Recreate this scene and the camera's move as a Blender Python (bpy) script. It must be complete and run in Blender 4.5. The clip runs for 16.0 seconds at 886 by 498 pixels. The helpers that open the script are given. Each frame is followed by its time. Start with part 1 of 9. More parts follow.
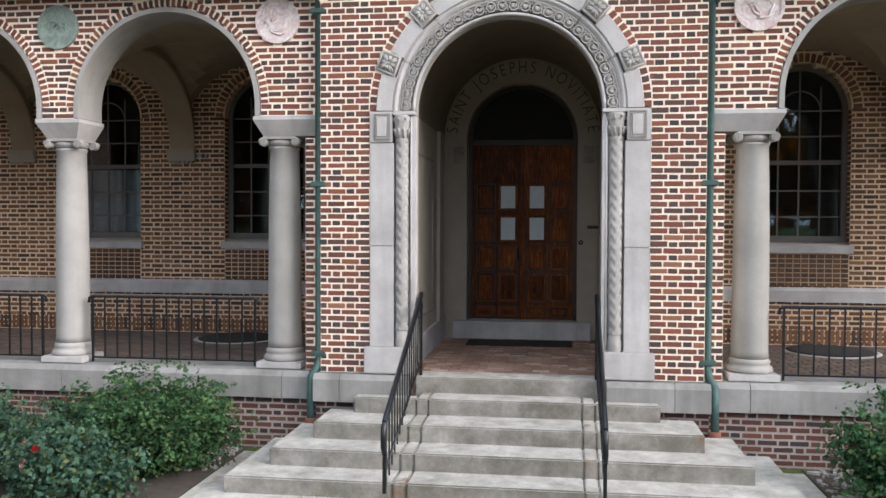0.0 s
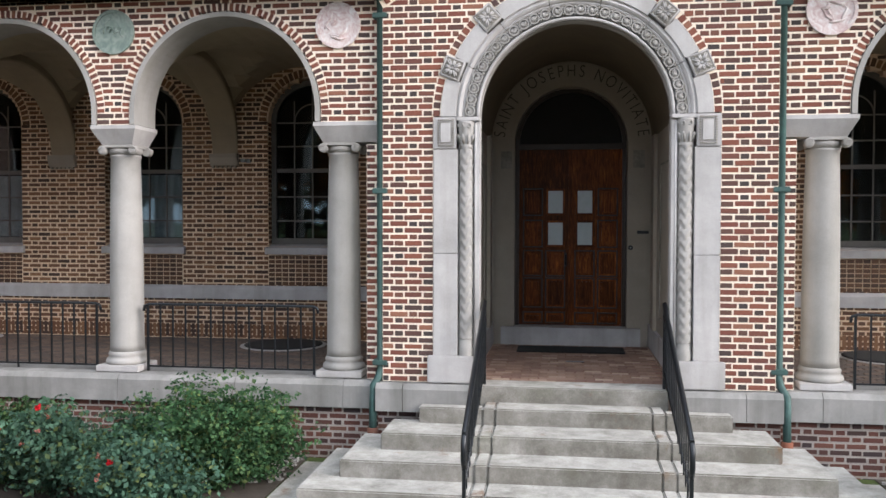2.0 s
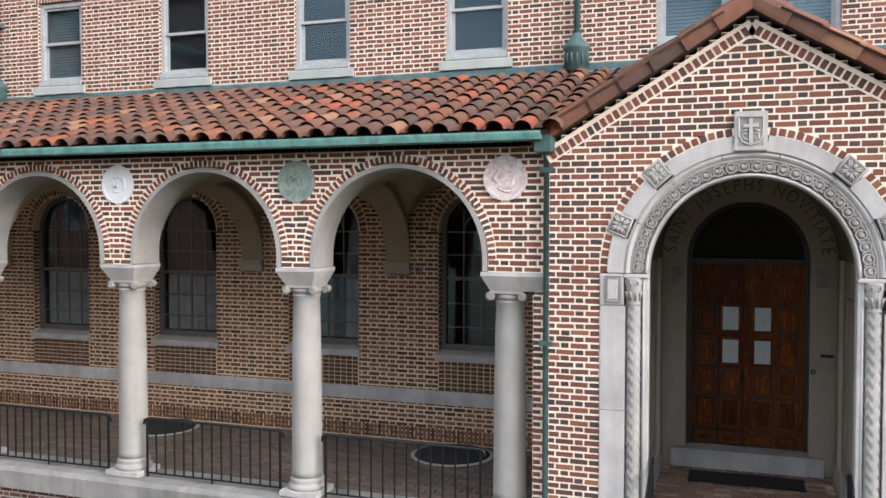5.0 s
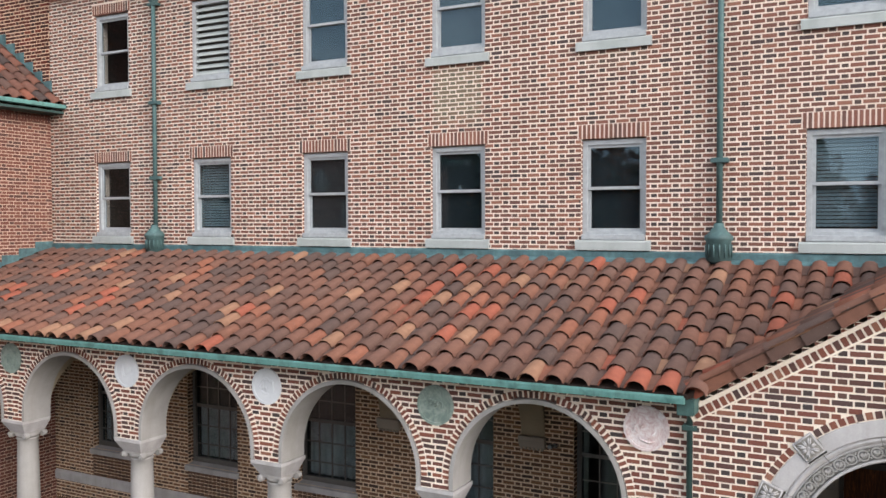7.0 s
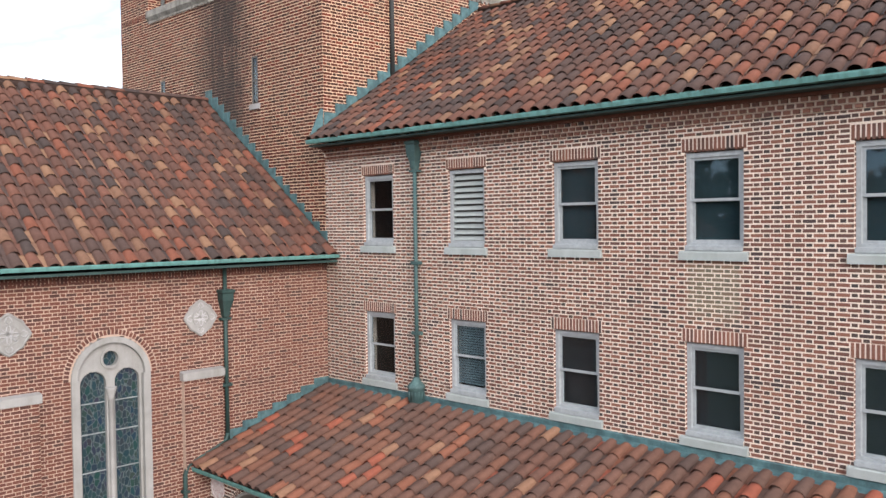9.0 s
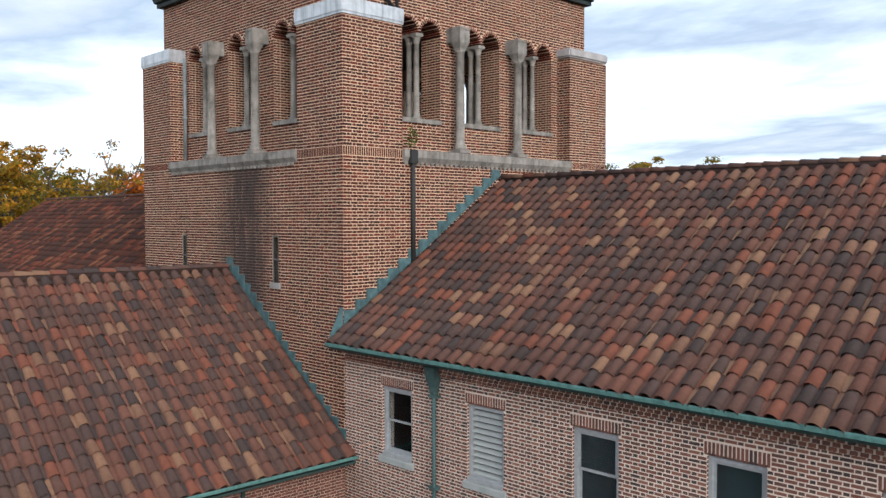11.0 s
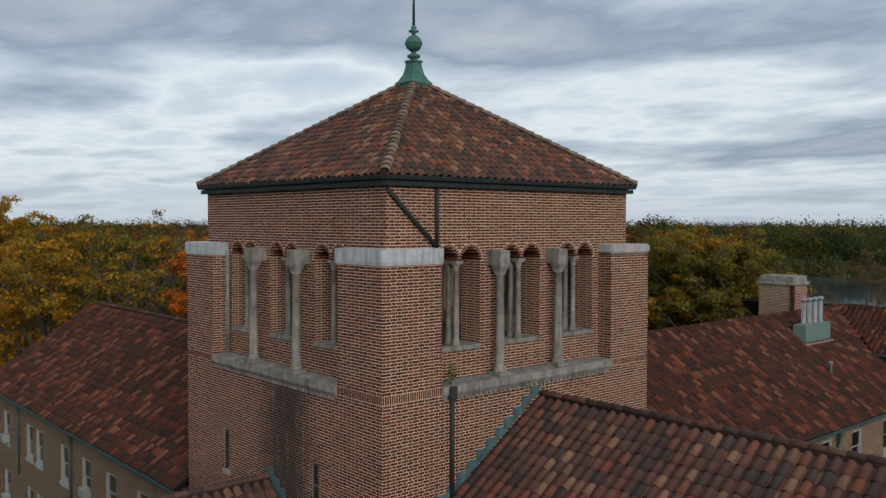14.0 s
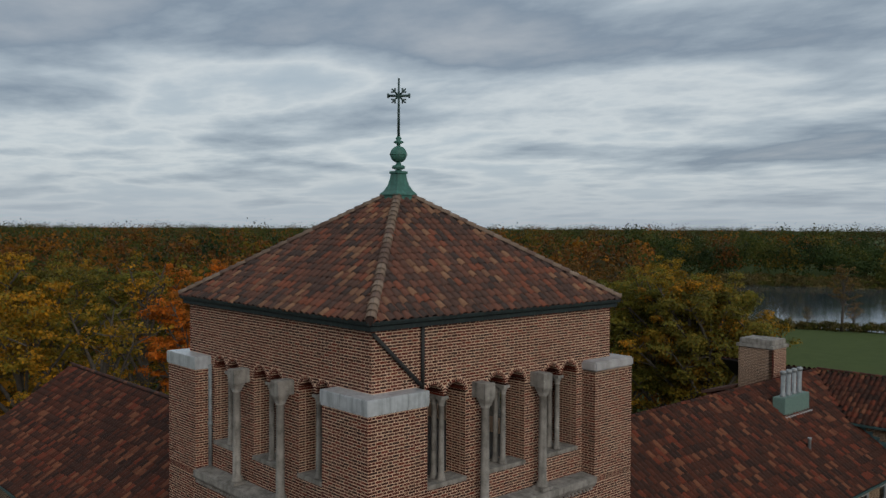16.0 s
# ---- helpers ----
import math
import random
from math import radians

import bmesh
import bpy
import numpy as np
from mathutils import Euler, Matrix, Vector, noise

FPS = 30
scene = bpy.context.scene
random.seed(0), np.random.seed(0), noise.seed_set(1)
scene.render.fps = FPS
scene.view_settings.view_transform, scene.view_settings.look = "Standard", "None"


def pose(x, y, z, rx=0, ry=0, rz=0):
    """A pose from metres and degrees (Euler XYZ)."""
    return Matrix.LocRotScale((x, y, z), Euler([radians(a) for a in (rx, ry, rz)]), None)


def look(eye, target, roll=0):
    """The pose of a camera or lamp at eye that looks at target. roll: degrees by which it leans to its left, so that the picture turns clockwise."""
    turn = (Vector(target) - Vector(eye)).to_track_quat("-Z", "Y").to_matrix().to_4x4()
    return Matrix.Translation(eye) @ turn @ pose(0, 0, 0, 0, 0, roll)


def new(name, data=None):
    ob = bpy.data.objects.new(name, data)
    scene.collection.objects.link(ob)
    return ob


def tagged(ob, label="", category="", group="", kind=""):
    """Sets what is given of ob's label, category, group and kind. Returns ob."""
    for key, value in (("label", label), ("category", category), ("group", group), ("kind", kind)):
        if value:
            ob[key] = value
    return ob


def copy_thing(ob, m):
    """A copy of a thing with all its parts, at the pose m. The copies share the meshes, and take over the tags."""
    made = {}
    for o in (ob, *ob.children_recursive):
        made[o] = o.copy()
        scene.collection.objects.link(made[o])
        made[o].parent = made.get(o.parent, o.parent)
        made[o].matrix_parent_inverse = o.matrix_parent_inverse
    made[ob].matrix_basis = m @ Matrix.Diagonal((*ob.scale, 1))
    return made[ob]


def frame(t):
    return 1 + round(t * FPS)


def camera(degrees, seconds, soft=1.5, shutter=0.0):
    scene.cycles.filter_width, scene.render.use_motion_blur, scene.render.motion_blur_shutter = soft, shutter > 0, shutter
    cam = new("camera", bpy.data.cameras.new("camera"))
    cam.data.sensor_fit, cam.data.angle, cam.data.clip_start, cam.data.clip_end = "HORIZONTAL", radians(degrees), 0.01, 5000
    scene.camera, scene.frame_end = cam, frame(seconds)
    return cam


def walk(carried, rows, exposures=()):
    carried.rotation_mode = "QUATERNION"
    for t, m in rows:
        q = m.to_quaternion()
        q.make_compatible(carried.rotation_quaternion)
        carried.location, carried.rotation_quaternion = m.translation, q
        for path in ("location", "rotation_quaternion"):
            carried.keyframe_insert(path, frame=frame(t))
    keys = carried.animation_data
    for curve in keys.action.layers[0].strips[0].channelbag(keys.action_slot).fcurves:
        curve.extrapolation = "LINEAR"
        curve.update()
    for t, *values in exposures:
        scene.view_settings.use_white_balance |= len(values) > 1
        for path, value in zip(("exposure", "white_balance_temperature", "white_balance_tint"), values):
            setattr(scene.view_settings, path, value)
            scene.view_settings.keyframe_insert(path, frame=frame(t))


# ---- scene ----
cam = camera(54.7, 16.0)
PATH = [
    (0, (0.037, 0.046, 2.672), (-0.236, 2.026, 2.612), 0.2),
    (0.5, (-0.075, 0.034, 2.716), (-0.347, 2.014, 2.653), 0.2),
    (1, (-0.287, 0.039, 2.729), (-0.558, 2.02, 2.667), 0.2),
    (1.5, (-0.593, 0.034, 2.727), (-0.86, 2.016, 2.667), 0.1),
    (2, (-0.671, 0.08, 2.753), (-0.944, 2.06, 2.692), 0.1),
    (2.5, (-0.707, 0.105, 2.804), (-1.221, 2.037, 2.742), 0.0),
    (3, (-0.666, 0.115, 2.85), (-1.321, 2.003, 2.789), -0.1),
    (3.2, (-0.703, 0.094, 2.864), (-1.361, 1.982, 2.804), -0.1),
    (5.3, (-0.603, 0.041, 4.876), (-1.262, 1.928, 4.815), 0.1),
    (5.5, (-0.619, 0.034, 5.194), (-1.277, 1.921, 5.132), 0.1),
    (6, (-0.721, 0.0, 5.943), (-1.376, 1.889, 5.882), 0.0),
    (6.5, (-0.752, -0.009, 6.585), (-1.521, 1.837, 6.525), -0.0),
    (7, (-0.744, -0.002, 7.198), (-1.673, 1.768, 7.136), -0.1),
    (7.5, (-0.715, -0.005, 7.879), (-1.714, 1.727, 7.817), -0.2),
    (8, (-0.695, 0.013, 8.68), (-1.827, 1.661, 8.618), -0.3),
    (8.5, (-0.653, 0.017, 9.564), (-1.945, 1.542, 9.501), -0.5),
    (9, (-0.64, -0.006, 10.446), (-2.044, 1.417, 10.385), -0.7),
    (9.2, (-0.672, -0.066, 10.82), (-2.092, 1.342, 10.759), -0.7),
    (11.3, (-0.786, 0.232, 15.758), (-2.233, 1.611, 15.684), 0.2),
    (11.5, (-0.739, 0.078, 16.0), (-2.212, 1.429, 15.937), 0.0),
    (12, (-0.878, 0.217, 17.13), (-2.41, 1.5, 17.062), 0.1),
    (12.5, (-0.906, 0.238, 18.124), (-2.459, 1.496, 18.06), 0.1),
    (13, (-0.893, 0.252, 19.174), (-2.435, 1.524, 19.111), 0.0),
    (13.5, (-0.91, 0.319, 20.244), (-2.432, 1.614, 20.178), 0.0),
    (14, (-0.927, 0.379, 21.221), (-2.429, 1.698, 21.158), 0.1),
    (14.5, (-0.927, 0.372, 22.16), (-2.412, 1.71, 22.099), 0.2),
    (15, (-0.993, 0.34, 23.104), (-2.477, 1.681, 23.046), 0.2),
    (15.5, (-1.098, 0.347, 23.941), (-2.573, 1.697, 23.885), 0.2),
    (16, (-1.16, 0.351, 24.723), (-2.63, 1.706, 24.665), 0.3),
]
EXPOSURES = [(0.0, 1.10, 6400, 13), (3.0, 1.20, 6400, 13), (5.5, 1.14, 6450, 12), (6.7, 0.96, 6450, 13), (9.2, 0.76, 6400, 13), (11.3, 0.02, 6250, 12), (12.5, -0.36, 6250, 12), (14.0, -0.82, 6400, 10), (16.0, -1.18, 6450, 9)]
walk(cam, [(t, look(eye, target, roll)) for t, eye, target, roll in PATH], EXPOSURES)

# ---------- light ----------
SUN_AZ, SUN_EL = radians(112), radians(21)   # compass turn from north, height
world = bpy.data.worlds.new("overcast")
scene.world = world
world.use_nodes = True
nt = world.node_tree
nt.nodes.clear()


def wnode(kind, **values):
    n = nt.nodes.new(kind)
    for key, value in values.items():
        n.inputs[int(key[1:])].default_value = value
    return n


def wmath(op, a, b=None):
    n = nt.nodes.new("ShaderNodeMath")
    n.operation = op
    for i, x in enumerate((a, b)):
        if x is None:
            continue
        if isinstance(x, (int, float)):
            n.inputs[i].default_value = x
        else:
            nt.links.new(x, n.inputs[i])
    return n.outputs[0]


sky = nt.nodes.new("ShaderNodeTexSky")
sky.sky_type, sky.sun_disc, sky.sun_elevation, sky.sun_rotation = "NISHITA", False, SUN_EL, SUN_AZ
sky.air_density, sky.dust_density, sky.ozone_density = 1.0, 2.0, 1.5
coord = nt.nodes.new("ShaderNodeTexCoord")
sep = nt.nodes.new("ShaderNodeSeparateXYZ")
nt.links.new(coord.outputs["Generated"], sep.inputs[0])
up_z = wmath("MAXIMUM", sep.outputs[2], 0.0)
lift = wmath("ADD", up_z, 0.085)
flat = nt.nodes.new("ShaderNodeCombineXYZ")
nt.links.new(wmath("DIVIDE", sep.outputs[0], lift), flat.inputs[0])
nt.links.new(wmath("DIVIDE", sep.outputs[1], lift), flat.inputs[1])


def cloud_noise(scale, detail, shift):
    """Noise on a flat cloud deck, drawn together towards the horizon."""
    mp = nt.nodes.new("ShaderNodeMapping")
    mp.inputs["Location"].default_value = shift
    mp.inputs["Rotation"].default_value = (0, 0, radians(47))
    mp.inputs["Scale"].default_value = (0.75, 1.0, 1.0)
    nt.links.new(flat.outputs[0], mp.inputs[0])
    n = nt.nodes.new("ShaderNodeTexNoise")
    for key, value in (("Scale", scale), ("Detail", detail), ("Roughness", 0.56), ("Distortion", 0.12)):
        n.inputs[key].default_value = value
    nt.links.new(mp.outputs[0], n.inputs["Vector"])
    return n.outputs[0]


puffs, banks = cloud_noise(0.85, 9.0, (0.3, 1.7, 0.0)), cloud_noise(0.27, 4.0, (4.1, 0.6, 2.0))
cover = nt.nodes.new("ShaderNodeValToRGB")
for e, (p, c) in zip([cover.color_ramp.elements[0], cover.color_ramp.elements[1]] + [cover.color_ramp.elements.new(0.5) for _ in range(4)],
                     ((0.30, (0.60, 0.72, 0.83, 1)), (0.86, (0.20, 0.26, 0.345, 1)), (0.42, (0.74, 0.84, 0.92, 1)), (0.48, (0.94, 1.01, 1.05, 1)), (0.55, (0.66, 0.755, 0.84, 1)), (0.66, (0.36, 0.445, 0.55, 1)))):
    e.position, e.color = p, c
# cloud cover by height: broken low in the sky, a grey bank above
bank = nt.nodes.new("ShaderNodeValToRGB")
while len(bank.color_ramp.elements) < 7:
    bank.color_ramp.elements.new(0.5)
for e, (p, c) in zip(bank.color_ramp.elements, ((0.0, 0.50), (0.06, 0.53), (0.12, 0.53), (0.165, 0.46), (0.20, 0.64), (0.28, 0.66), (0.38, 0.50))):
    e.position, e.color = p, (c, c, c, 1)
nt.links.new(wmath("ADD", up_z, wmath("MULTIPLY", wmath("SUBTRACT", banks, 0.5), 0.10)), bank.inputs[0])
thick = wmath("ADD", wmath("MULTIPLY", wmath("SUBTRACT", puffs, 0.5), 0.85), wmath("MULTIPLY", wmath("SUBTRACT", banks, 0.5), 0.45))
nt.links.new(wmath("ADD", thick, bank.outputs[0]), cover.inputs[0])
haze = nt.nodes.new("ShaderNodeMix")
haze.data_type = "RGBA"
low_sky = wmath("MULTIPLY", wmath("SUBTRACT", 1.0, wmath("MINIMUM", wmath("DIVIDE", up_z, 0.07), 1.0)), 0.8)
nt.links.new(low_sky, haze.inputs[0])
nt.links.new(cover.outputs[0], haze.inputs[6])
haze.inputs[7].default_value = (0.66, 0.74, 0.82, 1)
glow = nt.nodes.new("ShaderNodeBackground")
glow.inputs[1].default_value = 1.58
nt.links.new(haze.outputs[2], glow.inputs[0])
clear = nt.nodes.new("ShaderNodeBackground")
clear.inputs[1].default_value = 0.10
nt.links.new(sky.outputs[0], clear.inputs[0])
blend = nt.nodes.new("ShaderNodeMixShader")
blend.inputs[0].default_value = 0.85
nt.links.new(clear.outputs[0], blend.inputs[1])
nt.links.new(glow.outputs[0], blend.inputs[2])
out = nt.nodes.new("ShaderNodeOutputWorld")
nt.links.new(blend.outputs[0], out.inputs[0])

lamp = bpy.data.lights.new("sun", "SUN")
lamp.energy, lamp.angle, lamp.color = 2.8, radians(38), (1.0, 0.95, 0.88)
sun = new("sun", lamp)
sun.rotation_euler = Vector((-math.sin(SUN_AZ) * math.cos(SUN_EL), -math.cos(SUN_AZ) * math.cos(SUN_EL), -math.sin(SUN_EL))).to_track_quat("-Z", "Y").to_euler()

# ---------- materials ----------


class Mat:
    """A node material, put together step by step."""

    def __init__(self, name, rough=0.8, metal=0.0):
        self.m = bpy.data.materials.new(name)
        self.m.use_nodes = True
        self.t = self.m.node_tree
        self.b = self.t.nodes["Principled BSDF"]
        self.b.inputs["Roughness"].default_value, self.b.inputs["Metallic"].default_value = rough, metal
        self.co = self.t.nodes.new("ShaderNodeTexCoord")
        self.geo = self.t.nodes.new("ShaderNodeNewGeometry")

    def link(self, a, b):
        self.t.links.new(a, b)

    def noise(self, scale, detail=4.0, rough=0.55, stretch=(1, 1, 1), distortion=0.0):
        mp = self.t.nodes.new("ShaderNodeMapping")
        mp.inputs["Scale"].default_value = stretch
        self.link(self.geo.outputs["Position"], mp.inputs[0])
        n = self.t.nodes.new("ShaderNodeTexNoise")
        for key, value in (("Scale", scale), ("Detail", detail), ("Roughness", rough), ("Distortion", distortion)):
            n.inputs[key].default_value = value
        self.link(mp.outputs[0], n.inputs["Vector"])
        return n.outputs[0]

    def math(self, op, a, b=0.0, clamp=False):
        n = self.t.nodes.new("ShaderNodeMath")
        n.operation, n.use_clamp = op, clamp
        for i, x in enumerate((a, b)):
            if isinstance(x, (int, float)):
                n.inputs[i].default_value = x
            else:
                self.link(x, n.inputs[i])
        return n.outputs[0]

    def each(self):
        """A random number for every piece, object or island."""
        info = self.t.nodes.new("ShaderNodeObjectInfo")
        return self.math("FRACT", self.math("ADD", info.outputs["Random"], self.geo.outputs["Random Per Island"]))

    def ramp(self, value, stops, constant=False):
        n = self.t.nodes.new("ShaderNodeValToRGB")
        el = n.color_ramp.elements
        while len(el) < len(stops):
            el.new(0.5)
        for e, (p, c) in zip(el, stops):
            e.position, e.color = p, (*c, 1)
        if constant:
            n.color_ramp.interpolation = "CONSTANT"
        self.link(value, n.inputs[0])
        return n.outputs[0]

    def mix(self, fac, a, b, how="MIX"):
        n = self.t.nodes.new("ShaderNodeMix")
        n.data_type, n.blend_type = "RGBA", how
        for i, x in ((0, fac), (6, a), (7, b)):
            if isinstance(x, (int, float)):
                n.inputs[i].default_value = x
            elif isinstance(x, tuple):
                n.inputs[i].default_value = (*x, 1)
            else:
                self.link(x, n.inputs[i])
        return n.outputs[2]

    def color(self, x):
        if isinstance(x, tuple):
            self.b.inputs["Base Color"].default_value = (*x, 1)
        else:
            self.link(x, self.b.inputs["Base Color"])
        return self

    def rough(self, x):
        self.link(x, self.b.inputs["Roughness"])
        return self

    def bump(self, height, strength=0.4, distance=0.01):
        n = self.t.nodes.new("ShaderNodeBump")
        n.inputs["Strength"].default_value, n.inputs["Distance"].default_value = strength, distance
        self.link(height, n.inputs["Height"])
        self.link(n.outputs[0], self.b.inputs["Normal"])
        return self


def streaks(m, scale=1.2):
    """Runs of dirt down a surface, with soft edges."""
    return m.math("MULTIPLY", m.ramp(m.noise(scale, 5, 0.6, (3.0, 3.0, 0.22)), ((0.45, (0, 0, 0)), (0.75, (1, 1, 1)))), 1.0)


def lime_run(m, c):
    """A pale green run of copper salts on the wall below an upper window, weaker below the next one."""
    sp = m.t.nodes.new("ShaderNodeSeparateXYZ")
    m.link(m.geo.outputs["Position"], sp.inputs[0])
    low = m.math("MULTIPLY", m.math("SUBTRACT", 9.80, sp.outputs[2]), 8.0, True)
    ragged = m.math("MULTIPLY", m.noise(2.2, 5, 0.65, (1.6, 1.6, 0.5)), 1.7, True)
    total = None
    for x, half, foot, amount in ((-7.11, 0.52, 8.72, 0.7), (-4.485, 0.56, 9.45, 0.4), (-9.78, 0.50, 9.5, 0.35)):
        side = m.math("MULTIPLY", m.math("SUBTRACT", half, m.math("ABSOLUTE", m.math("SUBTRACT", sp.outputs[0], x))), 7.0, True)
        end = m.math("MULTIPLY", m.math("SUBTRACT", sp.outputs[2], foot), 3.0, True)
        k = m.math("MULTIPLY", m.math("MULTIPLY", side, end), amount)
        total = k if total is None else m.math("MAXIMUM", total, k)
    return m.mix(m.math("MULTIPLY", m.math("MULTIPLY", total, low), ragged), c, (0.165, 0.145, 0.100))


def brick_mat(name, stops, soot=0.25, stain=False, lime=False):
    m = Mat(name, 0.9)
    m.b.inputs["Specular IOR Level"].default_value = 0.25
    base = m.ramp(m.each(), stops, True)
    grain = m.noise(55, 5, 0.65)
    c = m.mix(0.5, base, m.ramp(grain, ((0.25, (0.45, 0.42, 0.40)), (0.75, (1.0, 1.0, 1.0)))), "MULTIPLY")
    patch = m.ramp(m.noise(0.8, 4, 0.6), ((0.4, (1, 1, 1)), (0.75, (0.72, 0.70, 0.70))))
    c = m.mix(soot * 2, c, patch, "MULTIPLY")
    if stain:
        c = soot_run(m, c)
    if lime:
        c = lime_run(m, c)
    m.color(c).bump(m.noise(120, 4, 0.7), 0.5, 0.004)
    return m.m


def soot_run(m, c):
    """A black run of soot down the tower below the belfry ledge, ragged at its edges."""
    sp = m.t.nodes.new("ShaderNodeSeparateXYZ")
    m.link(m.geo.outputs["Position"], sp.inputs[0])
    off = m.math("ABSOLUTE", m.math("SUBTRACT", m.math("ADD", sp.outputs[0], m.math("MULTIPLY", m.noise(1.4, 4, 0.6, (1, 1, 0.4)), 1.1)), -20.95))
    side = m.math("SUBTRACT", 1.25, m.math("MULTIPLY", off, 0.72), True)
    low = m.math("MULTIPLY", m.math("SUBTRACT", 16.95, sp.outputs[2]), 4.0, True)
    end = m.math("MULTIPLY", m.math("SUBTRACT", sp.outputs[2], 10.5), 0.4, True)
    front = m.math("LESS_THAN", sp.outputs[1], 12.75)
    k = m.math("MULTIPLY", m.math("MULTIPLY", side, low), m.math("MULTIPLY", end, front))
    k = m.math("MULTIPLY", k, m.math("MULTIPLY", m.noise(3.0, 5, 0.7, (2, 2, 0.3)), 2.0), True)
    return m.mix(m.math("MULTIPLY", k, 0.82), c, (0.026, 0.022, 0.021))


def mortar_mat(name, light, dark, stain=False):
    m = Mat(name, 0.95)
    m.b.inputs["Specular IOR Level"].default_value = 0.25
    c = m.ramp(m.noise(1.6, 6, 0.65), ((0.3, light), (0.72, dark)))
    c = m.mix(0.35, c, m.ramp(m.noise(90, 3), ((0.3, (0.6, 0.6, 0.6)), (0.7, (1, 1, 1)))), "MULTIPLY")
    if stain:
        c = soot_run(m, c)
    m.color(c).bump(m.noise(140, 4, 0.7), 0.6, 0.004)
    return m.m


def stone_mat(name, light, dark, stain=(0.16, 0.15, 0.12), amount=0.6, rough=0.85):
    m = Mat(name, rough)
    c = m.ramp(m.noise(2.2, 6, 0.62), ((0.3, light), (0.72, dark)))
    c = m.mix(m.math("MULTIPLY", streaks(m, 1.1), amount), c, stain)
    c = m.mix(0.3, c, m.ramp(m.noise(70, 4, 0.7), ((0.3, (0.62, 0.62, 0.62)), (0.7, (1, 1, 1)))), "MULTIPLY")
    m.color(c).bump(m.noise(60, 6, 0.7), 0.35, 0.006)
    return m.m


def step_mat(name="mossy_step_stone", rust=0.62):
    m = Mat(name, 0.85)
    c = m.ramp(m.noise(4.0, 8, 0.7), ((0.30, (0.50, 0.475, 0.445)), (0.50, (0.36, 0.34, 0.315)), (0.72, (0.185, 0.175, 0.155))))
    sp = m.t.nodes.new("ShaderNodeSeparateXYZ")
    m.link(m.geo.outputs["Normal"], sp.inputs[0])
    # upright faces take algae colour, darkened further to paint in the risers' shadow
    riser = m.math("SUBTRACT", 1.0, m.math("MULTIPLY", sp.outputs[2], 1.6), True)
    algae_shadow = m.ramp(m.noise(1.3, 7, 0.72), ((0.34, (0.25, 0.25, 0.25)), (0.62, (0.95, 0.95, 0.95))))
    c = m.mix(m.math("MULTIPLY", riser, algae_shadow), c, (0.110, 0.099, 0.080))
    c = m.mix(m.ramp(m.noise(1.7, 7, 0.7), ((0.56, (0, 0, 0)), (0.74, (0.45, 0.45, 0.45)))), c, (0.12, 0.125, 0.075))
    c = m.mix(m.ramp(m.noise(2.6, 6, 0.7, (1, 1, 0.5)), ((rust, (0, 0, 0)), (rust + 0.12, (0.75, 0.75, 0.75)))), c, (0.17, 0.088, 0.040))
    c = m.mix(0.5, c, m.ramp(m.noise(60, 5, 0.75), ((0.3, (0.5, 0.5, 0.5)), (0.7, (1, 1, 1)))), "MULTIPLY")
    m.color(c).bump(m.noise(45, 7, 0.75), 0.6, 0.008)
    return m.m


RED = ((0.0, (0.172, 0.062, 0.046)), (0.18, (0.206, 0.076, 0.053)), (0.36, (0.142, 0.060, 0.047)), (0.50, (0.102, 0.052, 0.044)),
       (0.62, (0.226, 0.083, 0.055)), (0.74, (0.160, 0.066, 0.050)), (0.86, (0.084, 0.052, 0.048)), (0.93, (0.250, 0.112, 0.074)))
RED_END = ((0.0, (0.092, 0.056, 0.048)), (0.25, (0.066, 0.048, 0.044)), (0.5, (0.110, 0.060, 0.048)), (0.72, (0.055, 0.044, 0.043)), (0.88, (0.150, 0.068, 0.050)))
WARM = ((0.0, (0.228, 0.101, 0.075)), (0.2, (0.199, 0.085, 0.063)), (0.38, (0.171, 0.081, 0.063)), (0.52, (0.142, 0.073, 0.060)),
        (0.64, (0.257, 0.117, 0.083)), (0.78, (0.182, 0.085, 0.063)), (0.90, (0.080, 0.053, 0.050)), (0.94, (0.274, 0.129, 0.091)))
WARM_END = ((0.0, (0.105, 0.066, 0.056)), (0.3, (0.085, 0.058, 0.050)), (0.55, (0.125, 0.074, 0.060)), (0.8, (0.065, 0.050, 0.048)))
TOWER = ((0.0, (0.098, 0.021, 0.012)), (0.2, (0.072, 0.017, 0.010)), (0.36, (0.054, 0.015, 0.010)), (0.5, (0.121, 0.024, 0.014)),
         (0.64, (0.040, 0.013, 0.010)), (0.76, (0.086, 0.019, 0.011)), (0.88, (0.150, 0.029, 0.015)))
TOWER_END = ((0.0, (0.075, 0.018, 0.011)), (0.3, (0.040, 0.013, 0.010)), (0.55, (0.098, 0.021, 0.012)), (0.82, (0.055, 0.015, 0.010)))
NAVE = ((0.0, (0.150, 0.057, 0.041)), (0.25, (0.128, 0.050, 0.038)), (0.5, (0.110, 0.045, 0.036)), (0.7, (0.163, 0.064, 0.045)), (0.88, (0.088, 0.042, 0.035)))
M_BRICK = brick_mat("red_brick", RED)
M_BRICK_WARM = brick_mat("warm_brick", WARM, lime=True)
M_BRICK_TOWER = brick_mat("tower_brick", TOWER, 0.35, True)
BUFF = ((0.0, (0.098, 0.056, 0.035)), (0.3, (0.074, 0.043, 0.029)), (0.55, (0.115, 0.066, 0.040)), (0.8, (0.045, 0.031, 0.025)))
M_BRICK_BUFF = brick_mat("buff_brick", BUFF, 0.3)
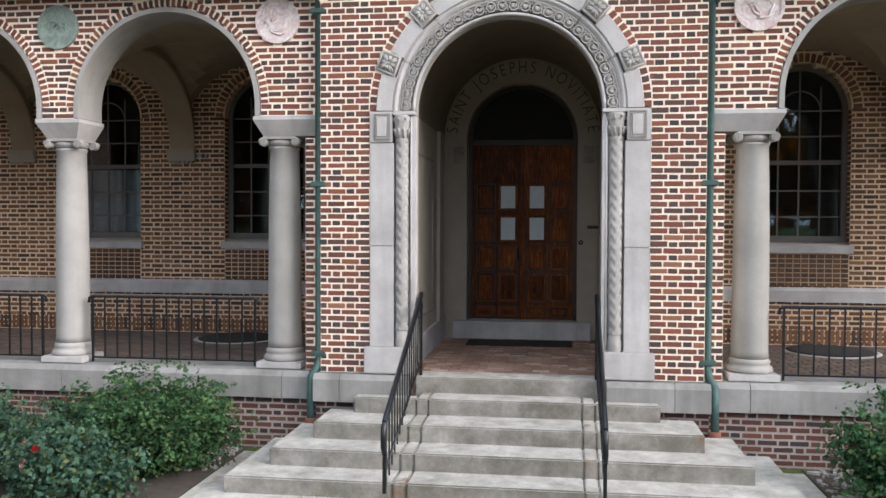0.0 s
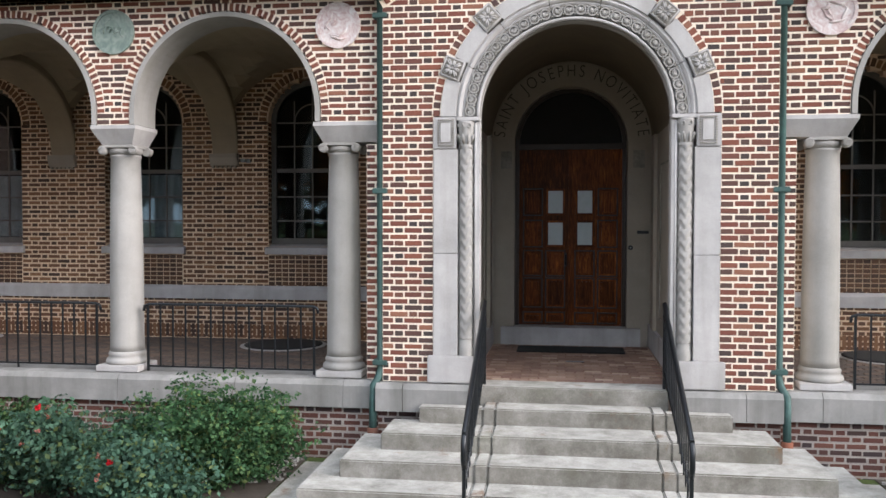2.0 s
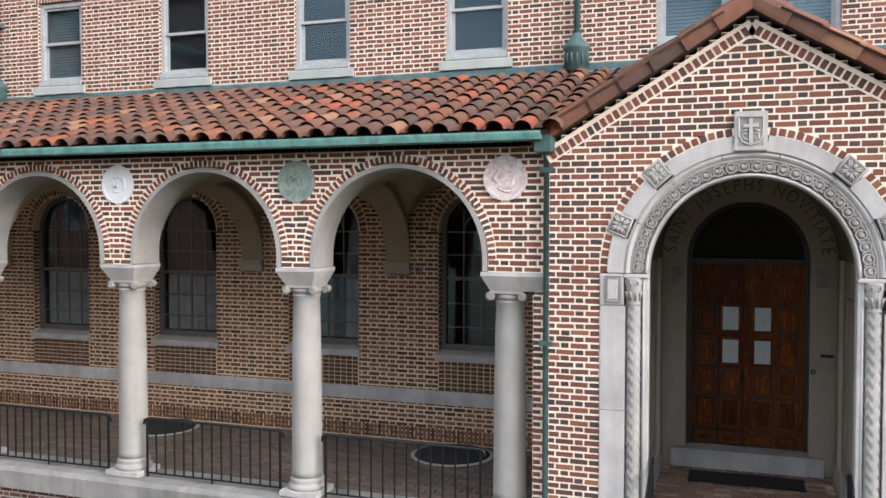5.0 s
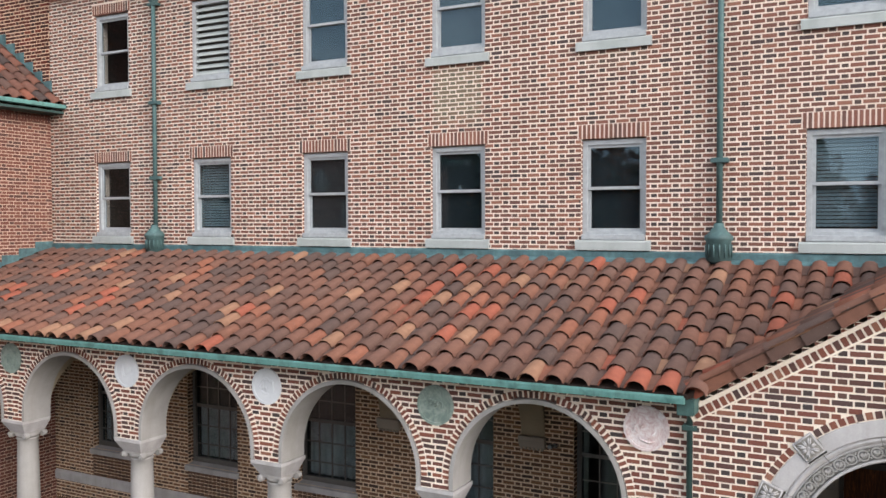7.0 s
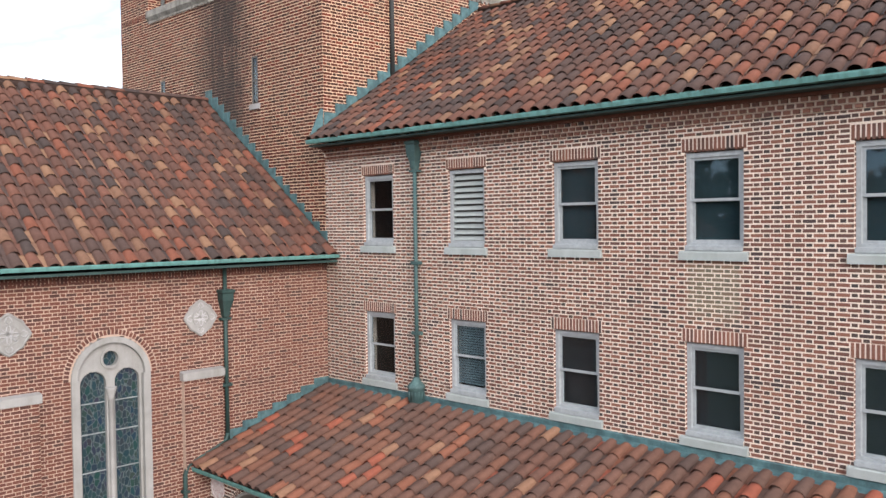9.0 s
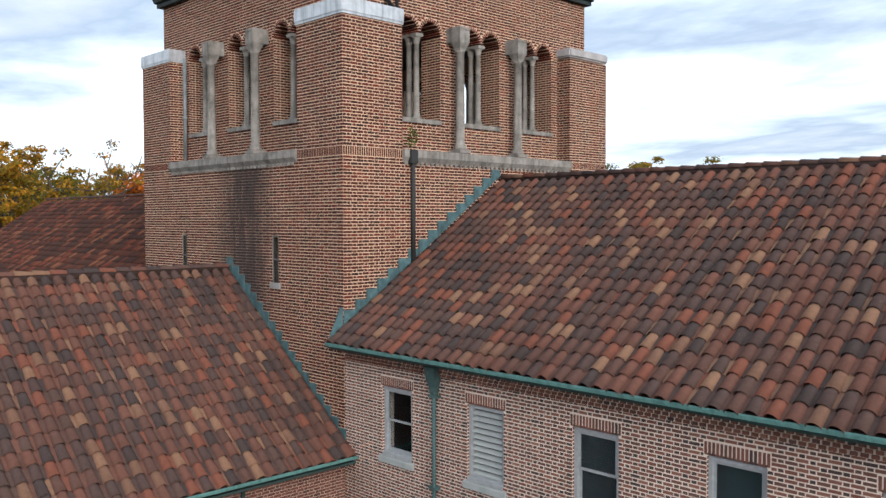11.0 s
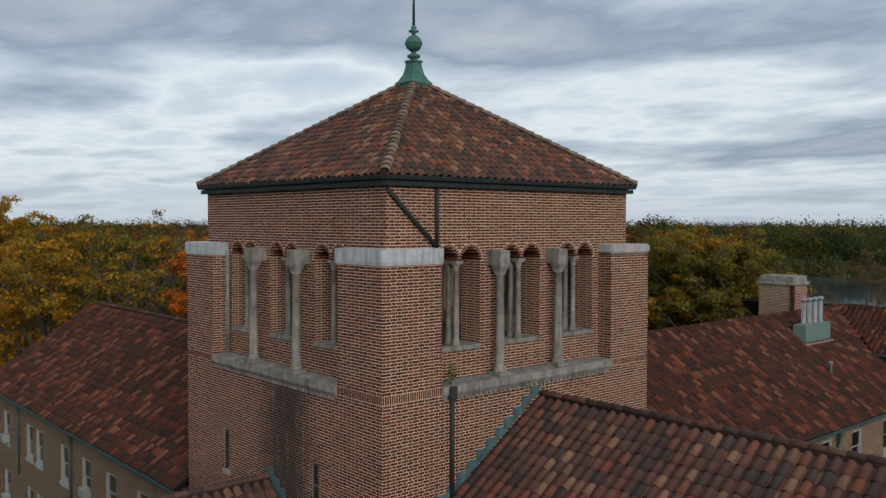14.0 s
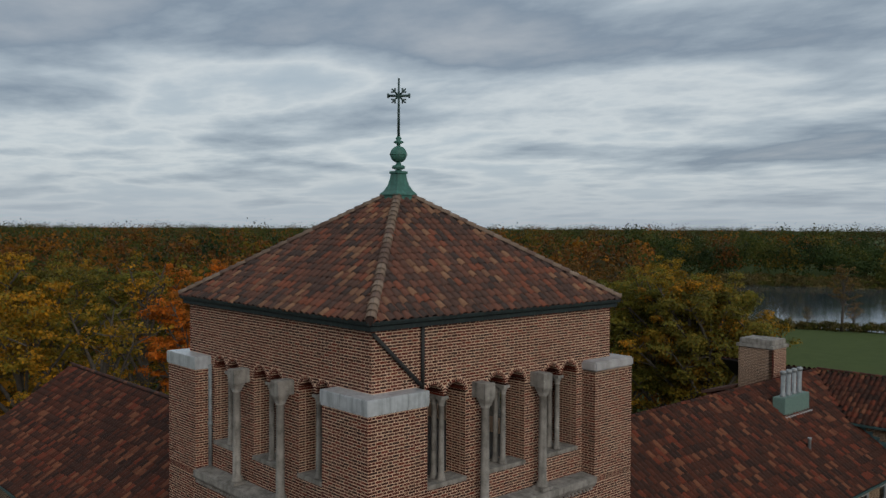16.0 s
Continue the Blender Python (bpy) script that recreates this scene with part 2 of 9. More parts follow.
BROWN = ((0.0, (0.205, 0.108, 0.060)), (0.2, (0.160, 0.082, 0.048)), (0.4, (0.118, 0.066, 0.043)), (0.55, (0.235, 0.128, 0.070)), (0.72, (0.175, 0.090, 0.052)), (0.88, (0.075, 0.048, 0.038)))
M_BRICK_BROWN = brick_mat("brown_brick", BROWN)
M_BRICK_BASE = brick_mat("plinth_brick", tuple((p, (r * 0.62, g * 0.72, b * 0.8)) for p, (r, g, b) in RED), 0.35)
M_BRICK_NAVE = brick_mat("chapel_brick", NAVE, 0.2)
# header bricks were burnt darker in the kiln
HEADS = {M_BRICK_BROWN: brick_mat("brown_brick_header", ((0.0, (0.120, 0.068, 0.045)), (0.35, (0.090, 0.055, 0.040)), (0.7, (0.150, 0.082, 0.050)))), M_BRICK: brick_mat("red_brick_header", RED_END), M_BRICK_WARM: brick_mat("warm_brick_header", WARM_END, lime=True), M_BRICK_TOWER: brick_mat("tower_brick_header", TOWER_END, 0.35, True)}
M_MORTAR = mortar_mat("cream_mortar", (0.86, 0.745, 0.63), (0.72, 0.615, 0.51))
M_MORTAR_WARM = mortar_mat("buff_mortar", (0.81, 0.68, 0.575), (0.66, 0.54, 0.45))
M_MORTAR_TOWER = mortar_mat("tan_mortar", (0.72, 0.50, 0.355), (0.56, 0.385, 0.275), True)
M_MORTAR_BACK = mortar_mat("tan_arcade_mortar", (0.72, 0.54, 0.385), (0.56, 0.41, 0.29))
M_MORTAR_BASE = mortar_mat("grimy_mortar", (0.40, 0.35, 0.32), (0.24, 0.215, 0.20))
M_MORTAR_NAVE = mortar_mat("pink_mortar", (0.47, 0.335, 0.265), (0.36, 0.255, 0.20))
M_MORTAR_BUFF = mortar_mat("buff_wing_mortar", (0.50, 0.365, 0.245), (0.38, 0.28, 0.19))
M_STONE = stone_mat("limestone", (0.335, 0.316, 0.304), (0.245, 0.232, 0.223), amount=0.45)
M_STONE_GREY = stone_mat("grey_limestone", (0.455, 0.430, 0.428), (0.31, 0.296, 0.295), amount=0.45)
M_LEDGE = stone_mat("ledge_limestone", (0.27, 0.258, 0.25), (0.16, 0.155, 0.15), (0.09, 0.088, 0.078), 0.75)
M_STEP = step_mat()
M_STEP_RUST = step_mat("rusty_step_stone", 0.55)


def lichen_mat():
    m = Mat("weathered_stone", 0.9)
    m.b.inputs["Specular IOR Level"].default_value = 0.2
    c = m.ramp(m.noise(2.6, 7, 0.7), ((0.28, (0.37, 0.34, 0.305)), (0.5, (0.27, 0.247, 0.220)), (0.72, (0.115, 0.105, 0.093))))
    c = m.mix(m.math("MULTIPLY", streaks(m, 1.6), 0.7), c, (0.050, 0.047, 0.040))
    c = m.mix(m.ramp(m.noise(5.5, 8, 0.75), ((0.60, (0, 0, 0)), (0.70, (0.65, 0.65, 0.65)))), c, (0.42, 0.41, 0.37))
    c = m.mix(0.45, c, m.ramp(m.noise(40, 5, 0.75), ((0.3, (0.5, 0.5, 0.5)), (0.7, (1, 1, 1)))), "MULTIPLY")
    m.color(c).bump(m.noise(35, 7, 0.75), 0.6, 0.01)
    return m.m


M_STONE_DARK = lichen_mat()
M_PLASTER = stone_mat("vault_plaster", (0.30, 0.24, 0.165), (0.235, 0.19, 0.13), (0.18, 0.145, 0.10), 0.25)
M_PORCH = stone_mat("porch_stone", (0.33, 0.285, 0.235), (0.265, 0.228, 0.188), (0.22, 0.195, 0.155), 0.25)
# vault plaster darkened in colour to stand for the porch's deep shadow
M_PORCH_VAULT_SHADED = stone_mat("shaded_porch_vault_plaster", (0.165, 0.128, 0.085), (0.125, 0.098, 0.066), (0.12, 0.095, 0.065), 0.3)
# same limestone, darkened to paint shadow into the hollows of the carving
M_STONE_SHADE = stone_mat("shaded_carving_ground", (0.15, 0.146, 0.146), (0.10, 0.098, 0.098), amount=0.4)


def tile_mat(name, stops):
    m = Mat(name, 0.86)
    m.b.inputs["Specular IOR Level"].default_value = 0.2
    c = m.ramp(m.each(), stops, True)
    c = m.mix(0.55, c, m.ramp(m.noise(9, 6, 0.65), ((0.3, (0.62, 0.60, 0.58)), (0.7, (1.08, 1.03, 0.98)))), "MULTIPLY")
    lichen = m.ramp(m.noise(26, 5, 0.7), ((0.62, (0, 0, 0)), (0.74, (1, 1, 1))))
    c = m.mix(m.math("MULTIPLY", lichen, 0.5), c, (0.21, 0.195, 0.175))
    c = m.mix(0.5, c, m.ramp(m.noise(0.5, 3), ((0.35, (0.75, 0.72, 0.72)), (0.65, (1, 1, 1)))), "MULTIPLY")
    m.color(c).bump(m.noise(80, 5, 0.7), 0.5, 0.004)
    return m.m


CLAY = ((0.0, (0.132, 0.067, 0.050)), (0.17, (0.106, 0.062, 0.050)), (0.34, (0.150, 0.072, 0.051)), (0.50, (0.086, 0.056, 0.048)),
        (0.62, (0.167, 0.076, 0.051)), (0.74, (0.114, 0.064, 0.050)), (0.84, (0.211, 0.084, 0.053)), (0.91, (0.238, 0.128, 0.082)), (0.95, (0.246, 0.076, 0.048)))
OLD = ((0.0, (0.100, 0.052, 0.041)), (0.16, (0.074, 0.047, 0.041)), (0.32, (0.124, 0.058, 0.043)), (0.46, (0.055, 0.040, 0.037)),
       (0.58, (0.138, 0.062, 0.045)), (0.68, (0.088, 0.052, 0.043)), (0.79, (0.215, 0.120, 0.076)), (0.85, (0.172, 0.064, 0.042)), (0.93, (0.165, 0.090, 0.060)))
M_TILE = tile_mat("clay_tile", CLAY)
M_TILE_OLD = tile_mat("old_clay_tile", OLD)
WING = tuple((p, (r * 0.64, g * 0.48, b * 0.41) if p < 0.75 else (r * 0.84, g * 0.60, b * 0.52)) for p, (r, g, b) in OLD)
M_TILE_WING = tile_mat("maroon_clay_tile", WING)
HIGH = tuple((p, (r * 1.12, g * 1.10, b * 1.06)) for p, (r, g, b) in OLD)
M_TILE_HIGH = tile_mat("mottled_clay_tile", HIGH)
M_TILE_HIP = tile_mat("pale_hip_tile", ((0.0, (0.20, 0.145, 0.11)), (0.4, (0.15, 0.10, 0.08)), (0.75, (0.24, 0.18, 0.14))))
# deck darkened to paint the shadow in the gaps between tiles
M_PAN_SHADOW = tile_mat("gap_shadow_roof_deck", ((0.0, (0.026, 0.018, 0.016)), (0.5, (0.020, 0.015, 0.014))))
M_PAN = tile_mat("roof_deck", ((0.0, (0.055, 0.034, 0.028)), (0.5, (0.045, 0.030, 0.026))))


def patina_mat(name, a, b, c, rough=0.65):
    m = Mat(name, rough, 0.15)
    k = m.ramp(m.noise(4.5, 6, 0.65), ((0.28, a), (0.5, b), (0.74, c)))
    k = m.mix(m.math("MULTIPLY", streaks(m, 3.0), 0.5), k, (0.04, 0.06, 0.055))
    m.color(k).bump(m.noise(50, 4), 0.25, 0.003)
    return m.m


M_COPPER = patina_mat("green_copper", (0.078, 0.205, 0.188), (0.118, 0.265, 0.245), (0.040, 0.110, 0.106))
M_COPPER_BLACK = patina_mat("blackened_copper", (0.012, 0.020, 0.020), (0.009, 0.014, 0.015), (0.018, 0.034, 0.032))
M_COPPER_FINIAL = patina_mat("finial_copper", (0.060, 0.185, 0.145), (0.035, 0.115, 0.092), (0.085, 0.235, 0.185))
M_COPPER_MID = patina_mat("pipe_copper", (0.060, 0.118, 0.116), (0.040, 0.080, 0.081), (0.090, 0.165, 0.158))
M_COPPER_PORCH = patina_mat("entrance_pipe_copper", (0.040, 0.092, 0.082), (0.028, 0.064, 0.060), (0.055, 0.120, 0.108))
M_COPPER_DARK = patina_mat("dark_copper", (0.027, 0.060, 0.053), (0.018, 0.045, 0.041), (0.015, 0.027, 0.025))
M_COPPER_BLUE = patina_mat("flashing_copper", (0.105, 0.20, 0.21), (0.06, 0.12, 0.13), (0.03, 0.055, 0.06))
M_LEAD = patina_mat("sheet_metal", (0.62, 0.64, 0.66), (0.54, 0.555, 0.575), (0.42, 0.435, 0.455), 0.36)
M_LEAD.node_tree.nodes["Principled BSDF"].inputs["Metallic"].default_value = 0.35
M_STEEL = patina_mat("galvanised_steel", (0.30, 0.315, 0.32), (0.24, 0.255, 0.26), (0.13, 0.14, 0.145), 0.45)


def plain(name, color, rough=0.6, metal=0.0, vary=0.25, scale=12):
    m = Mat(name, rough, metal)
    d = tuple(x * (1 - vary) for x in color)
    m.color(m.ramp(m.noise(scale, 5), ((0.3, color), (0.7, d)))).bump(m.noise(scale * 8, 4), 0.15, 0.002)
    return m.m


M_PIPE_BLACK = plain("black_pipe_paint", (0.022, 0.022, 0.021), 0.75)
M_IRON = plain("black_iron", (0.018, 0.020, 0.024), 0.38, 0.5)
M_FRAME = plain("grey_window_paint", (0.33, 0.345, 0.355), 0.5)
M_FRAME_TAUPE = plain("taupe_window_paint", (0.10, 0.09, 0.082), 0.6)
M_FRAME_DARK = plain("dark_window_paint", (0.075, 0.072, 0.068), 0.55)
M_SILL = stone_mat("sill_stone", (0.37, 0.385, 0.375), (0.28, 0.30, 0.29), (0.18, 0.22, 0.19), 0.4)
M_CURTAIN = plain("white_curtain", (0.78, 0.79, 0.77), 0.9, 0.0, 0.35, 6)
M_BLIND = plain("window_blind", (0.33, 0.41, 0.44), 0.6)
# slate and teal of the panes' reflections, painted on sheets behind the glass
M_REFLECT_DARK = plain("slate_pane_reflection", (0.034, 0.044, 0.052), 0.6)
M_REFLECT = plain("teal_pane_reflection", (0.070, 0.110, 0.125), 0.6)
M_LETTER = plain("letter_black", (0.075, 0.064, 0.05), 0.9)
M_MAT = plain("black_rubber", (0.012, 0.012, 0.013), 0.9)
M_WHITE_MED = stone_mat("white_marble", (0.66, 0.67, 0.69), (0.52, 0.54, 0.57), (0.34, 0.36, 0.38), 0.25, 0.5)
M_SOIL = plain("dark_soil", (0.060, 0.045, 0.035), 0.95, 0.0, 0.5, 8)


def marble(name, a, b, c):
    m = Mat(name, 0.45)
    k = m.ramp(m.noise(9, 8, 0.7, distortion=1.8), ((0.32, a), (0.5, b), (0.62, c)))
    m.color(k).bump(m.noise(40, 4), 0.15, 0.003)
    return m.m


M_PINK_MED = marble("pink_marble", (0.40, 0.25, 0.24), (0.55, 0.45, 0.44), (0.63, 0.60, 0.60))
M_GREEN_MED = marble("green_marble", (0.115, 0.155, 0.140), (0.165, 0.215, 0.190), (0.24, 0.275, 0.245))


def wood_mat():
    m = Mat("varnished_oak", 0.42)
    m.b.inputs["Specular IOR Level"].default_value = 0.10
    g = m.noise(7, 8, 0.7, (9, 9, 0.7), 1.2)
    c = m.ramp(g, ((0.25, (0.020, 0.005, 0.002)), (0.5, (0.125, 0.034, 0.008)), (0.72, (0.42, 0.135, 0.024))))
    c = m.mix(0.7, c, m.ramp(m.noise(2.0, 4), ((0.3, (0.42, 0.40, 0.38)), (0.7, (1, 1, 1)))), "MULTIPLY")
    c = m.mix(0.75, c, m.ramp(m.each(), ((0.0, (0.30, 0.27, 0.25)), (1.0, (1.6, 1.5, 1.35)))), "MULTIPLY")
    m.color(c).bump(g, 0.25, 0.003)
    return m.m


M_WOOD = wood_mat()
# dark stain plus painted-in shadow for panel grooves and door frame
M_WOOD_SHADOW = plain("shadowed_oak_moulding", (0.020, 0.009, 0.005), 0.5)


def glass_mat(name, tint=(0.93, 0.96, 0.97), rough=0.02):
    m = Mat(name, rough)
    t = m.t
    t.nodes.remove(m.b)
    glass = t.nodes.new("ShaderNodeBsdfTransparent")
    glass.inputs[0].default_value = (*tint, 1)
    gloss = t.nodes.new("ShaderNodeBsdfGlossy")
    gloss.inputs["Roughness"].default_value = rough
    gloss.inputs[0].default_value = (0.62, 0.78, 0.86, 1)
    edge = t.nodes.new("ShaderNodeLayerWeight")
    edge.inputs[0].default_value = 0.5
    share = m.math("ADD", m.math("MULTIPLY", m.math("POWER", edge.outputs["Facing"], 5.0), 0.75), 0.05)
    mixer = t.nodes.new("ShaderNodeMixShader")
    t.links.new(share, mixer.inputs[0])
    t.links.new(glass.outputs[0], mixer.inputs[1])
    t.links.new(gloss.outputs[0], mixer.inputs[2])
    t.links.new(mixer.outputs[0], t.nodes["Material Output"].inputs[0])
    return m.m


M_GLASS = glass_mat("window_glass", (0.62, 0.66, 0.68))
M_PANE_BRIGHT = plain("frosted_pane", (0.46, 0.52, 0.54), 0.25, 0.0, 0.1)
# interior gloom is put into this dark colour
M_INSIDE_DARK = plain("gloom_dark_interior", (0.10, 0.095, 0.09), 0.9)

# ---------- builders ----------
class Geo:
    """Gathers vertices and faces of one mesh."""

    def __init__(self):
        self.v, self.f, self.s = [], [], []

    def add(self, verts, faces, smooth=False):
        n = len(self.v)
        self.v.extend([tuple(p) for p in verts])
        self.f.extend([tuple(i + n for i in q) for q in faces])
        self.s.extend([smooth] * len(faces))
        return self

    def box(self, x0, y0, z0, x1, y1, z1, bevel=0.0):
        if bevel > 0:
            bm = bmesh.new()
            bmesh.ops.create_cube(bm, size=1.0)
            for v in bm.verts:
                v.co = Vector(((x0 + x1) / 2 + v.co.x * (x1 - x0), (y0 + y1) / 2 + v.co.y * (y1 - y0), (z0 + z1) / 2 + v.co.z * (z1 - z0)))
            bmesh.ops.bevel(bm, geom=bm.edges[:], offset=bevel, segments=2, affect="EDGES")
            bm.verts.ensure_lookup_table()
            self.add([v.co for v in bm.verts], [[v.index for v in q.verts] for q in bm.faces])
            bm.free()
            return self
        p = [(x, y, z) for x in (x0, x1) for y in (y0, y1) for z in (z0, z1)]
        return self.add(p, [(0, 1, 3, 2), (4, 6, 7, 5), (0, 4, 5, 1), (2, 3, 7, 6), (0, 2, 6, 4), (1, 5, 7, 3)])

    def prism(self, poly, y0, y1, axis="y"):
        """A closed outline pushed along an axis. Outline in the two other axes, in order."""
        n = len(poly)

        def at(p, d):
            return (p[0], d, p[1]) if axis == "y" else (d, p[0], p[1]) if axis == "x" else (p[0], p[1], d)

        verts = [at(p, y0) for p in poly] + [at(p, y1) for p in poly]
        faces = [tuple(range(n)), tuple(range(2 * n - 1, n - 1, -1))]
        faces += [(i, i + n, (i + 1) % n + n, (i + 1) % n) for i in range(n)]
        return self.add(verts, faces)

    def ring(self, c, r0, r1, y0, y1, a0=0.0, a1=math.pi, n=32, axis="y", z_scale=1.0):
        """An arch band in a vertical plane: c = (u, z) of its centre, thickness y0..y1 along the axis."""
        verts, faces = [], []
        for i in range(n + 1):
            a = a0 + (a1 - a0) * i / n
            for r in (r0, r1):
                for d in (y0, y1):
                    u, z = c[0] + r * math.cos(a), c[1] + r * math.sin(a) * z_scale
                    verts.append((u, d, z) if axis == "y" else (d, u, z))
        for i in range(n):
            k = 4 * i
            for a, b in ((0, 1), (1, 3), (3, 2), (2, 0)):
                faces.append((k + a, k + b, k + 4 + b, k + 4 + a))
        faces += [(0, 1, 3, 2), (4 * n, 4 * n + 2, 4 * n + 3, 4 * n + 1)]
        return self.add(verts, faces, False)

    def tube(self, points, radius, n=10, caps=True):
        """A round bar along points; radius one number or one for each point."""
        pts = [Vector(p) for p in points]
        rad = radius if isinstance(radius, (list, tuple)) else [radius] * len(pts)
        verts, faces = [], []
        side = None
        for i, p in enumerate(pts):
            d = (pts[min(i + 1, len(pts) - 1)] - pts[max(i - 1, 0)]).normalized()
            if side is None:
                side = d.cross(Vector((0.31, 0.17, 0.93)) if abs(d.z) < 0.8 else Vector((1, 0, 0))).normalized()
            side = (side - d * side.dot(d)).normalized()
            other = d.cross(side)
            for k in range(n):
                a = 2 * math.pi * k / n
                verts.append(p + (side * math.cos(a) + other * math.sin(a)) * rad[i])
        for i in range(len(pts) - 1):
            for k in range(n):
                j = (k + 1) % n
                faces.append((i * n + k, i * n + j, (i + 1) * n + j, (i + 1) * n + k))
        self.add(verts, faces, True)
        if caps:
            m = len(self.v) - len(verts)
            self.f += [tuple(m + k for k in range(n - 1, -1, -1)), tuple(m + (len(pts) - 1) * n + k for k in range(n))]
            self.s += [False, False]
        return self

    def lathe(self, x, y, profile, n=24):
        """Turned form about an upright axis: profile of (radius, z) from below upwards."""
        verts, faces = [], []
        for r, z in profile:
            for k in range(n):
                a = 2 * math.pi * k / n
                verts.append((x + r * math.cos(a), y + r * math.sin(a), z))
        for i in range(len(profile) - 1):
            for k in range(n):
                j = (k + 1) % n
                faces.append((i * n + k, i * n + j, (i + 1) * n + j, (i + 1) * n + k))
        self.add(verts, faces, True)
        m = len(self.v) - len(verts)
        self.f += [tuple(m + k for k in range(n - 1, -1, -1)), tuple(m + (len(profile) - 1) * n + k for k in range(n))]
        self.s += [False, False]
        return self

    def square(self, x, y, profile):
        """Stacked square form about an upright axis: profile of (half width, z) from below upwards."""
        verts, faces = [], []
        for r, z in profile:
            verts += [(x - r, y - r, z), (x + r, y - r, z), (x + r, y + r, z), (x - r, y + r, z)]
        for i in range(len(profile) - 1):
            for k in range(4):
                j = (k + 1) % 4
                faces.append((4 * i + k, 4 * i + j, 4 * i + 4 + j, 4 * i + 4 + k))
        faces += [(3, 2, 1, 0), tuple(4 * (len(profile) - 1) + k for k in range(4))]
        return self.add(verts, faces)

    def mesh(self, name, material):
        me = bpy.data.meshes.new(name)
        me.from_pydata(self.v, [], self.f)
        me.polygons.foreach_set("use_smooth", np.array(self.s, dtype=bool))
        if material:
            me.materials.append(material)
        me.update()
        return me


def part(name, geo, material, parent=None, label=""):
    ob = new(name, geo.mesh(name, material) if isinstance(geo, Geo) else geo)
    if parent is not None:
        ob.parent = parent
    return tagged(ob, label)


def thing(name, label, category, group="", kind="", at=(0, 0, 0)):
    ob = new(name)
    ob.empty_display_size = 0.2
    ob.location = at
    return tagged(ob, label, category, group, kind)


def shell(verts, faces, name, material, smooth=False):
    """A mesh from arrays of vertices and quads."""
    me = bpy.data.meshes.new(name)
    me.from_pydata(np.asarray(verts).reshape(-1, 3).tolist(), [], np.asarray(faces).tolist())
    if smooth:
        me.polygons.foreach_set("use_smooth", np.ones(len(me.polygons), dtype=bool))
    me.materials.append(material)
    me.update()
    return me


# a brick: length along u, height z, front face at w = 0; chamfered front
BRICK_BASE = np.array([[u, w, z] for u, z, w in
                       [(-.5, -.5, 1), (.5, -.5, 1), (.5, .5, 1), (-.5, .5, 1), (-.5, -.5, .25), (.5, -.5, .25), (.5, .5, .25), (-.5, .5, .25),
                        (-.485, -.45, 0), (.485, -.45, 0), (.485, .45, 0), (-.485, .45, 0)]])
BRICK_FACES = np.array([(0, 1, 5, 4), (1, 2, 6, 5), (2, 3, 7, 6), (3, 0, 4, 7), (4, 5, 9, 8), (5, 6, 10, 9), (6, 7, 11, 10), (7, 4, 8, 11), (8, 9, 10, 11)])
PLAIN_BASE = np.array([[u, w, z] for u, z, w in
                       [(-.5, -.5, 1), (.5, -.5, 1), (.5, .5, 1), (-.5, .5, 1), (-.49, -.47, 0), (.49, -.47, 0), (.49, .47, 0), (-.49, .47, 0)]])
PLAIN_FACES = np.array([(0, 1, 5, 4), (1, 2, 6, 5), (2, 3, 7, 6), (3, 0, 4, 7), (4, 5, 6, 7)])
COURSE, STRETCH, HEAD, JOINT = 0.0704, 0.1935, 0.088, 0.0205
BRICK_DEPTH, PROUD = 0.03, 0.0045


class Frame:
    """A vertical wall's own axes: u along it, w into it, z up. o is where u = 0 on the face."""

    def __init__(self, ox, oy, ux, uy, wx, wy):
        self.o, self.u, self.w = np.array([ox, oy, 0.0]), np.array([ux, uy, 0.0]), np.array([wx, wy, 0.0])

    def at(self, u, w, z):
        return self.o + self.u * u + self.w * w + np.array([0, 0, z])

    def many(self, a):
        a = np.asarray(a)
        return self.o + a[..., 0:1] * self.u + a[..., 1:2] * self.w + a[..., 2:3] * np.array([0, 0, 1.0])

    def matrix(self, u, w, z, turn=0.0):
        m = Matrix(((self.u[0], self.w[0], 0, 0), (self.u[1], self.w[1], 0, 0), (0, 0, 1, 0), (0, 0, 0, 1)))
        return Matrix.Translation(self.at(u, w, z).tolist()) @ m @ Matrix.Rotation(turn, 4, "Y")


def blocked(openings, za, zb):
    """The stretches of u that openings take out of a course between two heights."""
    out = []
    for o in openings:
        if o[0] == "rect":
            _, a, b, c, d = o
            if zb > c + 1e-4 and za < d - 1e-4:
                out.append((a, b))
        elif o[0] == "arch":
            _, c, r, spring, bottom = o
            zm = (za + zb) / 2
            if zm < bottom or zm > spring + r:
                continue
            half = r if zm <= spring else math.sqrt(max(r * r - (zm - spring) ** 2, 0))
            out.append((c - half, c + half))
        elif o[0] == "disc":
            _, c, r, zc = o
            zm = (za + zb) / 2
            if abs(zm - zc) < r:
                half = math.sqrt(r * r - (zm - zc) ** 2)
                out.append((c - half, c + half))
    return out


def free(u0, u1, cuts):
    spans = [(u0, u1)]
    for a, b in sorted(cuts):
        spans = [s for p, q in spans for s in ((p, min(q, a)), (max(p, b), q)) if s[1] - s[0] > 0.012]
    return spans


